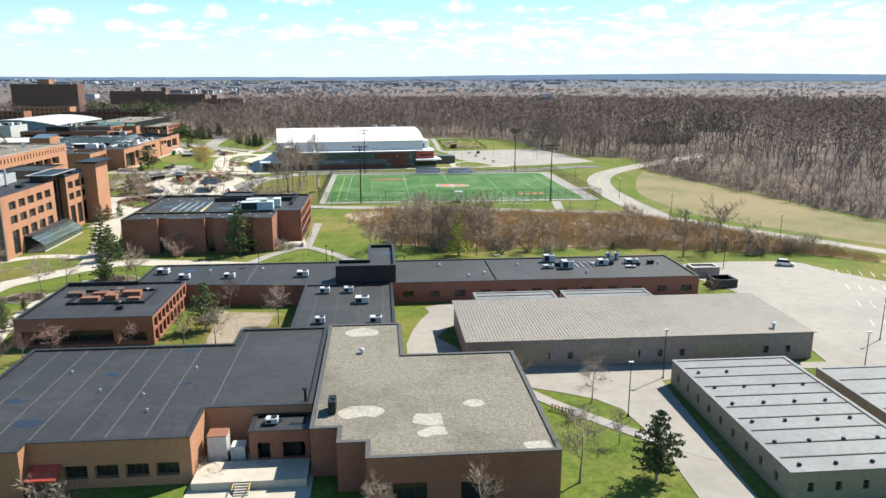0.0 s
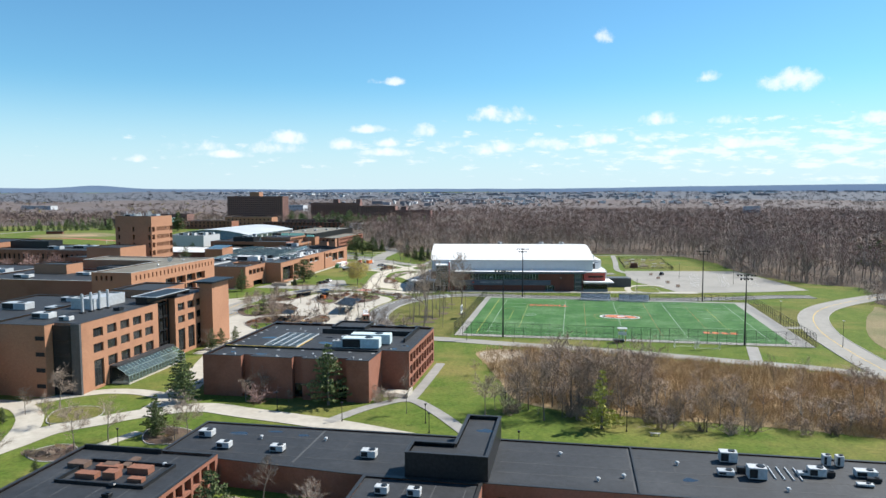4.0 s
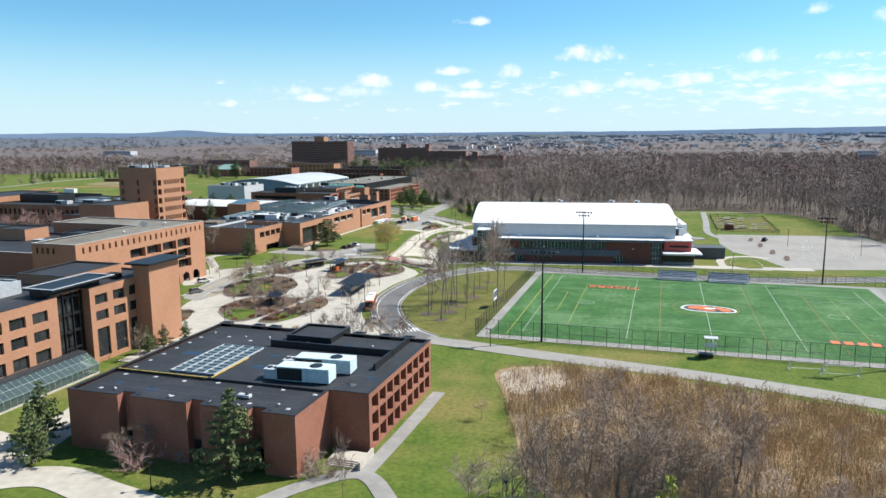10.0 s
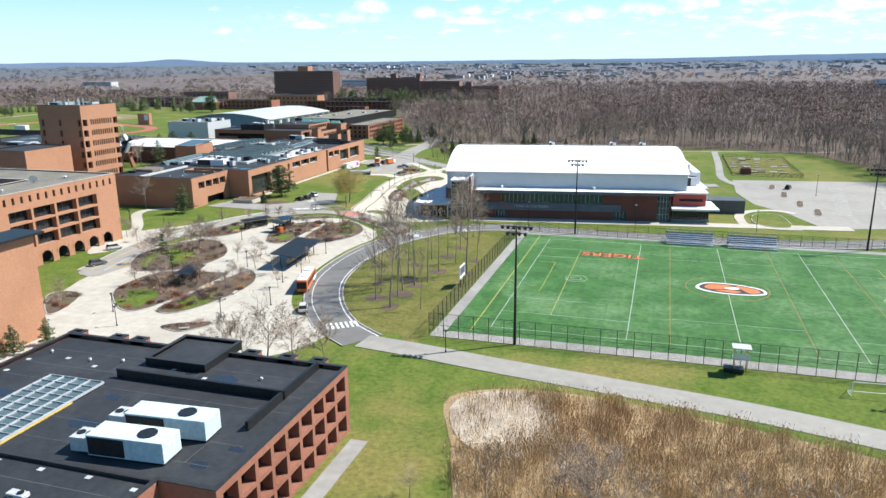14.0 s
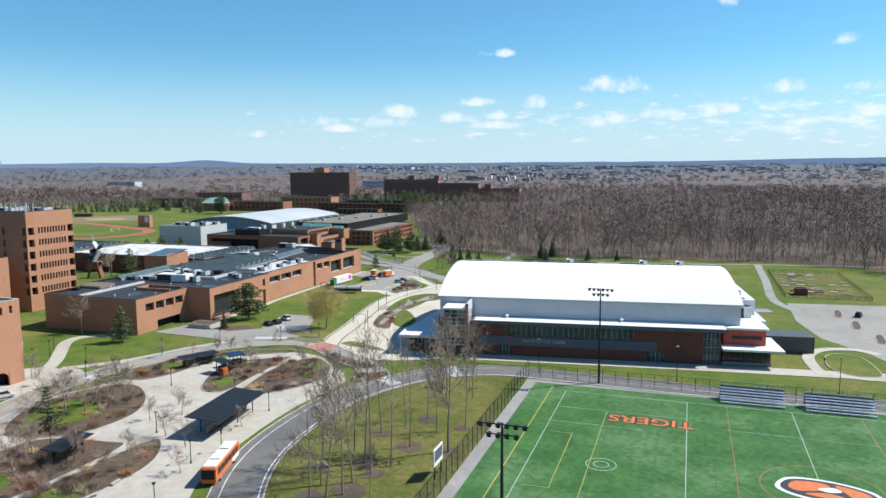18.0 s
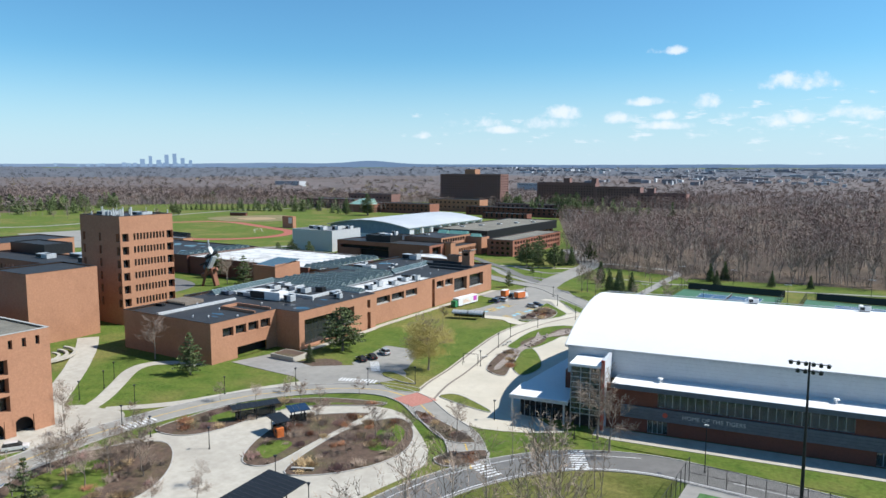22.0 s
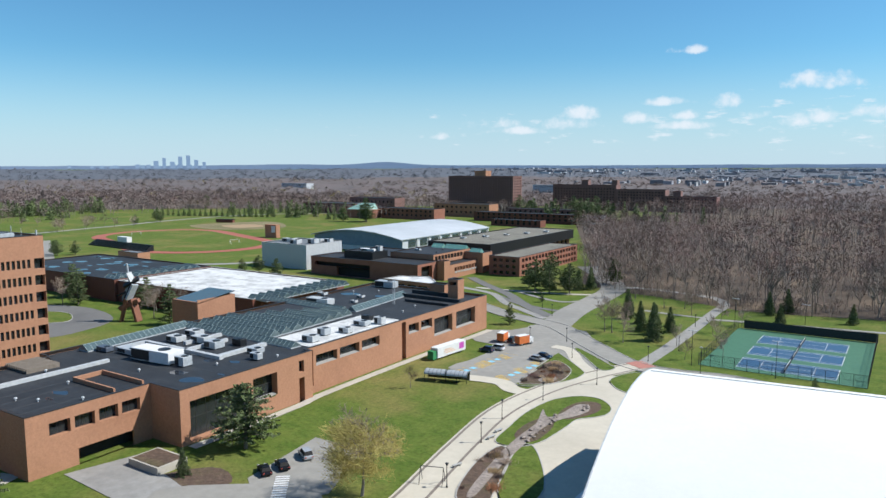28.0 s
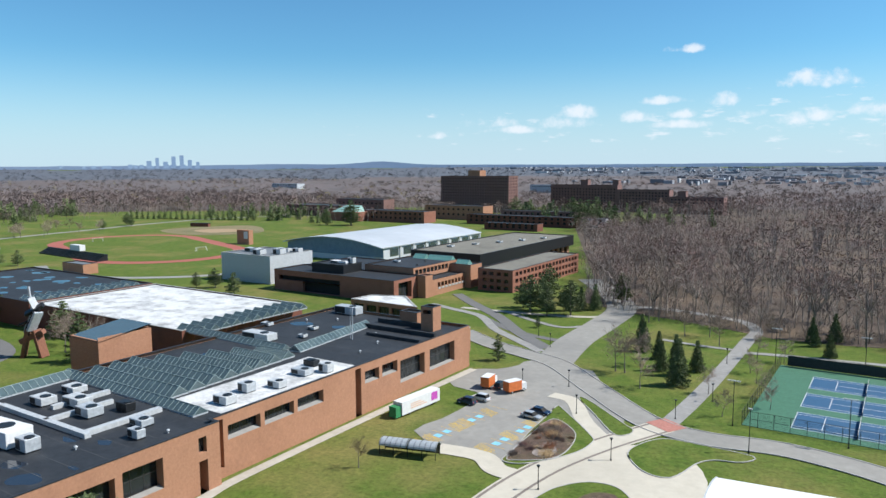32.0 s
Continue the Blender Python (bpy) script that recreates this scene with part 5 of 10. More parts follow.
for i in range(62):
    x = rng.uniform(4, 84) if i % 2 else rng.gauss(19, 6)
    y = 203 + rng.random() ** 1.4 * 32 + (x < 12) * 5
    tree("tall" if rng.random() < .8 else "round", x, y, rng.uniform(6, 14) if x < 34 else rng.uniform(5, 10), "bare marsh tree among dry reeds", seed=i, grp="marsh thicket", wide=1.3)
for i in range(46):
    x = rng.uniform(0, 128)
    y = (199 if x < 84 else 196 - (x - 84) * .25) + rng.uniform(-1.5, 9)
    tree("shrub", x, y, rng.uniform(2.2, 4.2), "grey-brown bare shrub beside the marsh", "shrub", seed=i, grp="marsh shrubs", wide=1.3)
BUSHES = [(-29, 207, 3.2), (-26.5, 208, 2.6), (-106, 209, 2), (-100, 213, 1.8), (-100, 216, 1.8), (-58, 178, 1.8), (-23, 84, 2.2), (-21, 82.6, 1.8), (-41, 80, 3), (-38, 79, 2.6), (27, 94, 1.8), (78.5, 158, 2.6), (20, 111.8, 2), (-30, 156, 0)]
for i, (x, y, h) in enumerate(BUSHES):
    if h:
        tree("shrub", x, y, h, "low bare shrub beside a building", "shrub", seed=i, wide=1.2)


def merged(protos, places, name, mats, label, category, wide=(.9, 1.2), kind="stuff"):
    """Many plants as one mesh: each place is x, y, height; a proto may say which material each face takes."""
    VS, FS, MS, base = [], [], [], 0
    rg = np.random.default_rng(3)
    arrs = []
    for p in protos:
        tri, mi = [], []
        for k, q in enumerate(p[2]):
            m = p[3][k] if len(p) > 3 else 0
            tri.append(q[:3])
            mi.append(m)
            if len(q) == 4:
                tri.append((q[0], q[2], q[3]))
                mi.append(m)
        arrs.append((np.array(p[0], np.float32), np.array(tri, np.int32), np.array(mi, np.int32)))
    for i, (x, y, h) in enumerate(places):
        v, f, m = arrs[rg.integers(len(arrs))]
        a = rg.uniform(0, 6.283)
        w = h * rg.uniform(*wide)
        c, s = math.cos(a) * w, math.sin(a) * w
        q = np.empty_like(v)
        q[:, 0] = v[:, 0] * c - v[:, 1] * s + x
        q[:, 1] = v[:, 0] * s + v[:, 1] * c + y
        q[:, 2] = v[:, 2] * h + ground_height(x, y)
        VS.append(q)
        FS.append(f + base)
        MS.append(m)
        base += len(v)
    V, F = np.concatenate(VS), np.concatenate(FS)
    me = bpy.data.meshes.new(name)
    me.vertices.add(len(V))
    me.vertices.foreach_set("co", V.ravel())
    me.loops.add(F.size)
    me.loops.foreach_set("vertex_index", F.ravel())
    me.polygons.add(len(F))
    me.polygons.foreach_set("loop_start", np.arange(0, F.size, 3, dtype=np.int32))
    me.polygons.foreach_set("material_index", np.concatenate(MS))
    me.update(calc_edges=True)
    for m in mats if isinstance(mats, (list, tuple)) else [mats]:
        me.materials.append(m)
    return tagged(new(name, me), label, category, kind=kind)


def wood_tree(seed, full):
    """A woodland tree one metre tall: pale bole and limbs, a heaped crown of fine brown twigs in clumps."""
    rng = random.Random(seed)
    V, F, M = [], [], []

    def add(m, *args):
        stick(V, F, *args)
        M.extend([m] * (len(F) - len(M)))

    fork = rng.uniform(.22, .44)
    lean = Vector((rng.uniform(-.05, .05), rng.uniform(-.05, .05), 0))
    r = rng.uniform(.0085, .0125)
    q = Vector((lean.x, lean.y, fork))
    add(0, Vector((0, 0, -.03)), q, r, r * .75, 3)
    R, Z = rng.uniform(.21, .31), rng.uniform(.26, .35)
    tips = []
    for k in range(7 if full else 4):
        d = tilt(rng, Vector((0, 0, 1)), rng.uniform(.15, .75) if k else .05)
        b = q + d * (1 - fork) * rng.uniform(.55, .92)
        add(0, q, b, r * .62, r * .16, 3 if full else 1)
        tips.append(b)
        for _ in range(5 if full else 1):
            a = q.lerp(b, rng.uniform(.25, .95))
            e = a + tilt(rng, d, rng.uniform(.35, .9)) * rng.uniform(.10, .20)
            add(0, a, e, r * .34, 0, 1)
            tips.append(e)
    mid_ = Vector((lean.x * 1.3, lean.y * 1.3, 1 - Z))
    for c in range(18 if full else 8):
        if c % 2 and tips:
            o = rng.choice(tips)
            u = (o - mid_).normalized() if (o - mid_).length > .01 else Vector((0, 0, 1))
        else:
            u = Vector((rng.gauss(0, 1), rng.gauss(0, 1), rng.gauss(.25, 1))).normalized() * rng.uniform(.5, .95)
            o = mid_ + Vector((u.x * R, u.y * R, u.z * Z))
        for _ in range(10 if full else 5):
            a = o + Vector((rng.gauss(0, .036), rng.gauss(0, .036), rng.gauss(0, .034)))
            e = (Vector((u.x, u.y, .12)) * .8 + Vector((rng.gauss(0, .6), rng.gauss(0, .6), rng.gauss(0, .5)))).normalized()
            add(1, a, a + e * rng.uniform(.035, .09), .0040 if full else .0105, 0, 1)
    for _ in range(10 if full else 0):
        a = Vector((0, 0, 0)).lerp(q, rng.uniform(.4, 1))
        add(1, a, a + tilt(rng, Vector((0, 0, 1)), rng.uniform(.5, 1.2)) * rng.uniform(.06, .16), .0022, 0, 1)
    return V, [], F, M


def far_tree(seed):
    """A distant tree as a loose heap of coarse sprays."""
    rng = random.Random(seed)
    V, F, M = [], [], []
    for k in range(22):
        u = Vector((rng.gauss(0, 1), rng.gauss(0, 1), rng.gauss(.3, .8))).normalized() * rng.uniform(.5, 1)
        a = Vector((u.x * .26, u.y * .26, .62 + u.z * .30))
        e = (u + Vector((rng.gauss(0, .5), rng.gauss(0, .5), rng.gauss(.3, .5)))).normalized()
        stick(V, F, a - e * .07, a + e * rng.uniform(.06, .14), rng.uniform(.020, .034), 0, 1)
        M.append(1)
    stick(V, F, Vector((0, 0, -.05)), Vector((0, 0, .75)), .022, 0, 1)
    M.append(0)
    return V, [], F, M




def inside(x, y, poly):
    c = False
    for (x1, y1), (x2, y2) in zip(poly, poly[1:] + poly[:1]):
        if (y1 > y) != (y2 > y) and x < (x2 - x1) * (y - y1) / (y2 - y1) + x1:
            c = not c
    return c


near, mid = [], []
rng = random.Random(11)


def crown_height(x, y):
    return 19.0 + 4.0 * noise.noise(Vector((x * .022, y * .022, 2))) + 3.0 * noise.noise(Vector((x * .09, y * .09, 5))) + rng.uniform(-5.5, 4.5)


for gx in range(-300, 760, 6):
    for gy in range(60, 1020, 6):
        x, y = gx + rng.uniform(-3, 3), gy + rng.uniform(-3, 3)
        shift = 7 * noise.noise(Vector((x * .03, y * .03, 9)))
        if not inside(x + shift, y + shift, WOOD_EDGE):
            continue
        if 300 < x < 375 and 590 < y < 660 and rng.random() < .8:
            continue
        # close to the open ground the trees stand thick, behind them thinner
        edge = not (inside(x - 75, y, WOOD_EDGE) and inside(x, y - 85, WOOD_EDGE) and inside(x - 50, y - 55, WOOD_EDGE))
        h = crown_height(x, y) * (.62 if x < -110 and y > 850 else 1)
        if edge and rng.random() < .37:
            near.append((x, y, h if y > 440 else h * rng.uniform(.5, .85)))
        elif rng.random() < .36 and not edge:
            mid.append((x, y, h))
for gx in range(-320, 1200, 13):
    for gy in range(700, 1480, 13):
        x, y = gx + rng.uniform(-5, 5), gy + rng.uniform(-5, 5)
        if inside(x, y, WOOD_EDGE) and (y > 1020 or x > 760):
            mid.append((x, y, crown_height(x, y)))
for a, b in zip(WOOD_EDGE[:25], WOOD_EDGE[1:26]):
    L = math.hypot(b[0] - a[0], b[1] - a[1])
    for _ in range(int(L / 4.2)):
        t, d = rng.random(), rng.uniform(-1, 16)
        x = a[0] + (b[0] - a[0]) * t - (b[1] - a[1]) / L * d
        y = a[1] + (b[1] - a[1]) * t + (b[0] - a[0]) / L * d
        near.append((x, y, rng.uniform(12, 24) if y > 440 else rng.uniform(5, 12)))
merged([wood_tree(s, True) for s in range(10)], near, "woodland", [WOOD_BARK, WOODS], "edge of a dense leafless wood", "wood", wide=(.9, 1.35))
merged([wood_tree(s + 20, False) for s in range(8)], mid, "woodland", [WOOD_BARK, WOODS], "grey-brown leafless wood seen from above", "wood", wide=(1.1, 1.6))
dark = [(rng.gauss(225, 14), rng.gauss(560, 16), rng.uniform(11, 17)) for _ in range(26)] + [(rng.gauss(330, 12), rng.gauss(690, 10), rng.uniform(12, 17)) for _ in range(18)]
dark += [(rng.uniform(-700, -520), rng.uniform(880, 960), rng.uniform(9, 15)) for _ in range(40)] + [(-740 + k * 6.5, 830 + k * 2.2, rng.uniform(7, 10)) for k in range(22)]
dark += [(rng.uniform(-905, -835), rng.uniform(700, 850), rng.uniform(9, 19)) for _ in range(46)]
dark += [(rng.gauss(-330, 60), rng.gauss(1030, 35), rng.uniform(10, 18)) for _ in range(70)] + [(rng.uniform(-1100, -760), rng.uniform(620, 760), rng.uniform(10, 15)) for _ in range(40)]
fir_low = [needle_tree_data(40 + s, "spruce", 1, 8)[1] for s in range(3)]
merged(fir_low, dark, "conifers", PINE, "dark conifers among bare woods", "conifers")
sparse = [(rng.uniform(-1100, -480), rng.uniform(900, 1150), rng.uniform(10, 18)) for _ in range(900)]
sparse += [(rng.uniform(-1400, -760), rng.uniform(640, 900), rng.uniform(10, 16)) for _ in range(500)]
sparse += [(rng.uniform(-520, -180), rng.uniform(1010, 1400), rng.uniform(12, 18)) for _ in range(800)]
for _ in range(1300):
    x, y = rng.uniform(-1250, -520), rng.uniform(800, 1150)
    if y > 830 + (x + 870) * .75:
        sparse.append((x, y, rng.uniform(10, 18)))
merged([wood_tree(s + 40, False) for s in range(6)], sparse, "woodland", [WOOD_BARK, WOODS], "scattered leafless trees beyond the playing fields", "wood", wide=(1.2, 1.7))

under = []
for _ in range(30):
    under.append((rng.gauss(14, 7), 207 + abs(rng.gauss(0, 8)), rng.uniform(2.5, 6)))
for _ in range(130):
    x = rng.uniform(-2, 128)
    lo = 203 if x < 84 else 199 - (x - 84) * .3
    under.append((x, lo + rng.random() ** 1.8 * (26 if x < 60 else 13), rng.uniform(2.5, 7.5)))
for _ in range(300):
    k = rng.randrange(18)
    p, q = WOOD_EDGE[k + 1], WOOD_EDGE[k + 2]
    t = rng.random()
    under.append((p[0] + (q[0] - p[0]) * t + rng.uniform(-3, 3), p[1] + (q[1] - p[1]) * t + rng.uniform(1, 22), rng.uniform(2, 6)))
for _ in range(260):
    t = rng.random()
    under.append((176 - 30 * t + rng.uniform(-2, 16), 231 + 160 * t, rng.uniform(3, 7)))
skirt = []
for p, q in zip(WOOD_EDGE[1:25], WOOD_EDGE[2:26]):
    L = math.hypot(q[0] - p[0], q[1] - p[1])
    for _ in range(int(L * 1.5)):
        t, d = rng.random(), rng.uniform(-1.5, 14)
        skirt.append((p[0] + (q[0] - p[0]) * t - (q[1] - p[1]) / L * d, p[1] + (q[1] - p[1]) * t + (q[0] - p[0]) / L * d, rng.uniform(1.5, 5.5)))
merged([wood_tree(s + 90, False) for s in range(5)], skirt, "undergrowth", [WOOD_BARK, WOODS], "brown leafless undergrowth along the edge of a wood", "undergrowth", wide=(1.3, 2.2))
merged([wood_tree(s + 70, True) for s in range(5)], under, "thicket", [BARK, TWIG], "grey-brown bare thicket", "thicket", wide=(1.3, 2.0))

# reeds
MARSH = [(-13, 264), (-9, 250), (-3, 232), (5, 212), (30, 206), (65, 203), (95, 196), (120, 190), (140, 176), (130, 196), (112, 224), (96, 244), (82, 254), (64, 257), (30, 266), (2, 270)]
reed_protos = []
for s in range(5):
    rr = random.Random(s)
    V, F = [], []
    for _ in range(24):
        a = Vector((rr.uniform(-.62, .62), rr.uniform(-.62, .62), 0))
        b = a + Vector((rr.uniform(-.2, .2), rr.uniform(-.2, .2), rr.uniform(.4, 1)))
        stick(V, F, a, b, .012, 0, 1)
        stick(V, F, b + Vector((0, 0, .06)), b - Vector((rr.uniform(-.1, .1), rr.uniform(-.1, .1), .12)), .022, 0, 1)
    reed_protos.append((V, [], F))
rp = []
for _ in range(14000):
    x, y = rng.uniform(-14, 142), rng.uniform(176, 271)
    flat = (x + 6) ** 2 / 90 + (y - 258) ** 2 / 80 < 1
    if inside(x, y, MARSH) and not (flat and rng.random() < .75):
        rp.append((x, y, rng.uniform(1.3, 2.6)))
merged(reed_protos, rp, "reeds", REED, "dry tan reeds standing in a marsh", "reeds")
area("matted_reeds", [(-12, 262), (-8, 251), (0, 248), (5, 256), (3, 266), (-5, 268)], .16, material("matted_reed", (.44, .36, .27), (.56, .48, .38), 1.2, c3=(.3, .23, .16), big=.2, bump=1.0, bump_scale=2.5), "pale matted dead reeds", "reeds", 4, kind="stuff")

# ---- far country ----
fv, ff = [], []
FA, FR = 620, [1120, 1140, 1160, 1185, 1210, 1240, 1270, 1300, 1340, 1380, 1430, 1480, 1540, 1600, 1680, 1760, 1850, 1950, 2060, 2170, 2300, 2440, 2600, 2780, 2980, 3200, 3450, 3700, 4000, 4300, 4600]
rng = random.Random(2)
for r in FR:
    for k in range(FA + 1):
        a = radians(-125 + 230 * k / FA)
        x, y = r * math.sin(a), 200 + r * math.cos(a)
        n = noise.noise(Vector((x * .0035, y * .0035, 0)))
        n2 = noise.noise(Vector((x * .03, y * .03, 4)))
        top = (8 + 1.6 * n2 + rng.uniform(-.6, .6)) * min(1, max(.03, (n + .36) / .16))
        fv.append((x + rng.uniform(-4, 4), y, ground_height(x, y) + (top if FR[0] < r < FR[-1] else -1)))
for i in range(len(FR) - 1):
    for k in range(FA):
        a = i * (FA + 1) + k
        ff.append((a, a + 1, a + FA + 2, a + FA + 1))
# from 2600 m outwards the sheet takes the colour with haze painted in
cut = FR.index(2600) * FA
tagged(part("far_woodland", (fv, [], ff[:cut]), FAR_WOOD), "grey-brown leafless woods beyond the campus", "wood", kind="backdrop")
tagged(part("far_woodland", (fv, [], ff[cut:]), FAR_WOOD_HAZE), "haze-tinted woods stretching to the horizon", "wood", kind="backdrop")
belts, hazy, gold = [], [], []
rng = random.Random(21)
while len(belts) < 3600:
    x, y = rng.uniform(-1600, -630), rng.uniform(540, 1250)
    if inside(x, y, WEST_WOOD):
        belts.append((x, y, 13 + 5 * noise.noise(Vector((x * .02, y * .02, 4))) + rng.uniform(-4, 6)))
while len(belts) < 10500:
    a, r = radians(rng.uniform(-68, 42)), 1080 + 1250 * rng.random() ** 1.25
    x, y = r * math.sin(a), 200 + r * math.cos(a)
    if noise.noise(Vector((x * .0035, y * .0035, 0))) > -.30 + .1 * rng.random() and noise.noise(Vector((x * .012, y * .004, 7))) > -.42:
        h = 11 + 4 * noise.noise(Vector((x * .02, y * .02, 4))) + rng.uniform(-2, 7)
        (gold if rng.random() < .07 and a < -.5 else belts).append((x, y, h))
while len(hazy) < 3200:
    a, r = radians(rng.uniform(-68, 42)), 2250 + 2000 * rng.random()
    x, y = r * math.sin(a), 200 + r * math.cos(a)
    if noise.noise(Vector((x * .0035, y * .0035, 0))) > -.26:
        hazy.append((x, y, rng.uniform(12, 21)))
sprays = [far_tree(s) for s in range(8)]
merged(sprays, belts, "far_trees", [FAR_TWIG, FAR_TWIG], "grey-brown leafless tree tops beyond the campus", "trees", (1.0, 1.5))
merged(sprays, gold, "far_trees", [FAR_TWIG, FAR_YELLOW], "yellowish willows among far bare woods", "trees", (1.0, 1.4))
# the farthest tree tops use the twigs that carry painted haze
merged(sprays, hazy, "far_trees", [FAR_TWIG_HAZE, FAR_TWIG_HAZE], "hazy blue-grey tree tops towards the horizon", "trees", (1.4, 2.2))
hv, hf = [], []
HN = 300
for k in range(HN + 1):
    a = radians(-125 + 230 * k / HN)
    d = math.degrees(a)
    r = 4720
    x, y = r * math.sin(a), 200 + r * math.cos(a)
    z = 66 + 7 * noise.noise(Vector((d * .07, 1, 0))) + 2.5 * noise.noise(Vector((d * .5, 3, 0)))
    z += 20 * math.exp(-((d + 37) / 2.2) ** 2) + 9 * math.exp(-((d + 45) / 5) ** 2) + 26 * math.exp(-((d - 24) / 15) ** 2)
    hv += [(x, y, 20), (x, y, z), (x * 1.02, y * 1.02, z - 6)]
for k in range(HN):
    a = k * 3
    hf += [(a, a + 3, a + 4, a + 1), (a + 1, a + 4, a + 5, a + 2)]
tagged(part("hills", (hv, [], hf), FAR_HILL), "low hills glowing haze-blue on the horizon", "hills", kind="backdrop")
for k in range(26):
    d = -53.4 + rng.gauss(0, 2.6) if k > 6 else (-53.7 + .55 * k)
    a, r = radians(d), 4600
    x, y = r * math.sin(a), 200 + r * math.cos(a)
    hh = rng.uniform(4, 16) if k > 6 else (34, 52, 30, 60, 66, 40, 28)[k]
    e = group("city_tower", x, y, 60, -d, "city tower glowing haze-blue on the horizon", "tower", "far skyline", "backdrop")
    w = rng.uniform(7, 14)
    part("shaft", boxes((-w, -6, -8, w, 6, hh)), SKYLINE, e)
# scattered pale roofs of the suburbs
PALE = material("suburb_walls", (.40, .43, .46), (.62, .64, .66), .01, rough=.8, island=.25)
DIM = material("suburb_roofs", (.20, .21, .24), (.32, .32, .34), .01, rough=.8, island=.35)
for mat_, count, lo_, hi_, label in ((PALE, 26, .4, 1.7, "pale far suburban sheds and houses among woods"), (DIM, 26, .4, 1.8, "grey and brown far suburban roofs among woods")):
    bm = bmesh.new()
    for c in range(count):
        ca = rng.gauss(-8, 12)
        cr = rng.uniform(1950, 4200)
        for _ in range(rng.randint(3, 10)):
            a = radians(ca + rng.gauss(0, 1.8))
            r = cr + rng.gauss(0, 70)
            x, y = r * math.sin(a), 200 + r * math.cos(a)
            g = ground_height(x, y) + 12
            w, d = rng.choice((3, 4, 5, 6, 8, 15, 24)) * r / 2900, rng.uniform(5, 10)
            box(bm, x - w, y - d, g - 8, x + w, y + d, g + rng.uniform(lo_, hi_))
    tagged(part("suburb_houses", bm, mat_), label, "houses", kind="stuff")
for x, y, w, d, h in ((-640, 1660, 30, 14, 4), (330, 1420, 13, 8, 8), (-1240, 1560, 40, 12, 3)):
    building("far_block", rect(x - w, y - d, x + w, y + d), 14 + h, PALE, DIM, "long pale commercial block among far woods", grp="far commercial blocks", z0=2, openings={0: grid(3, 2 * w - 3, 14, 2.2, [(13.5 + 3.4 * k, 15.3 + 3.4 * k) for k in range(1 + int(h > 10) + int(h > 15))], 0, 0)})


# ---- the arena ----
AR = group("arena", -45, 398.5, 0, 7.5, "white-roofed ice arena with a brick and glass front", "arena")
ARM = AR.matrix_basis.copy()
facade(AR, (0, 0), (66, 0), 0, 9.2, BRICK_D, [(10, 44, 5.5, 8.5, 24, 1, .3), (61.6, 65.6, .2, 8.8, 4, 4, .3), (8.2, 12, .1, 2.7, 4, 1), (47.5, 52, .1, 3.0, 4, 1)], glass=GLASS_G, fr=METAL)
facade(AR, (66, 0), (66, 58), 0, 9.2, BRICK_D)
facade(AR, (66, 66), (-10, 66), 0, 9.2, PANEL_W)
facade(AR, (-10, 66), (-10, 6), 0, 9.2, BRICK_D)
facade(AR, (-10, 6), (0, 6), 0, 9.2, BRICK_D)
# near-black filling stands in for the unlit rooms behind the arena front
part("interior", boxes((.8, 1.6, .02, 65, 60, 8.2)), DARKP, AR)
part("low_roof", boxes((1.2, -1.3, 9.2, 67, 9, 9.75)), ROOF_W, AR, "flat white roof over the front")
part("fascia", boxes((1.1, -1.42, 8.75, 67.1, -1.2, 9.7)), STEEL_B, AR)
part("blue_band", boxes((3, -.5, 2.9, 50, -.03, 5.35)), STEEL_B, AR, "blue-grey metal band across the front")
for k in range(3):
    part("band_joint", boxes((3, -.53, 3.45 + .62 * k, 50, -.49, 3.48 + .62 * k)), METAL_D, AR)
part("upper_wall", boxes((-9.4, 5.5, 8.9, 71.6, 63, 14.9)), PANEL_W, AR, "pale metal-panelled upper walls")
for k in range(7):
    part("panel_joint", boxes((-9.4, 5.46, 9.9 + .72 * k, 71.6, 5.5, 9.93 + .72 * k)), METAL, AR)
SEG = 30
prof = [(34.1 + 29.1 * k / SEG, 15.0 + 5.6 * (1 - (k / SEG) ** 2)) for k in range(-SEG, SEG + 1)]
n = len(prof)
v = [(x, y, z) for x in (-9.9, 72.1) for y, z in prof]
part("roof", (v, [], [(i, n + i, n + i + 1, i + 1) for i in range(n - 1)]), ROOF_W, AR, "curved white membrane roof")
for x in (-9.85, 72.05):
    part("gable", ([(x, y, z - .02) for y, z in prof] + [(x, 63.2, 14.7), (x, 5.0, 14.7)], [], [tuple(range(n + 2)) if x > 0 else tuple(range(n + 1, -1, -1))]), PANEL_W, AR, "pale curved gable wall")
part("eaves_trim", boxes((-9.95, 4.9, 14.55, 72.2, 5.06, 14.8)), METAL_W, AR)
bm = bmesh.new()
for a, b in zip(prof[::5], prof[5::5]):
    tube(bm, (-9.95, a[0], a[1]), (-9.95, b[0], b[1]), .14, .14, 4)
part("verge_trim", bm, METAL_W, AR)
bm = bmesh.new()
tube(bm, (-9, 44.5, 20.3), (71, 44.5, 20.3), .1, .1, 4)
part("ridge_rail", bm, METAL_W, AR)
# glass corner tower with the red fin
for k in range(9):
    part("glass_band", boxes((-6.8, -2.2, 2.9 + 1.08 * k, -.9, -2.14, 3.86 + 1.08 * k)), GLASS_G, AR)
    part("transom", boxes((-6.9, -2.26, 2.78 + 1.08 * k, -.8, -2.08, 2.9 + 1.08 * k)), METAL_W, AR)
    part("glass_band", boxes((-6.86, -2.1, 2.9 + 1.08 * k, -6.8, 5.9, 3.86 + 1.08 * k)), GLASS_G, AR)
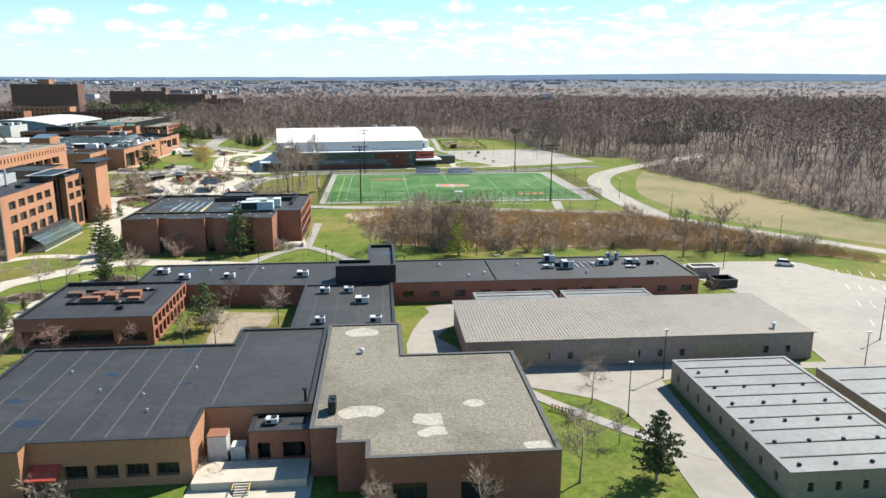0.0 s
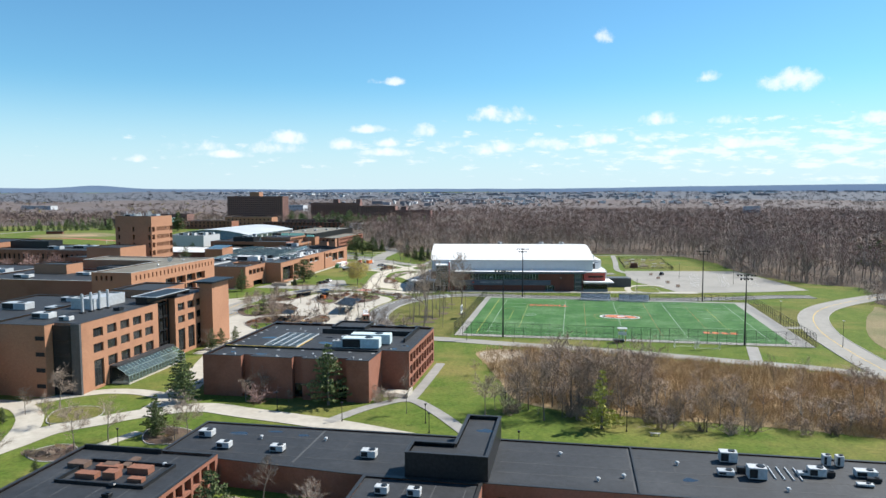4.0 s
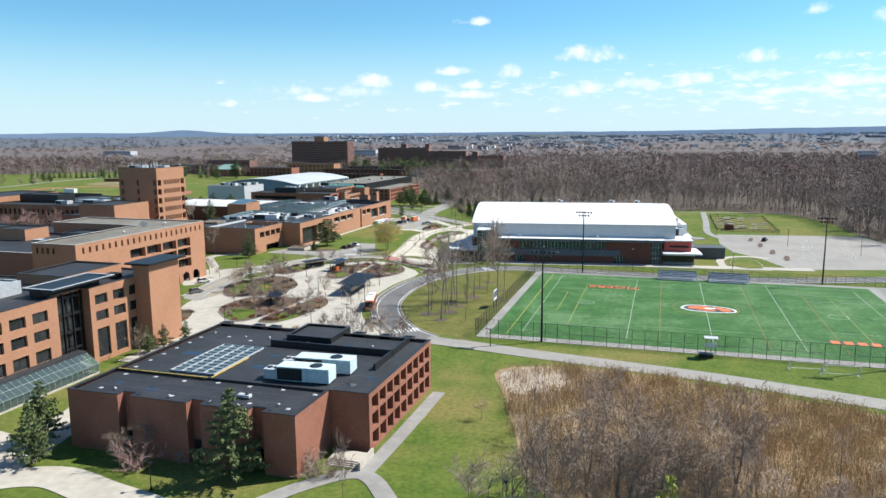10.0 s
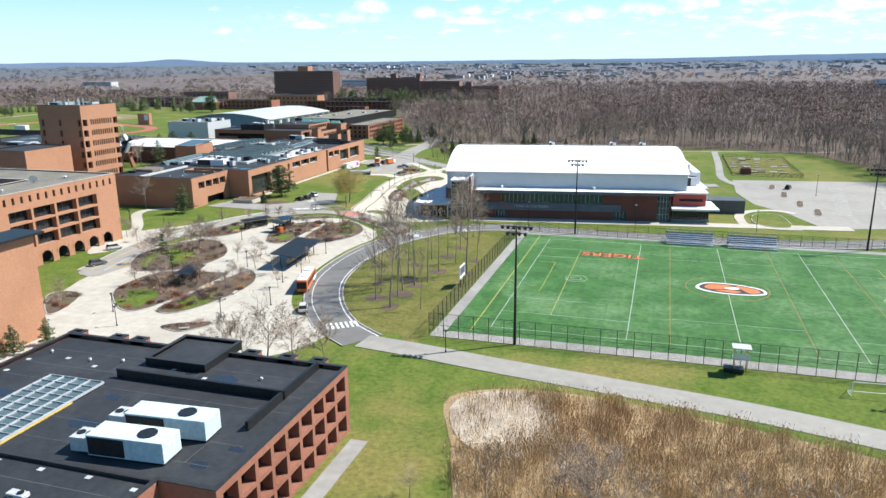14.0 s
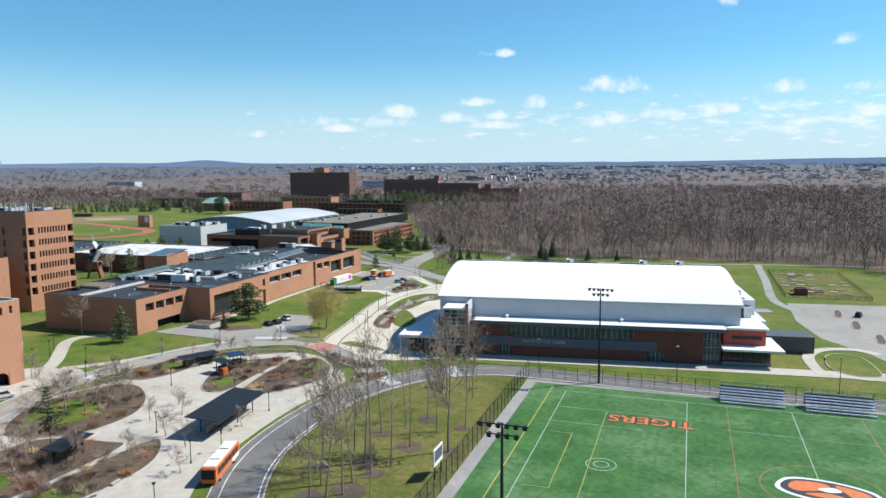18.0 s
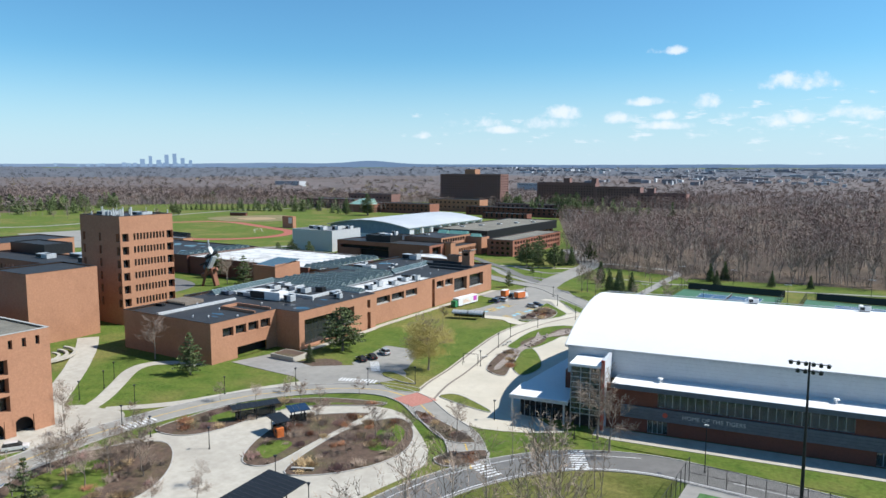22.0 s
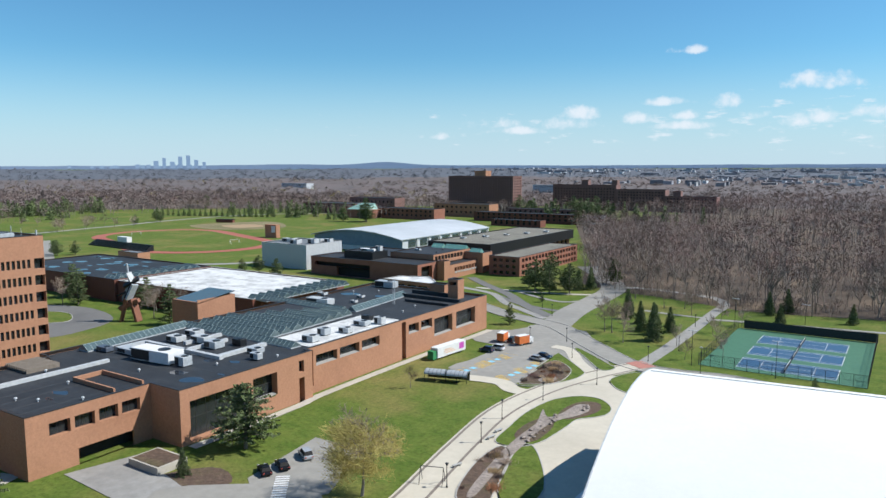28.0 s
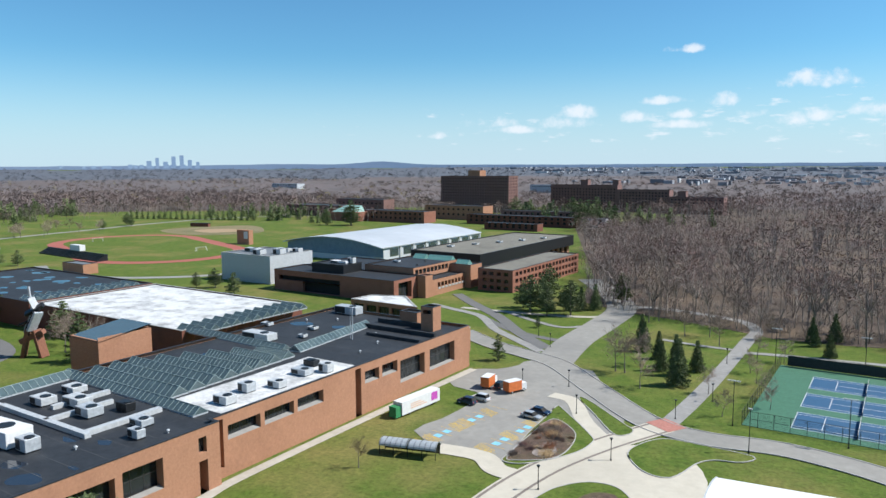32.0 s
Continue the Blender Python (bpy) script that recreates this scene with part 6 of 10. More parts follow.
# near-black filling for the darkness behind the tower glass
part("tower_core", boxes((-6.3, -1.2, .02, -1.2, 5.9, 12.3)), DARKP, AR)
part("tower_roof", boxes((-7.1, -2.5, 12.6, -.6, 6, 13.1)), ROOF_W, AR)
for x in (-6.8, -4.8, -2.9, -.95):
    part("mullion", boxes((x - .06, -2.27, 0, x + .06, -2.05, 12.6)), METAL_W, AR)
part("fin", boxes((-.55, -2.6, 0, .05, 4.5, 14.4)), PANEL_W, AR, "tall white fin wall")
part("fin_edge", boxes((-.6, -2.75, 0, .1, -2.6, 14.45)), RED, AR, "red front edge of the fin")
# entrance canopy on the west side
part("canopy", boxes((-19.5, -3.2, 4.7, -7.2, 6.5, 5.25)), ROOF_W, AR, "white flat entrance canopy")
part("canopy_fascia", boxes((-19.6, -3.3, 4.5, -7.1, -3.18, 5.15)), METAL_W, AR)
part("side_roof", ([(-19.5, 6.5, 4.9), (-10, 6.5, 4.9), (-10, 44, 5.6), (-13, 44, 5.6), (-19.5, 6.5, 4.4), (-10, 6.5, 4.4), (-10, 44, 5.1), (-13, 44, 5.1)], [], [(0, 1, 2, 3), (7, 6, 5, 4), (4, 5, 1, 0), (5, 6, 2, 1), (6, 7, 3, 2), (7, 4, 0, 3)]), ROOF_W, AR, "low white roof along the west side")
part("side_wall", boxes((-14.5, 7, 0, -10, 40, 4.5)), GLASS_G, AR)
for x in (-16.5, -15.3, -14.1, -12.9, -11.7, -10.5):
    part("entrance_door", boxes((x - .5, -.55, .05, x + .5, -.45, 2.6)), GLASS, AR)
    part("door_frame", boxes((x - .57, -.6, 0, x - .5, -.4, 4.5)), METAL_W, AR)
# near-black block behind the doors stands in for the unlit vestibule
part("entrance_wall", boxes((-18, -.35, 0, -7, 6, 4.6)), DARKP, AR)
for x, y in ((-19, -2.8), (-8, -2.8)):
    part("canopy_post", boxes((x - .15, y - .15, 0, x + .15, y + .15, 4.6)), METAL_W, AR)
# east end: red upper storey over a glazed lounge
part("lounge_roof", boxes((66.2, -2.2, 4.3, 81, 13, 4.8)), ROOF_W, AR)
part("lounge_wall", boxes((66.4, .6, 0, 78.5, 12, .9)), CONC_G, AR)
for k in range(9):
    part("lounge_pane", boxes((66.5 + 1.32 * k, .6, .9, 67.7 + 1.32 * k, .68, 3.6)), GLASS, AR)
part("lounge_band", boxes((66.4, .5, 3.6, 78.6, 12, 4.3)), METAL_W, AR)
# near-black filling paints the lounge dark behind its panes
part("lounge_core", boxes((66.8, 1.6, .02, 78, 12, 4.2)), DARKP, AR)
part("red_storey", boxes((67, 3, 4.8, 77.5, 14, 8.9)), RED, AR, "red-panelled upper storey")
part("red_storey_window", boxes((69, 2.95, 6.4, 76.5, 3.1, 7.3)), GLASS, AR)
part("red_storey_roof", boxes((66.3, 2.4, 8.9, 78.1, 20, 9.4)), ROOF_W, AR)
part("plant_wing", boxes((71.6, 14, 0, 80, 56, 9)), PANEL_W, AR)
part("plant_wing", boxes((71.7, 22, 9, 78.5, 54, 13.4)), ROOF_W, AR, "stepped white plant enclosure")
part("plant_wing", boxes((71.7, 26, 13.4, 75.5, 50, 15.6)), ROOF_W, AR)
part("service_wall", boxes((79, 16, 0, 93, 24, 4.6)), GREYP, AR, "dark grey service yard wall")
part("service_wall", boxes((79, 24, 0, 79.4, 50, 4.6)), GREYP, AR)
for (x, y, w, d, h) in ((74.5, 18, 4, 4, 3.4), (74.5, 24, 3.4, 3.2, 4.5), (74, 30, 3, 5, 3), (74.5, 37, 3.6, 4, 2.6)):
    p = ARM @ Vector((x, y, 9.0))
    rooftop_unit(p.x, p.y, 9.0, w, d, h, PANEL_W, 7.5, "large white plant unit on the arena roof")
for x in (10, 41):
    p = ARM @ Vector((x, 3, 9.75))
    vent(p.x, p.y, 9.73, .8, .45, ROOF_W)
for x in (26, 49, 60):
    p = ARM @ Vector((x, 42, 20.4))
    rooftop_unit(p.x, p.y, 20.25, 2.2, 2.2, 1.3, ROOF_W, 7.5, "white roof vent on the arena ridge")


def lettering(text, parent, m, size, mat, name="lettering", thick=.02):
    c = bpy.data.curves.new(name, "FONT")
    c.body, c.size, c.extrude, c.align_x, c.align_y = text, size, thick, "CENTER", "CENTER"
    c.materials.append(mat)
    ob = new(name, c)
    ob.parent, ob.matrix_basis = parent, m
    return ob


lettering("HOME OF THE TIGERS", AR, pose(20.5, -.55, 4.25, 90, 0, 0), 1.15, METAL_W)
bm = bmesh.new()
tube(bm, (11.6, -.62, 4.25), (11.6, -.5, 4.25), .48, .48, 16)
part("emblem", bm, RED, AR, "round red emblem")

# ---- markings on the field ----
def line(x0, y0, x1, y1, mat, w=.13, z=.135, parent=None):
    d = Vector((x1 - x0, y1 - y0, 0))
    m = edge_matrix((x0, y0), (x1, y1))
    bm = bmesh.new()
    box(bm, 0, -w / 2, z - .03, d.length, w / 2, z, m)
    return part("line", bm, mat, parent or turf)


def ring(x, y, r, mat, w=.13, z=.139, parent=None):
    pts = [(x + r * math.cos(a * math.pi / 24), y + r * math.sin(a * math.pi / 24)) for a in range(49)]
    return part("line", ribbon_mesh(pts, w, z, .02), mat, parent or turf)


XA, XB, YA, YB = -14, 80, 296, 373
for x0, y0, x1, y1 in ((XA, YA, XB, YA), (XB, YA, XB, YB), (XB, YB, XA, YB), (XA, YB, XA, YA)):
    line(x0, y0, x1, y1, LINE_W)
for x in (12.5, 33.2, 54):
    line(x, YA, x, YB, LINE_W, z=.137)
for x in (-3.5, 70.5):
    line(x, 306, x, 362, LINE_Y, .12, .138)
for x in (20.5, 46, 63):
    line(x, YA, x, YB, LINE_O, .10, .1385)
for x0, x1 in ((XA, 4), (62, XB)):
    line(x0, 316, x1, 316, LINE_W, .11, .1375)
    line(x0, 353, x1, 353, LINE_W, .11, .1375)
for y in (306, 362):
    line(XA, y, 12.5, y, LINE_W, .10, .1372)
    line(54, y, XB, y, LINE_W, .10, .1372)
    line(20, y + (4 if y < 320 else -4), 46, y + (4 if y < 320 else -4), LINE_W, .09, .1372)
line(-8.5, 322, -8.5, 347, LINE_Y, .12, .1382)
line(-13, 322, -8.5, 322, LINE_Y, .12, .1382)
line(-13, 347, -8.5, 347, LINE_Y, .12, .1382)
line(-17.5, 293, -17.5, 376, LINE_Y, .2, .1382)
ring(33.2, 335, 9.2, LINE_O)
ring(-1.5, 334, 2.6, LINE_W)
ring(-1.5, 334, 1.3, LINE_W, .14)
ring(68, 334, 2.6, LINE_W)
under_print = lettering("TIGERS", turf, pose(5.5, 358.4, .150, 0, 0, 180), 5.3, BLACKP, thick=.004)
under_print.data.offset = .32
lettering("TIGERS", turf, pose(5.5, 358.4, .160, 0, 0, 180), 5.3, ORANGE, thick=.004).data.offset = .07
part("field_emblem", prism(smooth([(26.2, 334), (28.6, 338.6), (35, 338.8), (40.6, 336.4), (41.4, 332.4), (37, 330.6), (30, 331)], 5, True), .12, .150), WHITE, turf, "white-edged emblem")
part("field_emblem", prism(smooth([(27, 334.2), (29, 338), (35, 338.2), (40, 336), (40.8, 332.8), (36.8, 331.2), (30.4, 331.6)], 5, True), .12, .158), BLACKP, turf)
part("field_emblem", prism(smooth([(28.2, 335), (29.6, 337.4), (33.4, 337.6), (34.6, 336), (32.4, 334.4), (29.4, 333.6)], 5, True), .12, .166), ORANGE, turf)
part("field_emblem", prism(smooth([(35.4, 337.4), (39.4, 335.6), (40.2, 333.2), (38, 332.2), (36.6, 334.4)], 5, True), .12, .166), ORANGE, turf)
part("field_emblem", prism(smooth([(30.4, 332.8), (33.4, 333.8), (36, 333), (34.6, 331.8)], 4, True), .12, .166), ORANGE, turf)
part("field_emblem", prism(smooth([(32.6, 335.2), (35, 336.2), (36, 335), (34, 334.2)], 4, True), .12, .172), WHITE, turf)
for k in range(4):
    part("field_mark", boxes((60.5 + 3.0 * k, 305, .12, 63.1 + 3.0 * k, 308.6, .150)), BLACKP, turf)
    part("field_mark", boxes((60.8 + 3.0 * k, 305.4, .12, 62.8 + 3.0 * k, 308.2, .158)), ORANGE, turf)
for k in range(11):
    x0 = FX0 + k * (FX1 - FX0) / 11
    part("turf_seam", boxes((x0 - .05, FY0, .1, x0 + .05, FY1, .1225)), material("turf_seam", (.02, .09, .03), (.03, .11, .04), 1.0) if k == 0 else bpy.data.materials["turf_seam"], turf)


def bleacher(x, y, L=13.0):
    e = group("bleacher", x, y, .08, 0, "blue-grey metal bleacher beside the field", "bleacher", "field bleachers")
    for k in range(6):
        part("seat_row", boxes((0, .75 * k, .45 + .42 * k, L, .75 * k + .32, .52 + .42 * k)), SEAT_B, e)
        part("foot_board", boxes((0, .75 * k + .34, .2 + .42 * k, L, .75 * k + .7, .25 + .42 * k)), SEAT_B, e)
    for k in range(9):
        c = L * k / 8
        bm = bmesh.new()
        tube(bm, (c, -.2, 0), (c, 4.6, 2.6), .05, .05, 4)
        tube(bm, (c, 4.5, 0), (c, 4.5, 3.9), .05, .05, 4)
        tube(bm, (c, 0, .05), (c, 4.5, .05), .05, .05, 4)
        part("frame", bm, STEEL_B, e)
    for z in (3.2, 3.9):
        part("guard_rail", boxes((0, 4.46, z - .03, L, 4.54, z + .03)), METAL, e)
    part("back_panel", boxes((0, 4.55, .5, L, 4.6, 2.9)), STEEL_B, e)
    return e


bleacher(19.3, 374.6)
bleacher(36.2, 374.2)


def goal(x, y, rz):
    e = group("goal", x, y, 0, rz, "white metal football goal on the grass", "goal", "goals")
    for a, b in (((-3.66, 0, 0), (-3.66, 0, 2.44)), ((3.66, 0, 0), (3.66, 0, 2.44)), ((-3.66, 0, 2.44), (3.66, 0, 2.44)), ((-3.66, 0, 0), (-3.66, 2, 0)), ((3.66, 0, 0), (3.66, 2, 0)), ((-3.66, 2, 0), (3.66, 2, 0)), ((-3.66, 0, 2.44), (-3.66, 2, 0)), ((3.66, 0, 2.44), (3.66, 2, 0))):
        bm = bmesh.new()
        tube(bm, a, b, .07, .07, 6)
        part("bar", bm, WHITE, e)
    return e


goal(51.5, 281.6, 4)
goal(57.5, 279.5, 4)
tw = group("camera_tower", 31.8, 286.2, 0, 0, "small yellow and white filming tower by the field", "tower")
for x in (-1, 1):
    for y in (-.7, .7):
        part("leg", boxes((x - .06, y - .06, 0, x + .06, y + .06, 4.6)), YELLOW, tw)
part("platform", boxes((-1.3, -1, 2.6, 1.3, 1, 2.75)), METAL_W, tw)
part("roof", boxes((-1.5, -1.2, 4.6, 1.5, 1.2, 4.75)), METAL_W, tw)
part("guard_panel", boxes((-1.3, -1.02, 2.75, 1.3, -.96, 3.7)), WHITE, tw)
part("base_trailer", boxes((-2.6, -1, .2, .6, .8, .9)), METAL_D, tw)
sb = group("scoreboard", -27, 321, 0, 0, "white and blue sign board on two posts", "sign board")
part("board", boxes((-.1, -2.2, 2.2, .1, 2.2, 5.2)), WHITE, sb)
part("board_panel", boxes((.1, -1.9, 3.0, .13, 1.9, 4.9)), STEEL_B, sb)
for y in (-1.6, 1.6):
    part("post", boxes((-.1, y - .1, 0, .1, y + .1, 2.2)), METAL_D, sb)

# ---- tennis courts ----
ten = area("tennis_courts", rect(-71.5, 524, -32, 577), .10, TENNIS_G, "green hard court with three blue tennis courts", "tennis court", closed_smooth=False)
fence([(-71.5, 577), (-71.5, 524), (-32, 524), (-32, 577), (-71.5, 577)], 3.2, 3.0, label="black chain-link fence with windscreens round tennis courts")
ten2 = area("tennis_courts", rect(-24, 524, 22, 577), .10, TENNIS_G, "green hard court with three blue tennis courts", "tennis court", closed_smooth=False)
fence([(-24, 577), (-24, 524), (22, 524), (22, 577), (-24, 577)], 3.2, 3.0, label="black chain-link fence with windscreens round tennis courts")
for par, cx in ((ten, -50.8), (ten2, -1.5)):
    for cy in (533, 548.5, 564):
        part("court", boxes((cx - 11.9, cy - 5.5, .06, cx + 11.9, cy + 5.5, .115)), TENNIS_B, par)
        for x0, y0, x1, y1 in ((-11.9, -5.5, 11.9, -5.5), (-11.9, 5.5, 11.9, 5.5), (-11.9, -5.5, -11.9, 5.5), (11.9, -5.5, 11.9, 5.5), (-11.9, -4.1, 11.9, -4.1), (-11.9, 4.1, 11.9, 4.1), (-6.4, -4.1, -6.4, 4.1), (6.4, -4.1, 6.4, 4.1), (-6.4, 0, 6.4, 0)):
            line(cx + x0, cy + y0, cx + x1, cy + y1, WHITE, .14, .125, par)
        net = group("tennis_net", cx, cy, .1, 0, "black tennis net with a white band", "tennis net", "tennis nets")
        part("net", boxes((-.02, -6.2, .05, .02, 6.2, .92)), FENCE, net)
        part("band", boxes((-.035, -6.2, .9, .035, 6.2, 1.02)), WHITE, net)
        for yy in (-6.3, 6.3):
            part("post", boxes((-.06, yy - .06, 0, .06, yy + .06, 1.1)), METAL_D, net)
    scr = group("windscreen", cx, 576.8, 0, 0, "dark windscreen cloth on the court fence", "windscreen")
    part("cloth", boxes((-19, .0, .3, 19, .03, 3.0)), FENCE, scr)


def lamp_post(x, y, h=4.2, label="slim black lamp post beside a path", arms=0, grp="path lamps"):
    key = ("lamp", h, arms)
    if key in PROTO:
        return copy_thing(PROTO[key], pose(x, y, 0))
    e = group("lamp_post", x, y, 0, 0, label, "lamp post", grp)
    bm = bmesh.new()
    tube(bm, (0, 0, 0), (0, 0, h), .09, .06, 8)
    part("pole", bm, METAL_D, e)
    bm = bmesh.new()
    tube(bm, (0, 0, 0), (0, 0, .35), .2, .16, 8)
    part("base", bm, METAL_D, e)
    if arms:
        for k in range(arms):
            c = (k - (arms - 1) / 2) * .9
            part("lamp_head", boxes((c - .35, -.2, h - .02, c + .35, .2, h + .16)), METAL_W, e)
    else:
        bm = bmesh.new()
        tube(bm, (0, 0, h), (0, 0, h + .12), .32, .3, 10)
        tube(bm, (0, 0, h - .3), (0, 0, h), .12, .2, 8)
        part("lamp_head", bm, METAL_D, e)
    PROTO[key] = e
    return e


for x, y in ((-139, 357), (-127, 372), (-118, 386), (-129, 347), (-118.5, 346), (-104, 348), (-84, 345), (-72, 340), (-68, 318), (-70, 312), (-64, 296), (-70, 286), (-88, 276), (-95, 283), (-100, 310), (-86, 322), (-94, 402), (-103, 395), (-88, 424), (-93, 444), (-96, 458), (-94, 474), (-88, 492),
             (-50, 197), (-33, 192), (-15, 194), (-78, 199), (-71, 182), (1, 206), (-13, 188), (27, 196), (-70, 168), (6, 180), (-19, 281), (-103, 512), (-84, 520), (-80, 536), (-84, 571), (-122, 524), (-112, 529), (-141, 573), (-132, 562), (-155, 360), (-160, 366), (-152, 352), (-66, 390), (-48, 389)):
    lamp_post(x, y)
for x, y in ((-23, 386), (10, 389), (45, 390), (36, 95), (46.5, 108), (79, 104), (95, 122), (100, 450), (75, 470), (100, 290), (92, 330), (106, 250), (122, 205), (90, 176), (-67.5, 509), (-28, 520)):
    lamp_post(x, y, 8.5, "tall dark street lamp beside the road", 1, "street lamps")
for x, y in ((-73, 522.5), (-73, 578.5), (-52, 521.5), (-52, 579), (-28, 549), (-2, 579), (24, 522)):
    lamp_post(x, y, 9.5, "court floodlight on a dark pole", 3, "court lights")


# ---- the square: islands, shelters, markings ----
def bed(pts, grass=None, label="planted bed with bark mulch and bare shrubs", shrubs=0, seed=0, z=.17):
    ob = area("planting_bed", pts, z, MULCH, label, "planting bed", 5, KERB)
    if grass:
        area("lawn_patch", grass, z + .03, GRASS, "small green lawn in a planted bed", "lawn", 5)
    rg = random.Random(seed)
    xs, ys = [p[0] for p in pts], [p[1] for p in pts]
    k = 0
    while k < shrubs:
        x, y = rg.uniform(min(xs), max(xs)), rg.uniform(min(ys), max(ys))
        if inside(x, y, pts):
            mat_, word = rg.choice(((TWIG, "low brown shrub in a planted bed"), (TWIG, "low brown shrub in a planted bed"), (TWIG_R, "reddish bare shrub in a planted bed"), (REED, "tan grass clump in a planted bed"), (TWIG_O, "orange-stemmed shrub in a planted bed")))
            tree("tuft", x, y, rg.uniform(.7, 1.8), word, "shrub", seed=k, grp="bed shrubs", mat=mat_, wide=rg.uniform(1.2, 2.0))
            k += 1
    return ob


bed([(-121, 349), (-121.5, 356), (-119, 368), (-107, 381), (-92, 386.5), (-94, 383), (-107, 373), (-110, 356), (-114, 349.5)], [(-117, 357), (-116, 367), (-107, 377), (-97, 382.5), (-106, 374.5), (-111, 362)], shrubs=26, seed=1)
bed([(-94, 347), (-99, 354), (-102, 364), (-101, 371), (-91, 379), (-90, 376), (-89.5, 361), (-89, 349)], [(-96, 352), (-97, 357), (-92.5, 358), (-91.5, 350.5)], shrubs=24, seed=2)
bed([(-85, 348), (-88, 361), (-88, 373), (-83.4, 380), (-77, 376), (-72.5, 367), (-73.5, 358), (-79, 350)], [(-83.5, 376), (-78, 374.5), (-75, 366), (-79, 364)], shrubs=28, seed=3)
bed([(-83, 385.5), (-79, 385), (-65, 378.5), (-64, 376), (-69, 375), (-77, 380)], shrubs=14, seed=4, z=.2)
bed([(-66, 366.5), (-64, 370.5), (-60, 374.5), (-58, 372), (-60, 366.5), (-63, 364.5)], shrubs=9, seed=5, z=.2)
bed([(-113, 311.5), (-122, 323), (-122, 336), (-114.5, 345.5), (-104.5, 340), (-98, 329), (-100.5, 316)], [(-113, 315), (-119, 324), (-117, 334), (-107, 330), (-106, 320)], shrubs=34, seed=6)
bed([(-100, 289), (-106.5, 298), (-105, 311.5), (-91.5, 315), (-87, 313), (-88, 291), (-92, 284)], [(-99, 288), (-102, 296), (-94, 297), (-92, 287)], shrubs=32, seed=7)
bed([(-87, 287), (-86, 300.5), (-84.5, 317), (-81.5, 318), (-76.5, 309), (-77, 296), (-81, 286)], [(-84.5, 289), (-84.5, 296), (-79.5, 299), (-79.5, 289)], shrubs=28, seed=8)
bed([(-79, 278.5), (-71.5, 283), (-69.5, 281), (-73.5, 276.5)], shrubs=4, seed=9)
bed([(-118, 288), (-116, 292), (-110.5, 290), (-106.6, 281), (-108, 278)], shrubs=12, seed=10)
bed([(-85, 422), (-89, 435), (-89, 444.5), (-84.6, 440), (-80.6, 427), (-78.5, 419)], None, "bed of pale river stones and low plants", 8, 11, .2)
STONES = material("river_stones", (.26, .21, .175), (.45, .385, .34), 2.2, c3=(.20, .155, .13), big=.3, bump=1.0, bump_scale=4, speck=.3)
area("lawn_island", [(-81, 429), (-85.8, 446), (-82.5, 446.5), (-74, 432), (-74.8, 422)], .18, GRASS, "small green lawn island by the promenade", "lawn", 5, KERB)
area("lawn_island", [(-91, 446), (-92.4, 454), (-93.4, 463), (-93, 471), (-91.6, 476.5), (-88, 481), (-83.2, 481.6), (-79.1, 477.5), (-78.1, 473), (-79.4, 469.7), (-82.3, 466), (-82.5, 461), (-82.8, 455), (-83.5, 450), (-86, 446)], .18, GRASS, "green lawn island by the promenade", "lawn", 4, KERB)
area("mulch_bed", [(-86.8, 466), (-87.4, 472), (-86, 477.4), (-82.4, 478.6), (-80.4, 474.5), (-81.4, 469.4), (-84, 465)], .22, MULCH, "brown bark mulch round a stone bed", "planting bed", 4)
area("mulch_bed", [(-86, 462), (-84.6, 458), (-84.4, 451), (-86.5, 448.4), (-89.4, 451), (-90.2, 457), (-89, 462.6)], .22, MULCH, "brown bark mulch round a stone stream bed", "planting bed", 4)
area("stone_bed", [(-91.2, 468), (-88.2, 463.9), (-86.6, 467.6), (-86, 474.5), (-83.6, 475.8), (-82.2, 472), (-83.4, 467.6), (-85.6, 463), (-86.2, 457.7), (-86, 452), (-85.4, 446.5), (-84.4, 436), (-82.4, 424), (-84, 424), (-86.8, 438), (-88, 447), (-88.4, 455.4), (-88.7, 460)], .26, STONES, "dry stream bed of pale river stones", "stones", 3)
rg = random.Random(77)
for _ in range(26):
    t = rg.random()
    x, y = (-86.5 + rg.uniform(-1.3, 1.3), 448 + 22 * t) if t < .8 else (-84.2 + rg.uniform(-1.2, 1.2), 472 + rg.uniform(-2, 3))
    bm = bmesh.new()
    bmesh.ops.create_icosphere(bm, subdivisions=1, radius=rg.uniform(.25, .55))
    for vv in bm.verts:
        vv.co *= rg.uniform(.8, 1.2)
        vv.co.z *= .7
    tagged(part("boulder", bm, STONES), "pale rounded boulder in a stone bed", "boulder", "stream bed boulders").location = (x, y, .38)
area("lawn_island", [(-86.5, 497), (-85.6, 503), (-82.4, 507.6), (-76, 508), (-66.4, 507.4), (-67.7, 503.5), (-72, 502), (-74.3, 499), (-75.6, 493.3), (-77, 490), (-80, 489.6), (-83.4, 492)], .18, GRASS, "green lawn island beside the arena roof", "lawn", 4, KERB)
area("lawn_island", [(-106.5, 522), (-104, 521.8), (-92.5, 511.6), (-89.3, 508.6), (-89.8, 505.2), (-92.4, 505), (-100, 514.2)], .17, GRASS, "narrow green lawn island by the crossing", "lawn", 4, KERB)
area("lawn_island", [(-108.5, 514), (-106.5, 513), (-95.6, 501.5), (-94, 498), (-94.6, 492.3), (-97.6, 486), (-101.4, 481.6), (-104.8, 481.4), (-105.2, 486), (-106.8, 497), (-107.6, 506)], .17, GRASS, "green lawn island edging a car park", "lawn", 4, KERB)
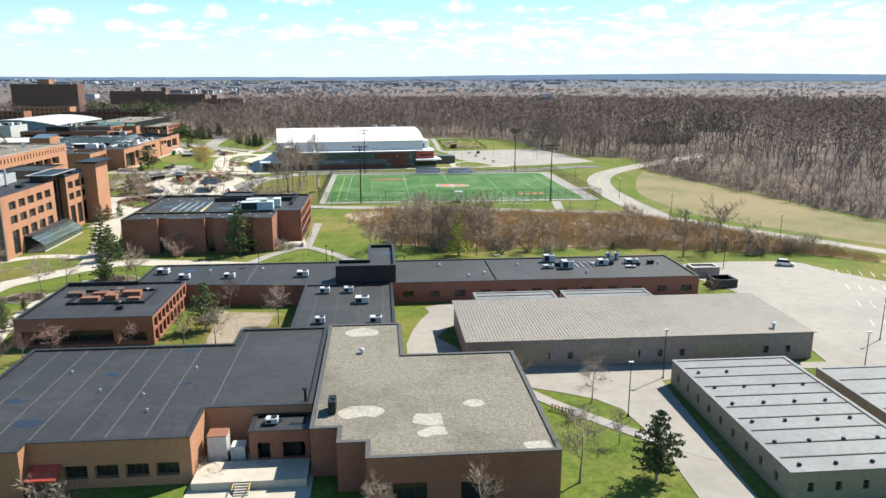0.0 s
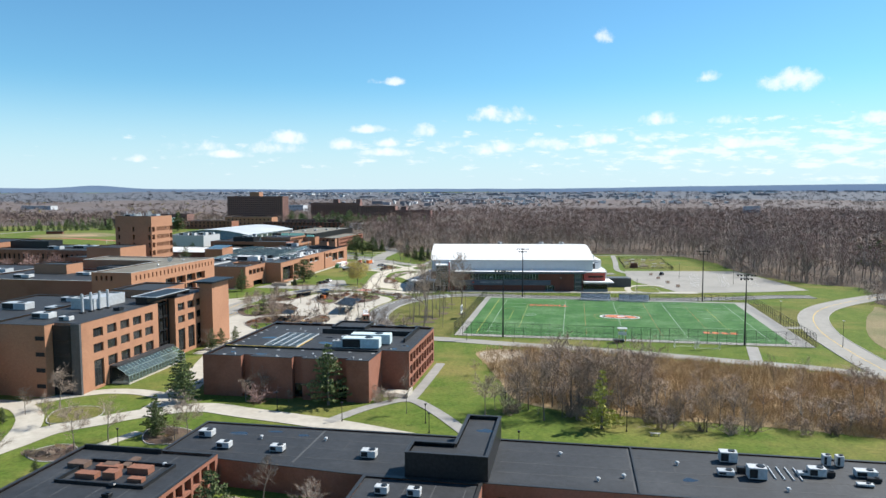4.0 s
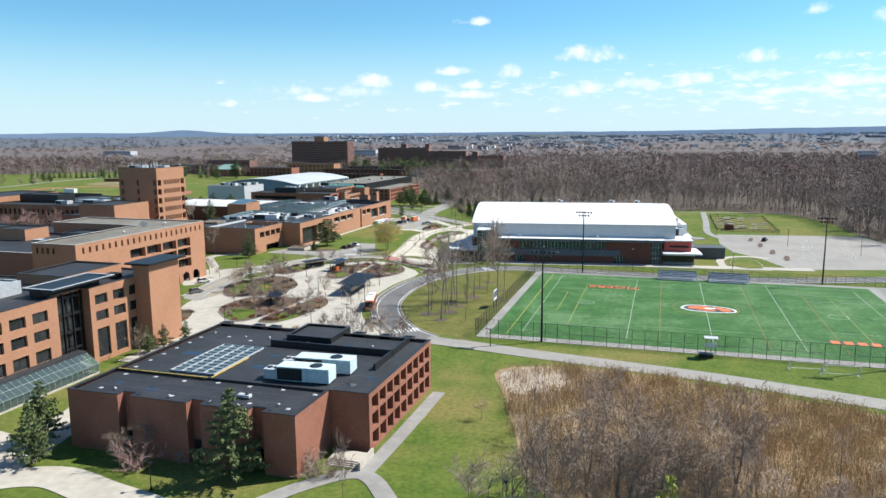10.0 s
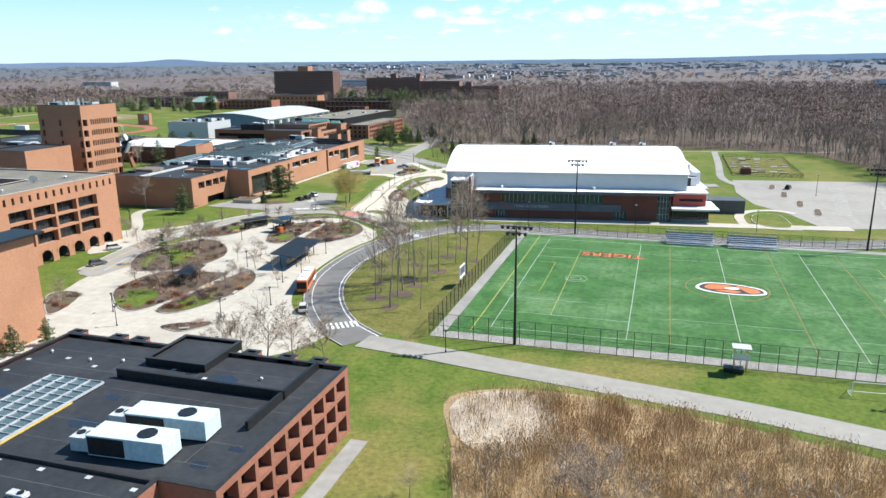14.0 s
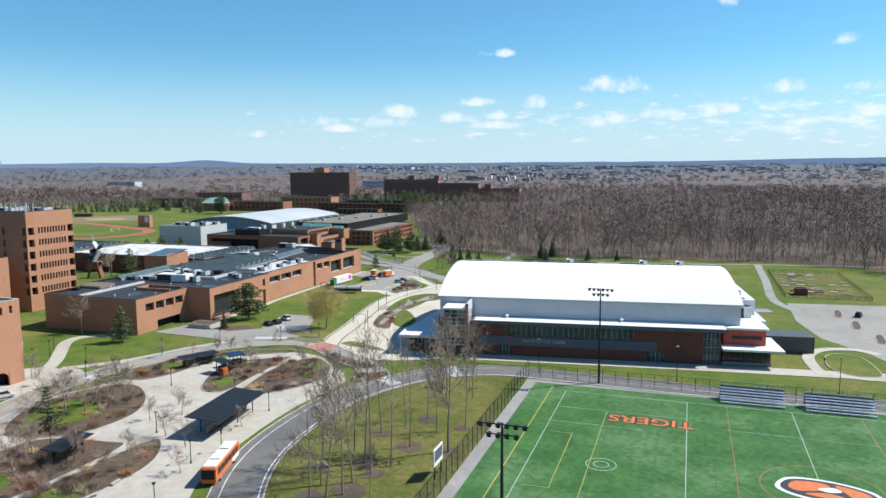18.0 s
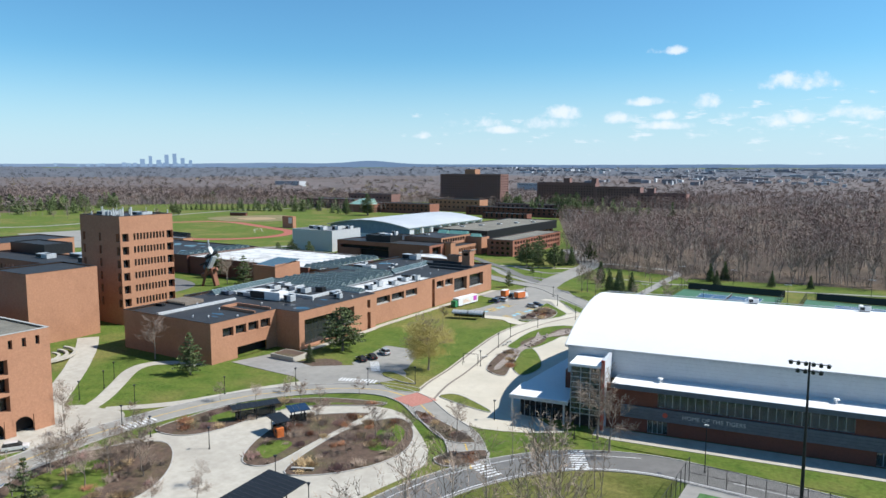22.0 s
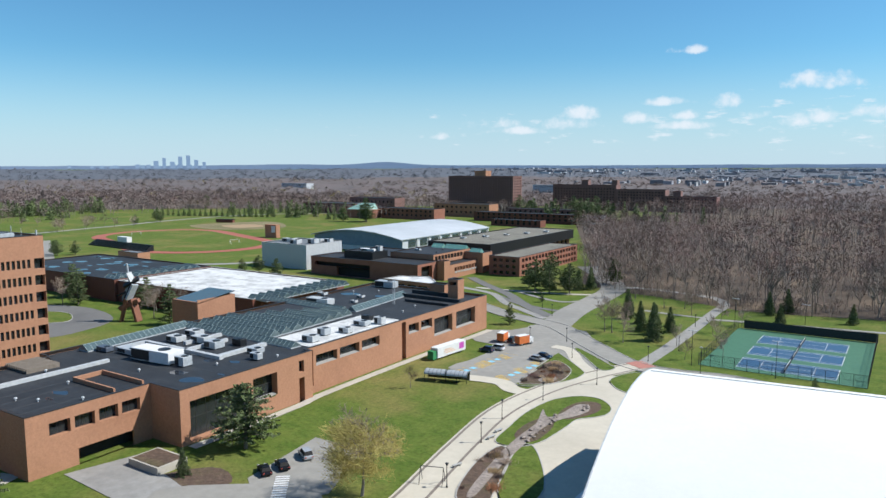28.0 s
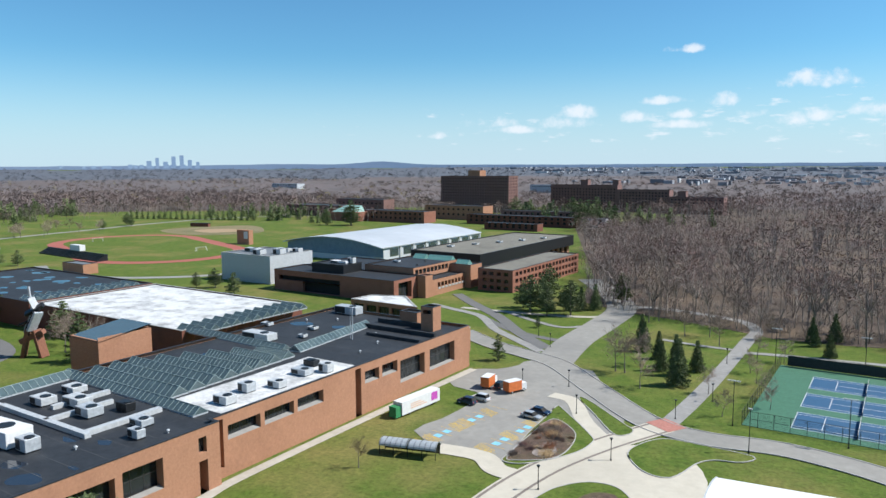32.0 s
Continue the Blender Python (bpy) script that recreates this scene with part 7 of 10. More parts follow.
area("lawn_island", [(-84, 397.3), (-80.5, 400), (-70, 394.8), (-70, 393.2), (-80.5, 395.4)], .19, GRASS, "narrow green lawn island", "lawn", 4, KERB)
area("lawn_island", [(-106, 404), (-104, 407), (-94, 402.2), (-98, 401.4)], .19, GRASS, "narrow green lawn island", "lawn", 4, KERB)
area("lawn_island", [(-102, 398.4), (-91.5, 399.4), (-90, 396.4), (-96, 395.2)], .19, GRASS, "narrow green lawn island", "lawn", 4, KERB)
bed([(-105.7, 506), (-99, 501.4), (-96.6, 493.7), (-97.2, 487), (-102.1, 482.8), (-104.6, 483), (-105.9, 495.1)], None, "planted bed with tan clumps and pale stones", 26, 13, .22)
area("stone_bed", [(-101.6, 487.3), (-101.4, 493.4), (-97.9, 490.5), (-98.9, 486.3)], .28, STONES, "pale stones in a planted bed", "stones", 4)
area("lawn_island", [(-94.4, 179.4), (-99.2, 187), (-96.8, 191.4), (-91, 191.8), (-88, 188.8), (-87.6, 184.2)], .15, GRASS_O, "olive lawn island in a walk", "lawn", 5, KERB)
area("mulch_strip", [(-134, 396), (-128, 408), (-120, 406), (-122, 398)], .1, MULCH, "bark mulch bed by an entrance", "planting bed", 4)
rg = random.Random(41)
for x, y in ((-38, 302), (-28.5, 331), (-43, 307), (-39, 311), (-38, 318), (-36, 331), (-44, 336), (-38, 346), (-37, 355), (-41, 322), (-30, 343), (-47, 318)):
    r = rg.uniform(1.4, 3.2)
    area("mulch_ring", [(x + r * rg.uniform(.7, 1.2) * math.cos(a * 1.0472), y + r * rg.uniform(.7, 1.2) * math.sin(a * 1.0472)) for a in range(6)], .06, LITTER, "brown leaf litter round a bare tree", "mulch", 4)
area("lawn", [(-58, 395), (-45, 389.5), (-28, 390), (-30, 391.5), (-46, 392.5), (-54, 398)], .15, GRASS, "narrow lawn strip by the arena", "lawn", 3)
area("entrance_apron", [(-147, 392), (-144, 404), (-136, 402.5), (-125, 400), (-108, 397.9), (-105, 394), (-118.5, 390.7), (-133, 391.2)], .104, CONC_G, "grey paved apron before a brick entrance", "pavement", closed_smooth=False)
area("entrance_drive", [(-128, 397), (-114, 409), (-108, 413), (-99, 405), (-105, 395), (-112, 390), (-118, 388)], .108, ASPHALT_L, "pale asphalt entrance drive", "drive", 3)


def crosswalk(x, y, rz, n, w, L, mat=None, label="white painted crosswalk stripes on the road"):
    e = group("crosswalk", x, y, .125, rz, label, "crosswalk", kind="structure")
    for k in range(n):
        c = (k - (n - 1) / 2) * w * 2
        part("stripe", boxes((c - w / 2, -L / 2, -.01, c + w / 2, L / 2, .014)), mat or WHITE, e)
    return e


crosswalk(-43.4, 288.6, 35, 7, .5, 3.4)
crosswalk(-107.5, 396.7, 18, 11, .45, 2.6)
crosswalk(-127.3, 349.5, 84, 8, .45, 3.4)
crosswalk(-56.5, 367.5, 150, 8, .5, 3.2)
crosswalk(-43.5, 379.5, 120, 9, .5, 3.0)
crosswalk(-111.5, 409, -50, 10, .45, 2.4)
rp_ = group("red_crossing", -87.3, 392, .16, -18, "red paved pedestrian crossing", "crossing", kind="structure")
part("paving", boxes((-3.6, -3.6, -.02, 3.6, 3.6, .02)), REDP, rp_)
rp2 = group("red_crossing", -84.5, 515.2, .17, -30, "red paved pedestrian crossing", "crossing", kind="structure")
part("paving", boxes((-3.2, -2.6, -.02, 3.2, 2.6, .02)), REDP, rp2)
tagged(part("centre_line", ribbon_mesh(smooth(MAIN[:8]), .16, .135), YELLOW), "yellow centre line", "road marking", kind="structure")
tagged(part("edge_line", ribbon_mesh(smooth(LOOP[1:9]), .16, .105, 0, -2.6), WHITE), "white lane line", "road marking", kind="structure")
tagged(part("centre_line", ribbon_mesh(smooth(LOOP[9:14]), .14, .105), WHITE), "white lane line", "road marking", kind="structure")
tagged(part("centre_line", ribbon_mesh(smooth(SOUTH[6:]), .14, .115), YELLOW), "faded yellow centre line", "road marking", kind="structure")
BLUEP = material("blue_paint", (.22, .55, .72), (.3, .63, .8), 1.0, rough=.7)


def bays(x, y, rz, n, w=2.7, L=5.0, blue=(), hatch=(), mat=None, label="painted parking bays"):
    e = group("parking_bays", x, y, .092, rz, label, "parking bays", kind="structure")
    for k in range(n + 1):
        part("bay_line", boxes((k * w - .06, 0, -.01, k * w + .06, L, .006)), mat or WHITE, e)
    for k in blue:
        part("bay_symbol", boxes((k * w + .6, L * .3, -.01, k * w + 2.1, L * .62, .008)), BLUEP, e)
    for k in hatch:
        for j in range(6):
            bm = bmesh.new()
            box(bm, -.08, 0, -.01, .08, L * .9, .007, Matrix.Translation((k * w + .3 + j * .42, .2, 0)) @ Matrix.Rotation(radians(-18), 4, "Z"))
            part("hatch", bm, YELLOW, e)
    return e


bays(-119.5, 481, 84, 9, 2.8, 5, (1, 2, 5, 6), (0, 3, 4, 7), YELLOW)
bays(-112.2, 484, 84, 8, 2.8, -5, (1, 2, 4, 5), (0, 3, 6), YELLOW)
bays(-124, 322, 84, 8, 2.8, -4.6, (1, 3, 5), (2, 4), YELLOW)
for k in range(5):
    bays(93 + 6 * k, 116 + 13 * k, -24, 11, 2.7, 4.8)
for x, y in ((61.2, 487), (63.4, 469), (66.2, 450), (69.6, 434.6)):
    e = group("parking_island", x, y, .09, 82, "small mulched island in a car park", "planting bed", "car park islands")
    part("mulch", prism(smooth([(-5, -1), (5, -1), (5, 1), (-5, 1)], 4, True), 0, .14), MULCH, e)
    part("kerb", ribbon_mesh(smooth([(-5, -1), (5, -1), (5, 1), (-5, 1)], 4, True) + smooth([(-5, -1), (5, -1), (5, 1), (-5, 1)], 4, True)[:2], .2, .16, .14), KERB, e)
for k in range(3):
    bays(80 + 16 * k, 432 + 4 * k, 82, 22, 2.7, 4.6)


def solar_canopy(x, y, w, L, h, rz, label, legs=4, top=None):
    e = group("shelter", x, y, .06, rz, label, "shelter")
    bm = bmesh.new()
    box(bm, -w / 2, -L / 2, 0, w / 2, L / 2, .14, Matrix.Translation((0, 0, h)) @ Matrix.Rotation(radians(5), 4, "Y"))
    part("roof", bm, top or METAL_D, e)
    for k in range(1, int(L / 1.1)):
        bm = bmesh.new()
        box(bm, -w / 2, -L / 2 + k * 1.1 - .025, .13, w / 2, -L / 2 + k * 1.1 + .025, .18, Matrix.Translation((0, 0, h)) @ Matrix.Rotation(radians(5), 4, "Y"))
        part("roof_seam", bm, GREYP, e)
    for sx in (-.6, .6):
        for k in range(legs // 2):
            yy = -L / 2 + L * (k + .5) / (legs // 2)
            part("post", boxes((sx * w / 2 - .08, yy - .08, 0, sx * w / 2 + .08, yy + .08, h)), METAL_D, e)
    part("bench", boxes((-.3, -L * .35, .42, .3, L * .35, .5)), METAL_D, e)
    part("glass_screen", boxes((-.03, -L * .42, .3, .03, L * .42, 2.1)), GLASS, e)
    return e


solar_canopy(-76.3, 331.5, 7.4, 19, 3.7, 6, "large bus shelter with a dark standing-seam roof", 6)
solar_canopy(-109, 364.4, 2.8, 10, 2.9, -30, "long dark bus shelter", 6)
solar_canopy(-98.7, 360.7, 4.8, 3.2, 3.1, -18, "small dark kiosk shelter", 4)
solar_canopy(-99.2, 366.7, 3.6, 4.2, 3.3, -30, "small shelter with a dark blue roof", 4, CARPAINT["dark blue"])
solar_canopy(-92.5, 307, 4, 9, 3.0, 10, "glazed waiting shelter with a dark roof", 4)
kio = group("kiosk", -97.4, 359.4, .06, -20, "small orange ticket kiosk on the square", "kiosk")
part("body", boxes((-.8, -.7, 0, .8, .7, 1.9)), ORANGE, kio)
part("screen", boxes((-.4, -.73, 1.0, .4, -.7, 1.6)), DARKP, kio)
for x, y, rz in ((-112, 367.5, 40), (-110.2, 369.4, 40), (-83.5, 349.6, 25), (-81.6, 350.5, 25), (-76.2, 296, 75), (-76.3, 301, 95), (-73, 277.6, 30), (-91, 432, 70), (-92.5, 447, 75), (-93, 451, 78), (32.5, 194.3, 0)):
    e = group("bench", x, y, .1, rz, "pale concrete bench on the paving", "bench", "benches")
    part("seat", boxes((-1.0, -.25, .38, 1.0, .25, .5)), COPING_L, e)
    for s in (-.7, .7):
        part("leg", boxes((s - .12, -.2, 0, s + .12, .2, .38)), COPING_L, e)


# ---- vehicles ----
def wheelset(e, xs, y, r):
    for x in xs:
        for s in (-1, 1):
            bm = bmesh.new()
            tube(bm, (x, s * (y - .12), r), (x, s * (y + .1), r), r, r, 12)
            wh = part("wheel", bm, TYRE, e)
            bm = bmesh.new()
            tube(bm, (x, s * (y + .05), r), (x, s * (y + .12), r), r * .6, r * .55, 10)
            part("rim", bm, METAL, wh)


def car(x, y, rz, colour, label, suv=False, z=.09):
    e = group("car", x, y, z, rz, label, "car", "parked cars")
    h = 1.05 if suv else .9
    pts = [(-2.25, .35), (-2.3, .75), (-2.1, h), (1.1, h - .04), (2.1, h - .18), (2.3, .6), (2.25, .35)]
    bm = bmesh.new()
    a = [bm.verts.new((px, -.9, pz)) for px, pz in pts]
    b = [bm.verts.new((px, .9, pz)) for px, pz in pts]
    bm.faces.new(a)
    bm.faces.new(b[::-1])
    for i in range(len(pts)):
        j = (i + 1) % len(pts)
        bm.faces.new((a[j], a[i], b[i], b[j]))
    bmesh.ops.bevel(bm, geom=bm.edges[:], offset=.06, segments=1, affect="EDGES")
    part("body", bm, CARPAINT[colour], e)
    top = 1.75 if suv else 1.45
    x0 = -2.1 if suv else -1.7
    for nm, g, (u0, u1, w0, w1, z0, z1) in (("window", GLASS, (x0, 1.2, .84, .66, h - .05, top - .06)), ("roof", CARPAINT[colour], (x0 + .35, .45, .68, .64, top - .08, top))):
        bm = bmesh.new()
        in_ = .55 if nm == "window" else 0
        q = [(u0, w0, z0), (u1, w0, z0), (u1 - in_ - .2 * (nm == "window"), w1, z1), (u0 + (.3 if nm == "window" else 0), w1, z1)]
        a = [bm.verts.new((px, -py, pz)) for px, py, pz in q]
        b = [bm.verts.new((px, py, pz)) for px, py, pz in q]
        if nm == "roof":
            bm.free()
            part(nm, boxes((u0, -w0, z0, u1, w0, z1)), g, e)
            continue
        bm.faces.new(a)
        bm.faces.new(b[::-1])
        for i in range(4):
            j = (i + 1) % 4
            bm.faces.new((a[j], a[i], b[i], b[j]))
        part(nm, bm, DARKP, e, "dark tinted windows")
    wheelset(e, (-1.4, 1.4), .85, .33)
    for s in (-1, 1):
        part("headlight", boxes((2.22, s * .6 - .2, .6, 2.32, s * .6 + .2, .74)), METAL_W, e)
        part("tail_light", boxes((-2.33, s * .65 - .15, .7, -2.24, s * .65 + .15, .86)), RED, e)
    return e


car(-118, 411.5, 150, "black", "black saloon parked in a small bay")
car(-117, 414.8, 150, "black", "black saloon parked in a small bay")
car(-116.8, 420.5, 150, "silver", "silver hatchback parked in a small bay", True)
car(-126.5, 505, 175, "dark blue", "dark blue estate car in a marked bay", True)
car(-125, 508.6, 175, "white", "white pickup in a marked bay", True)
car(-110, 504.3, -6, "silver", "silver car in a marked bay")
car(-109.5, 507.8, -6, "dark blue", "dark blue car in a marked bay")
car(-125.6, 519.2, 95, "black", "black car between two orange vans", True)
car(-134, 328.5, 60, "white", "white pickup parked by the arches", True)
car(-126, 313, 62, "grey", "grey hatchback at the kerb", True)
car(67, 484, 70, "black", "black car in a wide empty car park", True)
car(108, 177.5, -25, "white", "white van at the edge of a car park", True)
car(-55.3, 294.6, 116, "white", "small white van on the bus loop", True)


def bus(x, y, rz):
    e = group("bus", x, y, .09, rz, "orange and white city bus at the kerb", "bus")
    bm = boxes((-6.1, -1.25, .4, 6.1, 1.25, 3.05))
    bmesh.ops.bevel(bm, geom=bm.edges[:], offset=.16, segments=2, affect="EDGES")
    part("body", bm, ORANGE, e)
    part("roof", boxes((-5.6, -1.1, 3.03, 5.4, 1.1, 3.14)), WHITE, e)
    part("roof_unit", boxes((-4.2, -.8, 3.14, -1.8, .8, 3.4)), WHITE, e)
    part("roof_unit", boxes((1.2, -.8, 3.14, 2.6, .8, 3.32)), WHITE, e)
    for s in (-1, 1):
        for k in range(6):
            part("window", boxes((-5.3 + 1.75 * k, s * 1.262 - .01, 1.5, -3.75 + 1.75 * k, s * 1.262 + .01, 2.6)), DARKP, e)
        part("white_panel", boxes((-5.8, s * 1.258 - .006, .6, -2.2, s * 1.258 + .006, 1.35)), WHITE, e)
    part("windscreen", boxes((6.06, -1.1, 1.2, 6.13, 1.1, 2.75)), DARKP, e)
    wheelset(e, (-3.6, 3.6), 1.15, .5)
    return e


bus(-62.9, 310.9, -73)
for x, y, rz in ((-128.6, 519.2, 97), (-121.2, 518.8, 68)):
    e = group("van", x, y, .09, rz, "orange box van parked by a brick hall", "van", "box vans")
    part("box", boxes((-3, -1.1, .6, 1.0, 1.1, 2.9)), ORANGE, e)
    part("roof", boxes((-3, -1.1, 2.9, 1.0, 1.1, 2.96)), WHITE, e)
    part("cab", boxes((1.0, -1.0, .5, 2.6, 1.0, 2.1)), WHITE, e)
    part("windscreen", boxes((2.58, -.9, 1.3, 2.64, .9, 2.0)), DARKP, e)
    wheelset(e, (-1.9, 1.7), .95, .4)
tr = group("trailer", -134.2, 496.4, .0, 85, "white container trailer with a magenta graphic", "trailer")
part("body", boxes((-6.5, -1.3, .5, 6.5, 1.3, 3.3)), WHITE, tr)
part("graphic", boxes((3.4, -1.33, 1.2, 5.6, -1.3, 3.0)), material("magenta_print", (.5, .06, .4), (.6, .1, .5), 1.0), tr)
for k in range(3):
    part("text_bar", boxes((-3.6, -1.325, 1.3 + .45 * k, 1.8 - k, -1.3, 1.5 + .45 * k)), material("print_orange", (.75, .42, .25), (.8, .5, .3), 1.0) if k == 0 else bpy.data.materials["print_orange"], tr)
part("generator", boxes((-8.2, -1.0, .3, -6.6, 1.0, 2.6)), material("green_box", (.03, .22, .08), (.05, .28, .1), 1.0), tr)
for s in (-4, 4):
    part("support", boxes((s - .3, -1.1, 0, s + .3, 1.1, .5)), METAL_D, tr)
bk = group("bicycle_shelter", -120.5, 474.5, .06, 16, "low glazed bicycle shelter with a barrel roof", "shelter")
for k in range(2):
    x0, x1 = -5.6 + 5.7 * k, -.15 + 5.7 * k
    arc = [(1.6 * math.cos(a), 1.9 + 1.0 * math.sin(a)) for a in [math.pi * q / 10 for q in range(11)]]
    V = [(x, y * f, z - (0 if f == 1 else .07)) for f in (1, .96) for y, z in arc for x in (x0, x1)]
    part("roof", (V, [], [(2 * q, 2 * q + 1, 2 * q + 3, 2 * q + 2) for q in range(10)] + [(22 + 2 * q, 24 + 2 * q, 25 + 2 * q, 23 + 2 * q) for q in range(10)]), METAL, bk)
    for j in range(6):
        bm = bmesh.new()
        xr = -5.46 + 5.7 * k + j * 1.04
        for q in range(10):
            tube(bm, (xr, arc[q][0], arc[q][1] + .03), (xr, arc[q + 1][0], arc[q + 1][1] + .03), .04, .04, 4)
        part("roof_rib", bm, METAL_D, bk)
for x in (-5.5, -2.8, 0, 2.8, 5.4):
    for y in (-1.4, 1.4):
        part("post", boxes((x - .05, y - .05, 0, x + .05, y + .05, 2.35)), METAL_D, bk)
part("glass_screen", boxes((-5.5, 1.36, .3, 5.4, 1.4, 2.1)), GLASS, bk)
swing = group("swing_set", -91, 424, 0, 20, "metal swing frame on a sand patch", "swing")
for s in (-2, 2):
    bm = bmesh.new()
    tube(bm, (s, -1.2, 0), (s, 0, 3), .06, .06, 6)
    tube(bm, (s, 1.2, 0), (s, 0, 3), .06, .06, 6)
    part("leg", bm, METAL_D, swing)
part("top_bar", boxes((-2, -.05, 2.95, 2, .05, 3.05)), METAL_D, swing)
area("sand_patch", [(-95, 421), (-89, 421.5), (-88.5, 427), (-94, 427.5)], .06, material("sand", (.48, .36, .2), (.56, .43, .26), 1.0), "rectangular patch of sand under a swing", "sand", closed_smooth=False)

# ---- roofs of the near workshops ----
def wet(x, y, z, r, seed):
    rg = random.Random(seed)
    pts = [(x + r * rg.uniform(.5, 1.15) * math.cos(k * .7854) * 1.4, y + r * rg.uniform(.4, 1.0) * math.sin(k * .7854)) for k in range(8)]
    return tagged(part("puddle", prism(smooth(pts, 4, True), z - .02, z + .006), WET), "dark film of standing water on a flat roof", "puddle", "roof puddles")


for x in (-51.5, -47.2, -42.9, -38.0, -34.0, -29.2, -23.0):
    y1 = 113.6 if x < -24.6 else 120.6
    y0 = 82.6 if x < -24 else 90.6
    tagged(part("roof_seam", boxes((x - .11, y0, 5.99, x + .11, y1, 6.012)), SEAM), "grey lap seam along a black roof", "roof seam", "roof seams")
for i, (x, y, r) in enumerate(((-45, 88, 1.6), (-40, 103, 1.0), (-50, 95, 1.1), (-14.5, 88.3, 1.2), (-11, 87, 1.0), (-31, 112, .8), (-28, 99, .5))):
    wet(x, y, 6.0 if y > 90.5 or x < -24 else 4.8, r, i)
for i, (x, y, r) in enumerate(((-2.6, 86.8, 2.6), (5.6, 84, 2.4), (6.2, 80.5, 1.8), (-3.5, 117, 2.6), (18, 76, 1.6), (12, 88, 1.3))):
    rg = random.Random(30 + i)
    pts = [(x + r * rg.uniform(.6, 1.1) * math.cos(k * .7854) * 1.2, y + r * rg.uniform(.5, 1.0) * math.sin(k * .7854)) for k in range(8)]
    tagged(part("bare_patch", prism(smooth(pts, 4, True), 6.38, 6.408), GRAVEL_W), "pale washed-out patch in roof gravel", "gravel patch", "gravel patches")
rooftop_unit(-14.6, 87.6, 4.8, 1.6, 1.2, .9)
vent(-10.6, 91.5, 6.0, 1.8, .3, METAL_D)
vent(-3.3, 107.5, 6.35, .7, .35)
rooftop_unit(-6.7, 87.3, 6.35, 1.0, 2.4, 1.8, METAL_D, 0, "dark angled roof hood on a gravel roof")
for x, y in ((-28, 104), (-39.5, 97), (-31, 90), (-46, 104), (-33, 95)):
    vent(x, y, 6.0, .35, .12)
un = group("transformer", -21.4, 87, .07, 0, "pale grey electrical cabinet with a rusty top", "transformer")
part("cabinet", boxes((-1.2, -1.1, 0, 1.2, 1.1, 4.0)), METAL_W, un)
part("rusty_top", boxes((-1.25, -1.15, 4.0, 1.25, 1.15, 4.12)), material("rust", (.22, .09, .055), (.28, .12, .07), 2.0), un)
un = group("chiller", -18.8, 86.6, .07, 0, "white chiller unit in a loading yard", "chiller")
part("casing", boxes((-.9, -.9, .2, .9, .9, 2.6)), METAL_W, un)
for k in range(3):
    part("louvre", boxes((-.8, -.93, .5 + .6 * k, .8, -.9, .95 + .6 * k)), METAL, un)
part("leg", boxes((-.8, -.8, 0, .8, .8, .2)), METAL_D, un)
dk = group("loading_dock", 0, 0, 0, 0, "raised concrete loading dock with steps", "loading dock")
part("deck", boxes((-23.4, 80, 0, -9.6, 85, 1.1)), CONCRETE, dk)
for k in range(5):
    part("step", boxes((-18.2, 79.7 - .3 * k, 0, -16.4, 80 - .3 * k, .92 - .18 * k)), CONCRETE, dk)
for x in (-18.3, -16.3):
    part("handrail", boxes((x - .04, 78.4, .9, x + .04, 80, 1.0)), YELLOW, dk)
aw = group("awning", -41, 81, 0, 0, "red canvas awning over a door", "awning")
part("canvas", ([(-1.4, 1.0, 3.4), (2.2, 1.0, 3.4), (2.2, -1.2, 2.5), (-1.4, -1.2, 2.5), (-1.4, 1.0, 3.3), (2.2, 1.0, 3.3), (2.2, -1.2, 2.3), (-1.4, -1.2, 2.3)], [], [(3, 2, 1, 0), (4, 5, 6, 7), (2, 3, 7, 6), (0, 3, 7, 4)[::-1], (1, 2, 6, 5)]), RED, aw)
for x in (-1.3, 2.1):
    part("strut", boxes((x - .04, -1.1, .0, x + .04, -1.0, 2.5)), METAL_D, aw)
def roof_seams(x0, y0, x1, y1, z, step, along_x, seed, gaps=.1):
    """Lap seams of a membrane roof, slightly uneven, with short end laps."""
    rg = random.Random(seed)
    e = group("roof_seams", x0, y0, z, 0, "thin grey lap seams on a black membrane roof", "roof seams")
    L, W = (x1 - x0, y1 - y0) if along_x else (y1 - y0, x1 - x0)
    k = step * rg.uniform(.5, 1)
    while k < W:
        if rg.random() > gaps:
            a, b, w = rg.uniform(0, .04) * L, L * rg.uniform(.93, 1), rg.uniform(.05, .09)
            part("seam", boxes((a, k - w, -.01, b, k + w, .014) if along_x else (k - w, a, -.01, k + w, b, .014)), SEAM, e)
        for _ in range(rg.randint(0, 2)):
            c = rg.uniform(.1, .9) * L
            part("end_lap", boxes((c - .05, k, -.01, c + .05, min(k + step, W), .012) if along_x else (k, c - .05, -.01, min(k + step, W), c + .05, .012)), SEAM, e)
        k += step * rg.uniform(.85, 1.15)
    return e


roof_seams(-54, 157, -11, 173.6, 4.45, 4.6, True, 1)
roof_seams(4, 154.4, 72.4, 173.6, 4.45, 4.8, True, 2)
roof_seams(-16.2, 121.8, 2, 153, 4.5, 4.4, False, 3)
roof_seams(-66.8, 132.2, -43.4, 155, 5.25, 5.0, False, 4)
roof_seams(-72.4, 208.4, -31.6, 217, 9.5, 3.0, True, 5)
roof_seams(-72.4, 218, -25, 249, 9.5, 4.4, True, 6, .3)
roof_seams(-185, 388, -150, 410, 10.6, 4.2, False, 7)
roof_seams(-189, 412, -141, 447, 10.6, 4.6, True, 8, .3)
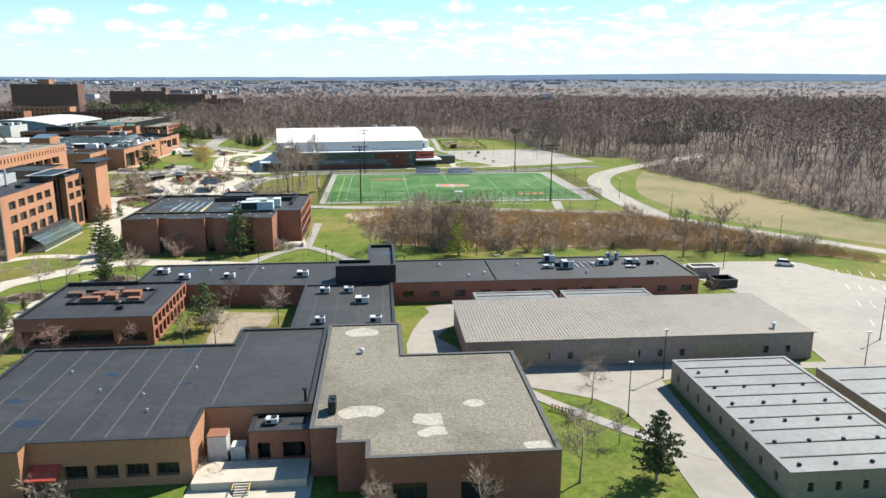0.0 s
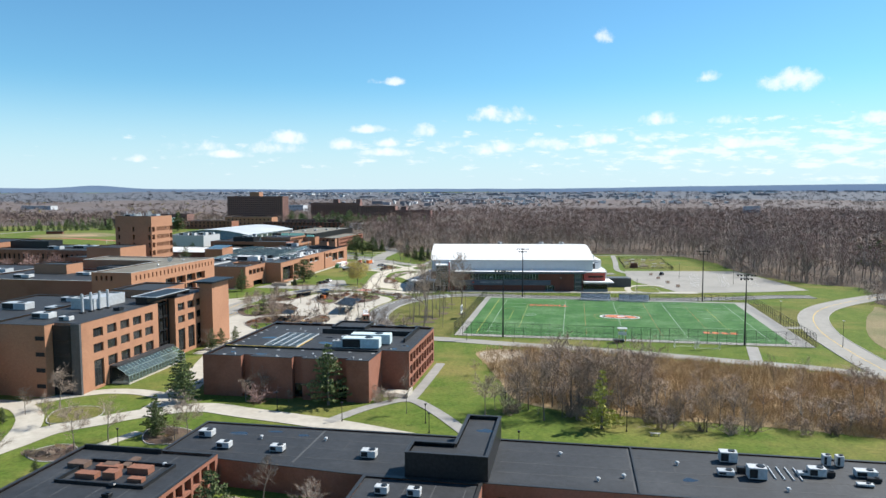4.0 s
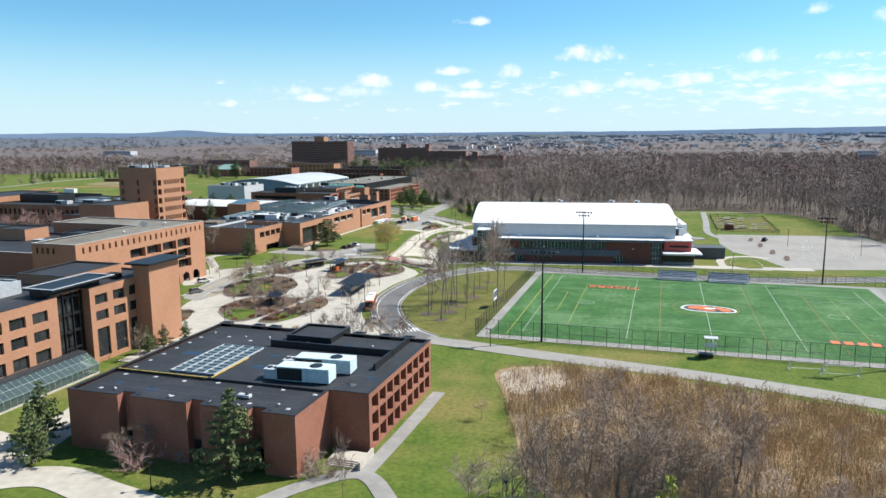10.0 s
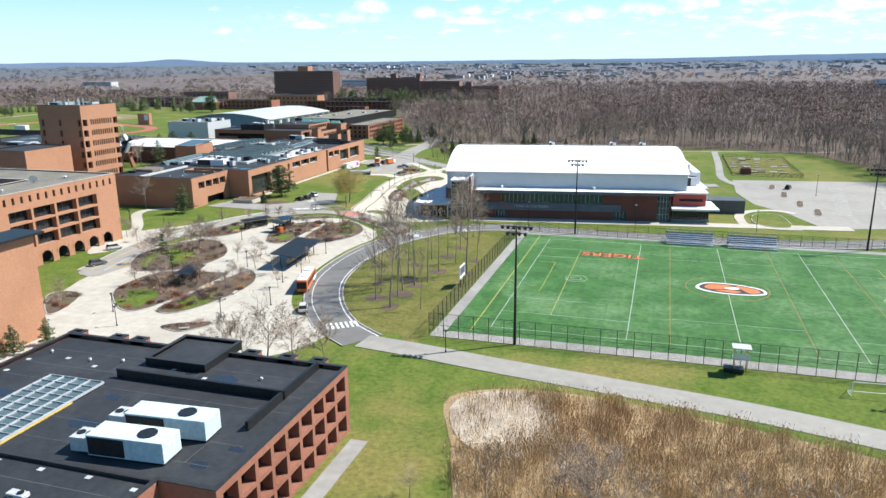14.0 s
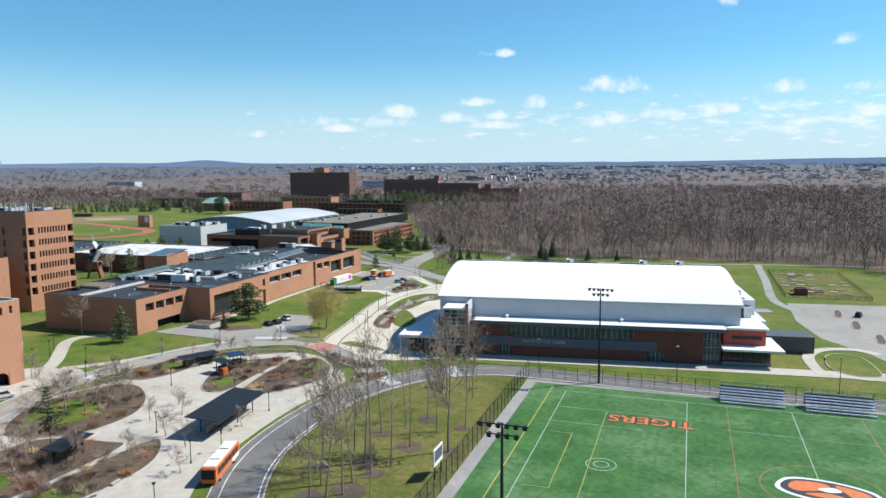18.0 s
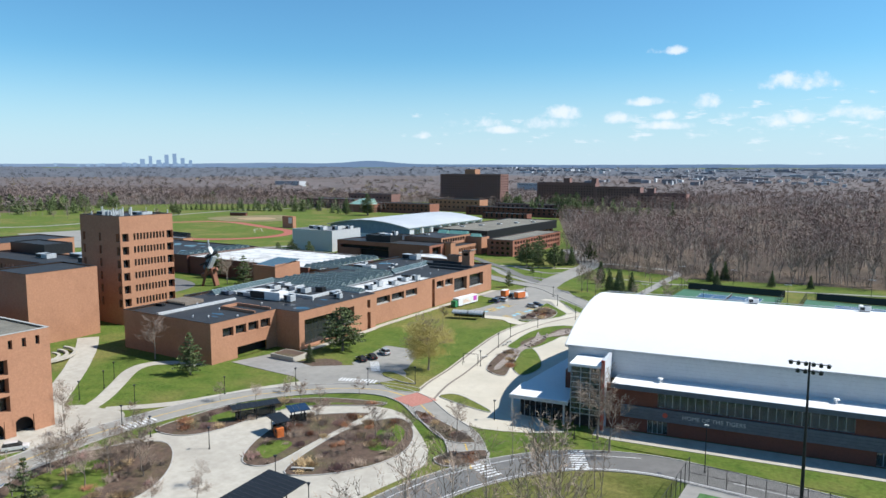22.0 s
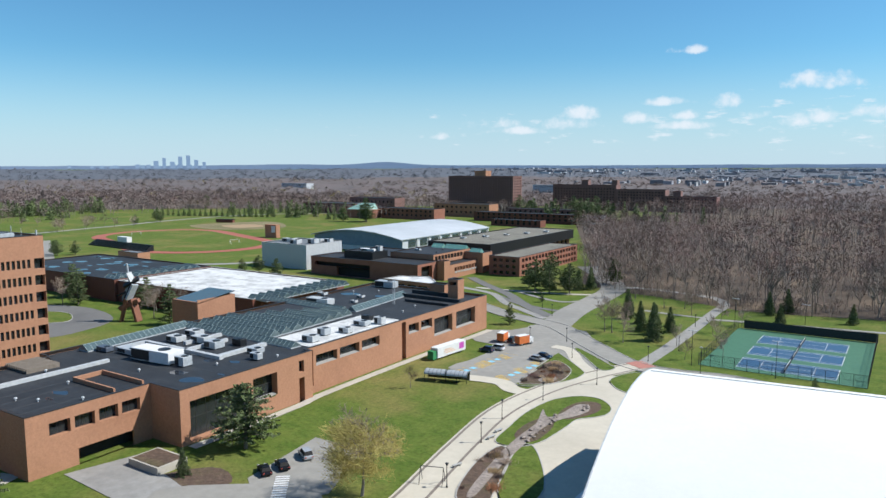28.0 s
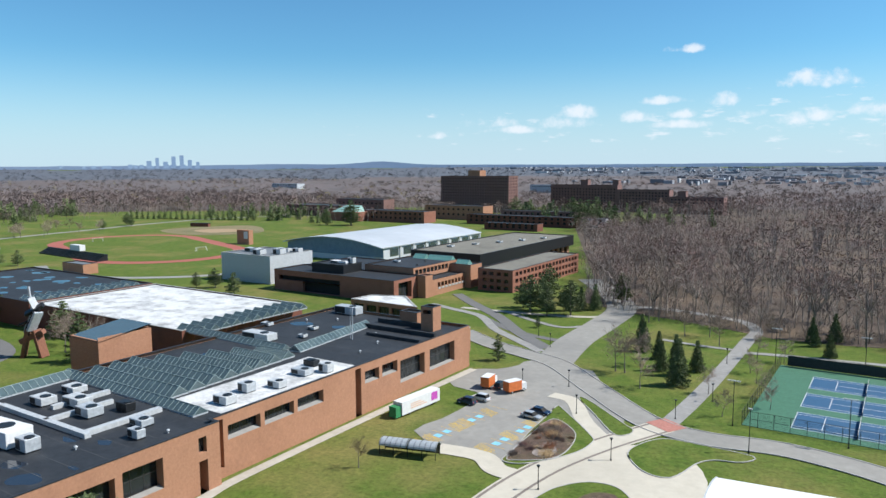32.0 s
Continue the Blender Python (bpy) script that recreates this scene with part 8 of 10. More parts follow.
roof_seams(-189, 490, -143, 531, 10.6, 4.6, True, 9, .3)
roof_seams(-124, 201, -103, 232, 17.25, 4.0, False, 10)
rg = random.Random(71)
for x, y in [(-70 + 6.2 * k, 216.2 + rg.uniform(-.4, .4)) for k in range(7)] + [(-69 + 7 * k, 209.5 + rg.uniform(-.6, .6)) for k in range(6)] + [(-72 + rg.uniform(.5, 1), 220 + 4 * k) for k in range(6)] + [(-66 + 6 * k, 241 + rg.uniform(-1, 2)) for k in range(5)]:
    tagged(part("flashing_patch", boxes((x - .35, y - .3, 9.49, x + .35, y + .3, 9.53)), METAL_W), "small pale flashing patch on a black roof", "roof patch", "pale roof patches")
for x, y in ((40, 164), (43, 165.5), (52, 166), (54, 167.4), (56, 166.2), (60, 163), (62, 165), (66, 166)):
    rooftop_unit(x, y, 4.45, rg.uniform(1.2, 2.6), rg.uniform(.8, 1.6), rg.uniform(.5, 1.1), rg.choice((METAL, METAL_W, METAL_D)))
for k in range(5):
    tagged(part("pipe_run", boxes((46 + 1.3 * k, 163.4, 4.46, 46.16 + 1.3 * k, 168.6, 4.7)), METAL), "short grey pipe run on a flat roof", "pipe", "roof pipes")
well = group("roof_well", -62, 141, 5.25, 0, "sunken roof well with weathered brown units", "roof well")
part("kerb", boxes((0, 0, 0, 15, .3, .5), (0, 8.7, 0, 15, 9, .5), (0, .3, 0, .3, 8.7, .5), (14.7, .3, 0, 15, 8.7, .5)), METAL_D, well)
for x, y, w, d, h in ((2, 2, 3.4, 1.6, .8), (6.5, 2.4, 2.2, 1.8, 1.1), (3, 5.6, 4, 1.4, .7), (9, 5, 3.6, 1.8, 1.0), (11, 2, 2.4, 1.2, .6)):
    part("weathered_unit", boxes((x, y, 0, x + w, y + d, h)), bpy.data.materials["rust"], well, "weathered brown roof unit")
# low buildings behind
for i, (x, y, w, d, h) in enumerate(((-50.5, 166.5, 2.6, 1.8, 1.3), (-44.5, 161.5, 2.4, 1.6, 1.2), (-34.5, 161.5, 2.4, 1.6, 1.2), (-18, 161.5, 2.6, 1.8, 1.4), (41.5, 170, 2.8, 1.8, 1.9), (44.5, 163.5, 2.8, 2.0, 2.0), (54, 166, 2.6, 1.6, 1.5), (61.5, 167, 3.2, 1.6, 1.2), (57, 171, 1.2, 1.2, 1.9), (59, 171, 1.2, 1.2, 1.9))):
    rooftop_unit(x, y, 4.45, w, d, h)
for x, y, w, d, h in ((-12, 147.5, 2.0, 1.4, 1.3), (-7, 147.5, 2.0, 1.4, 1.3), (-4, 140, 2.8, 2.0, 1.4), (-11.5, 128, 1.8, 1.3, 1.3), (-1.2, 127.5, 2.2, 1.5, 1.3)):
    rooftop_unit(x, y, 4.5, w, d, h)
for x, y in ((24, 160), (33, 167), (48, 159), (68, 166), (14, 168), (-28, 168), (-40, 167), (20, 158)):
    vent(x, y, 4.45, .5, .25, METAL_W)
for x in (25.5, -30, -2.9):
    tagged(part("roof_seam", boxes((x - .2, 154.3 if x > 4 else 157, 4.44, x + .2, 173.4, 4.462)), SEAM), "grey lap seam along a black roof", "roof seam", "roof seams")
tagged(part("roof_edge", boxes((25.8, 154, 4.44, 26.1, 173.6, 4.75)), COPING), "low black upstand across a roof", "roof upstand")
rooftop_unit(-6.8, 160.5, 4.45, 3.4, 2.0, 3.6, METAL_D, 0, "black cooling tower beside a stage tower")
fl = group("roof_ladder_frame", -8, 163, 4.45, 0, "black metal frame on a flat roof", "frame")
for k in range(4):
    part("strut", boxes((-1.5 + k, -1.6, 0, -1.42 + k, 1.6, 1.4)), METAL_D, fl)
part("rail", boxes((-1.6, -.04, 1.36, 1.7, .04, 1.44)), METAL_D, fl)
for i, (x, y, r) in enumerate(((1, 168, 1.2), (-45, 169, 1.4), (-39, 171, 1.0), (-33, 170, .8), (-12, 135, .7), (-58, 141, 1.2), (34, 161, .9))):
    wet(x, y, 8.0 if i == 0 else (5.15 if x < -55 else 4.45 if y > 154 else 4.5), r, 50 + i)
pit = group("roof_plant", -59.5, 147.5, 5.15, 0, "rust-brown plant in a roof well", "roof plant")
for x, y, w, d, h in ((-3, 0, 3, 2, .9), (2.2, .5, 2.2, 1.6, .8), (4.4, 2.6, 1.2, 4, .5)):
    part("machine", boxes((x - w / 2, y - d / 2, 0, x + w / 2, y + d / 2, h)), material("plant_brown", (.1, .06, .045), (.16, .1, .07), 2.0) if x < 0 else bpy.data.materials["plant_brown"], pit)
part("well_edge", boxes((-7.5, 7.2, 0, 7, 7.6, .9)), METAL_D, pit)
vent(-49, 150, 5.15, .5, .3)
vent(-52, 141, 5.15, .6, .4, METAL_D)
rooftop_unit(-50.5, 137.5, 5.15, 1.2, 1.0, .8, METAL_D)
shd = building("garden_shed", rect(78, 168, 85, 172), 2.6, TAN, MOD_ROOF, "small pale shed with a pitched roof", "shed", coping=COPING_L)
en = building("bin_enclosure", rect(79.5, 158.5, 85, 163.5), 2.0, METAL_D, DARKP, "dark fenced bin enclosure", "enclosure", parapet=1.5)
vent(70, 116.5, 5.25, .8, .4)
brw = group("timber_fence", 26.6, 97, 0, -40, "short pale timber fence beside a path", "fence")
for k in range(7):
    part("slat", boxes((k * .55 - 1.8, -.04, 0, k * .55 - 1.6, .04, 1.0)), material("pale_timber", (.45, .33, .22), (.55, .42, .3), 2.0) if k == 0 else bpy.data.materials["pale_timber"], brw)
part("rail", boxes((-1.9, -.05, .8, 1.9, .05, .9)), bpy.data.materials["pale_timber"], brw)
for k in range(22):
    rg = random.Random(k)
    x, y = 49 + (k % 4) * 4.6, 73 + (k // 4) * 3.45 * 1.6
    vent(x, min(y, 104.5), 3.93, .22, .2, METAL_D)

# beds and shrubs beside the brick wing
bed([(-66, 172), (-70, 176), (-71, 181), (-66, 182), (-61, 180), (-59.6, 174)], None, "brown planted bed beside a black roof", 7, 31, .1)
bed([(-86, 163), (-83.5, 168.5), (-79, 168), (-76, 163), (-80, 160)], None, "mulched bed with bare shrubs", 9, 32, .08)
for i, (x, y, h) in enumerate([(-86, 148, 3.0), (-83, 146, 2.6), (-88, 152, 2.8), (-80, 142, 3.2), (-78, 144, 2.4), (-84, 141, 3.4), (-82, 137, 3.0), (-87, 144, 2.2), (-56.6, 201.5, 4.2), (-31, 209.4, 3.4), (-46, 206.6, 1.8), (-44, 207, 1.6), (-76, 137, 2.8), (-72, 133, 3.0)]):
    tree("shrub", x, y, h, "bare pinkish-grey shrub beside a brick wing", "shrub", seed=i, mat=TWIG_R if i % 3 else None, wide=1.3)
for i, (k, x, y, h) in enumerate([("fir", -82.4, 143, 3.2), ("fir", -74.5, 141.5, 6.4), ("fir", -76.3, 154, 3.2), ("fir", -68.5, 178.5, 8.0), ("round", -74.6, 171.5, 8.5), ("round", -78, 166, 9), ("fir", -78.5, 205.5, 11), ("round", -88, 158, 6)]):
    tree(k, x, y, h, FIRL if k == "fir" else BARE, seed=i + 3, grp="lawn trees")
# small trees in the square's beds and pavement
for i, (x, y, h) in enumerate([(-115, 318, 6.5), (-117, 330, 7.5), (-112, 338, 8.5), (-108, 326, 7), (-104, 334, 5), (-119, 326, 5.5), (-100, 306, 6), (-96, 311, 5), (-103, 300, 5.5), (-90, 306, 5.5), (-85, 296, 4.5), (-80, 303, 5), (-94, 360, 4), (-96, 369, 4.4), (-81, 360, 4.6), (-76, 366, 4.2), (-116, 371, 4.5), (-104, 379, 4), (-112, 376, 4), (-83, 321, 5.2), (-76, 318, 5.5), (-88, 332, 4.6), (-72, 330, 4.2)]):
    tree("round", x, y, h, "small bare tree on the bus square", seed=i + 3, grp="square trees", wide=1.15)

# hatched and blue bays along the campus road
for k in range(4):
    hb = group("bay_marking", -119.4 + .5 * k, 313.5 + 4.6 * k, .134, 28, "yellow hatched parking bay marking", "bay marking", "hatched bays", "structure")
    for m_ in range(5):
        part("stripe", boxes((-2.2, -.9 + .42 * m_, -.01, 2.2, -.78 + .42 * m_, .006)), YELLOW, hb)
    part("blue_square", boxes((-1.2, 1.5, -.01, 0, 2.6, .006)), TENNIS_B, hb)

# yellow centre line of the campus road and white edge of the bus loop
tagged(part("centre_line", ribbon_mesh(smooth(MAIN, 8), .26, .13, .02), YELLOW), "yellow painted centre line on a road", "road marking", kind="structure")
tagged(part("edge_line", ribbon_mesh(smooth(LOOP, 8), .22, .1, .02, 3.6), WHITE), "white painted edge line on the bus loop", "road marking", kind="structure")
tagged(part("centre_line", ribbon_mesh(smooth(EASTR, 8), .26, .12, .02), YELLOW), "yellow painted centre line on a road", "road marking", kind="structure")
# round stone seat with a pebble bed beside the walk
pt = group("round_seat", -88.6, 139.2, 0, 0, "curved pale stone bench round a pebble bed", "bench")


def disc(r, z0, z1, x=0.0, y=0.0):
    return prism([(x + r * math.cos(k * math.pi / 18), y + r * math.sin(k * math.pi / 18)) for k in range(36)], z0, z1)


part("paving", disc(5.4, -.02, .1), REDP, pt)
part("pebble_bed", disc(2.9, .05, .22, -1.6, -.3), COPING_L, pt, "white pebble bed with low plants")
arc = [(5.0 * math.cos(radians(a)), 5.0 * math.sin(radians(a))) for a in range(-110, 101, 10)]
part("bench_wall", ribbon_mesh(arc, .9, .62, .62), CONCRETE, pt, "curved pale stone bench")
part("back_wall", ribbon_mesh([(5.6 / 5.0 * x, 5.6 / 5.0 * y) for x, y in arc], .35, .5, .5), BRICK_D, pt)
for i, (x, y) in enumerate(((-91, 139.6), (-90, 138), (-89.4, 140))):
    tree("shrub", x, y, .7, "low plant in a pebble bed", "shrub", seed=i, mat=PINE_Y)
wl = group("low_wall", -101, 148, 0, 40, "low pale stone wall beside a walk", "wall")
part("wall", boxes((-5, -.5, 0, 5, .5, .7)), CONCRETE, wl)


# ---- roof and front of the square brick building ----
def skylight_grid(x0, y0, x1, y1, z, nx, ny):
    e = group("skylight", x0, y0, z, 0, "pale metal grid of square skylights on a black roof", "skylight")
    w, d = (x1 - x0) / nx, (y1 - y0) / ny
    part("curb", boxes((-.15, -.15, -.02, x1 - x0 + .15, y1 - y0 + .15, .12)), METAL_D, e)
    for i in range(nx + 1):
        part("bar", boxes((i * w - .07, 0, .1, i * w + .07, y1 - y0, .42)), METAL, e)
    for j in range(ny + 1):
        part("cross_bar", boxes((0, j * d - .045, .1, x1 - x0, j * d + .045, .38)), METAL, e)
    for i in range(nx):
        for j in range(ny):
            part("pane", boxes((i * w + .10, j * d + .06, .12, (i + 1) * w - .10, (j + 1) * d - .06, .2)), GLASS_R, e)
    return e


skylight_grid(-63.2, 219.5, -54.2, 236, 9.5, 4, 10)
for x, y, w, d in ((-36.5, 227.5, 10.5, 3.4), (-37.5, 222, 9.6, 3.4)):
    e = rooftop_unit(x, y, 9.5, w, d, 2.7, material("unit_pale_blue", (.50, .62, .64), (.6, .7, .72), 1.0) if y > 225 else bpy.data.materials["unit_pale_blue"], 4, "long pale blue-white air handling unit on a black roof")
    part("end_section", boxes((-w / 2 - 2.6, -d / 2 + .5, .22, -w / 2, d / 2 - .5, 1.9)), METAL_W, e)
    for k in range(2):
        bm = bmesh.new()
        tube(bm, (-w / 2 - 1.9 + 1.2 * k, 0, 1.9), (-w / 2 - 1.9 + 1.2 * k, 0, 2.02), .5, .5, 12)
        part("fan_cowl", bm, METAL_D, e)
tagged(part("roof_upstand", boxes((-54, 238.3, 9.45, -28, 238.7, 10.8)), METAL_D), "black upstand round a sunken roof well", "roof upstand")
tagged(part("roof_upstand", boxes((-73, 217.3, 9.45, -31, 217.6, 9.95)), COPING), "low black upstand across a roof", "roof upstand")
tagged(part("roof_upstand", boxes((-28.4, 230, 9.45, -28, 248.5, 10.7)), METAL_D), "black upstand round a sunken roof well", "roof upstand")
tagged(part("gas_pipe", boxes((-54, 217.7, 9.55, -53.85, 230, 9.7)), YELLOW), "yellow gas pipe across a roof", "pipe")
tagged(part("gas_pipe", boxes((-73, 217.05, 9.95, -53.9, 217.2, 10.1)), YELLOW), "yellow gas pipe across a roof", "pipe")
for i, (x, y, r) in enumerate(((-66, 230, 1.6), (-48, 226, 2.2), (-45, 243, 1.4), (-39, 242, 1.7), (-27, 226, .9), (-29, 222, 1.0), (-60, 211, 1.2), (-50, 233, 1.0), (-68, 212, .8))):
    wet(x, y, 9.5, r, 80 + i)
for x, y in ((-47, 212), (-45.5, 209.5), (-57, 243), (-62, 242), (-34, 243), (-70, 243), (-36, 210), (-42, 208), (-55, 208.5), (-66, 209)):
    vent(x, y, 9.5, .3, .18, METAL_W)
rooftop_unit(-43, 211.5, 9.5, 2.2, 1.0, .7)
hut = building("roof_hatch_house", rect(-53, 243, -43, 252.5), 10.6, METAL_D, ROOF_B, "low black roof deck at the back of a brick building", "roof deck", z0=9.4, coping=COPING)
for x in (-72, -64, -60, -46, -40, -34, -29):
    b_ = building("wall_pier", rect(x - 1.2, 249.5, x + 1.2, 251.2), 10.0, BRICK, ROOF_B, "brick pier stepping out of a back wall", "pier", coping=COPING, grp="wall piers")
stp = group("entrance_steps", -26.5, 212.5, 0, 0, "pale concrete entrance steps by a brick corner", "steps")
for k in range(4):
    part("step", boxes((-2.5, -1 + .35 * k, 0, 3.2, 3.5, .18 + .18 * k)), CONCRETE, stp)
part("side_wall", boxes((3.2, -1.6, 0, 3.6, 4, 1.4)), CONCRETE, stp)
# low glazing in the recesses of the south front
for x0, x1 in ((-63, -60.5), (-50, -47.5), (-39, -36.5)):
    g = group("glazed_recess", x0, 207.5, 0, 0, "dark glazed recess in a brick front", "window")
    part("pane", boxes((.1, -.06, .3, x1 - x0 - .1, 0, 3.4)), GLASS, g)
    part("frame", boxes((0, -.1, 3.4, x1 - x0, 0, 3.6)), FRAME, g)

# ---- laboratory extras ----
gh = group("greenhouse", -102, 211, 0, 0, "lean-to greenhouse with pale green frames", "greenhouse")
part("deck", boxes((0, 0, 4.3, 2.2, 27, 4.8)), ROOF_B, gh)
part("back_wall", boxes((0, 0, 0, .4, 27, 4.3)), DARKP, gh)
for k in range(19):
    y = 27 * k / 18
    bm = bmesh.new()
    tube(bm, (2.2, y, 4.3), (5.4, y, 2.2), .06, .06, 4)
    tube(bm, (5.4, y, 2.2), (5.4, y, .3), .06, .06, 4)
    part("rafter", bm, FRAME_W, gh)
for k in range(18):
    y0, y1 = 27 * k / 18 + .05, 27 * (k + 1) / 18 - .05
    part("pane", ([(2.2, y0, 4.28), (2.2, y1, 4.28), (5.38, y1, 2.2), (5.38, y0, 2.2)], [], [(0, 3, 2, 1)]), GLASS_G, gh)
    part("pane", ([(5.38, y0, 2.2), (5.38, y1, 2.2), (5.38, y1, .4), (5.38, y0, .4)], [], [(0, 3, 2, 1)]), GLASS_G, gh)
part("base_wall", boxes((.4, 0, 0, 5.5, 27, .4)), CONCRETE, gh)
for z in (2.2, 3.3):
    part("purlin", boxes((5.3 - (z - 2.2) * 1.5, 0, z - .04, 5.45 - (z - 2.2) * 1.5, 27, z + .04)), FRAME_W, gh)
lv = building("lab_canopy", rect(-109.5, 232, -101.4, 250), 19.4, METAL_D, METAL_D, "dark projecting roof slab over a glass atrium", "roof canopy", z0=19.0, parapet=.05, coping=METAL)
building("lab_penthouse", rect(-121, 222, -114, 236), 20.2, METAL, METAL, "pale metal plant enclosure on a laboratory roof", "plant room", z0=17.1)
building("lab_penthouse", rect(-124, 244, -110, 262), 19.6, BRICK_O, ROOF_B, "low brick plant room on a laboratory roof", "plant room", z0=17.1, coping=COPING)
building("glass_core", rect(-108.6, 233, -105, 249), 19.0, METAL_D, METAL_D, "dark glazed stair core above a roof", "stair core", z0=17.1)
for k in range(4):
    st = group("exhaust_stack", -113 + .4 * k, 216 + 3 * k, 17.1, 0, "grey metal laboratory exhaust stack", "exhaust stack", "exhaust stacks")
    bm = bmesh.new()
    tube(bm, (0, 0, 0), (0, 0, 5.4), .38, .34, 10)
    part("flue", bm, METAL, st)
    part("plinth", boxes((-.6, -.6, 0, .6, .6, .5)), METAL_D, st)
for x, y, w, d, h in ((-118, 208, 5, 3, 1.6), (-110, 206, 3, 2, 1.2), (-106.5, 222, 2, 2, 1.0), (-107, 256, 3, 2, 1.3)):
    rooftop_unit(x, y, 17.15, w, d, h, METAL_D if x > -108 else METAL_W)
pw = group("grey_panel_wall", -104.2, 199.8, 0, 0, "tall grey metal panel wall at a building corner", "panel wall")
part("panel", boxes((0, 0, 0, 2.4, .7, 17.6)), GREYP, pw)
gw = group("curtain_wall", -109, 199.6, 0, 0, "dark curtain wall between brick and grey panels", "curtain wall")
part("pane", boxes((0, 0, 0, 4.8, .2, 17.2)), DARKP, gw)
for k in range(5):
    part("spandrel", boxes((0, -.06, 3.4 * k + 2.6, 4.8, .02, 3.4 * k + 3.4)), METAL_D, gw)
for k in range(4):
    sl = group("slot_window", -110.4, 196.95, 2.2 + 3.9 * k, 0, "narrow dark slot window in brick", "window", "slot windows")
    part("pane", boxes((-1.2, -.05, 0, 1.2, .3, 1.0)), DARKP, sl)
building("west_block", rect(-165, 190, -125.3, 262), 14.5, BRICK_O, ROOF_B, "orange brick block with a black roof", coping=COPING)
building("low_block", rect(-172, 150, -121.2, 190), 9.5, BRICK_O, ROOF_B, "plain low orange brick block", coping=COPING)
for x, y, w, d, h in ((-140, 210, 6, 3, 2), (-132, 230, 5, 4, 2.4), (-150, 236, 8, 4, 2.2), (-145, 252, 4, 3, 1.6)):
    rooftop_unit(x, y, 14.05, w, d, h, METAL)
# office block roof and arches
for y in (305.5, 311.2, 316.8, 322.5, 328.2, 333.8):
    ar = group("arch", -140.9, y, 0, 0, "brick arch over a ground-floor opening", "arch", "arches")
    pts = [(1.9 * math.cos(a * math.pi / 12), 1.9 * math.sin(a * math.pi / 12)) for a in range(13)]
    V = [(0, -1.95, 3.65), (0, 1.95, 3.65)] + [(0, u, 1.7 + w) for u, w in pts]
    part("spandrel", (V + [(.02 - .5, b, c) for _, b, c in V], [], [(1, 2, 3, 4, 5, 6, 7, 8), (1, 8, 0), (0, 8, 9, 10, 11, 12, 13, 14)]), BRICK_O, ar)
e = group("satellite_dish", -149, 318, 20.1, 30, "white satellite dish on a roof", "satellite dish")
bm = bmesh.new()
tube(bm, (0, 0, 0), (0, 0, 1.2), .1, .1, 8)
part("mast", bm, METAL, e)
bm = bmesh.new()
tube(bm, (0, -.15, 1.6), (0, .35, 1.8), 1.1, .5, 16)
part("dish", bm, WHITE, e)
for x, y, w, d, h in ((-166, 300, 9, 2.5, 1.7), (-178, 304, 6, 3, 1.2), (-196, 292, 7, 3, 1.4)):
    rooftop_unit(x, y, 16.15, w, d, h, METAL_W)
vent(-150, 330, 20.1, .5, .5, METAL_W)
vent(-147, 306, 20.1, .6, .3, METAL)
# tower top and foot
rg = random.Random(9)
for k in range(26):
    st = group("roof_antenna", -233 + rg.uniform(0, 20), 405.6 + rg.uniform(0, 18.4), 35.7, 0, "white antenna mast on a tower roof", "antenna", "tower antennas")
    bm = bmesh.new()
    hh = rg.uniform(1.6, 3.6)
    tube(bm, (0, 0, 0), (0, 0, hh), .22 if k % 3 else .08, .22 if k % 3 else .05, 8)
    part("mast", bm, METAL_W, st)
    part("base", boxes((-.4, -.4, 0, .4, .4, .2)), METAL_D, st)
for x, y, w, d, h in ((-228, 412, 8, 5, 1.4), (-219, 418, 6, 4, 1.2)):
    rooftop_unit(x, y, 35.75, w, d, h, METAL)
building("tower_west_block", rect(-246, 380, -228.3, 403), 15.5, BRICK, ROOF_B, "brick block with recessed window bands", coping=COPING, openings={0: grid(1, 17, 5, 1.6, [(3, 5.4), (7.2, 9.6), (11.4, 13.6)], 1, 1, .8)})
building("long_west_hall", rect(-322, 409, -243, 429), 16.4, BRICK, ROOF_B, "long brick hall behind the tower with slot windows", coping=COPING, openings={0: grid(2, 77, 24, 1.4, [(11.2, 14.2), (6, 9)], 0, 0)})
building("hall_head_block", rect(-352, 405, -322.3, 455), 19.5, BRICK_O, ROOF_B, "taller brick end block of a long hall", coping=COPING)
building("roof_house", rect(-318, 424, -292, 436), 20.4, METAL_D, ROOF_B, "black metal plant house on a flat roof", "plant room", z0=16, coping=COPING)
for i, (x, y, h) in enumerate(((-286, 384, 13), (-279, 391, 14), (-272, 386, 15), (-264, 393, 14.5), (-258, 386, 14), (-252, 394, 13), (-292, 392, 12), (-268, 399, 14))):
    tree("round", x, y, h, "pinkish bare tree in a brick courtyard", seed=i + 1, mat=TWIG_R, grp="courtyard trees", wide=1.1)
building("far_west_hall", rect(-300, 300, -206, 360), 13.5, BRICK, ROOF_B, "low brick hall with roof plant", coping=COPING)
for x, y, w, d, h in ((-236, 388, 5, 3, 2), (-270, 428, 14, 5, 2), (-284, 420, 8, 4, 2.0), (-256, 420, 6, 4, 2.4), (-250, 434, 9, 4, 2.0), (-240, 330, 8, 5, 2), (-270, 345, 10, 4, 2)):
    rooftop_unit(x, y, 15.05 if x > -240 and y > 365 else 15.9 if y > 395 else 13.0, w, d, h, METAL)
wl = group("amphitheatre_wall", -196, 366, 0, 20, "curved pale stone seat wall", "wall")
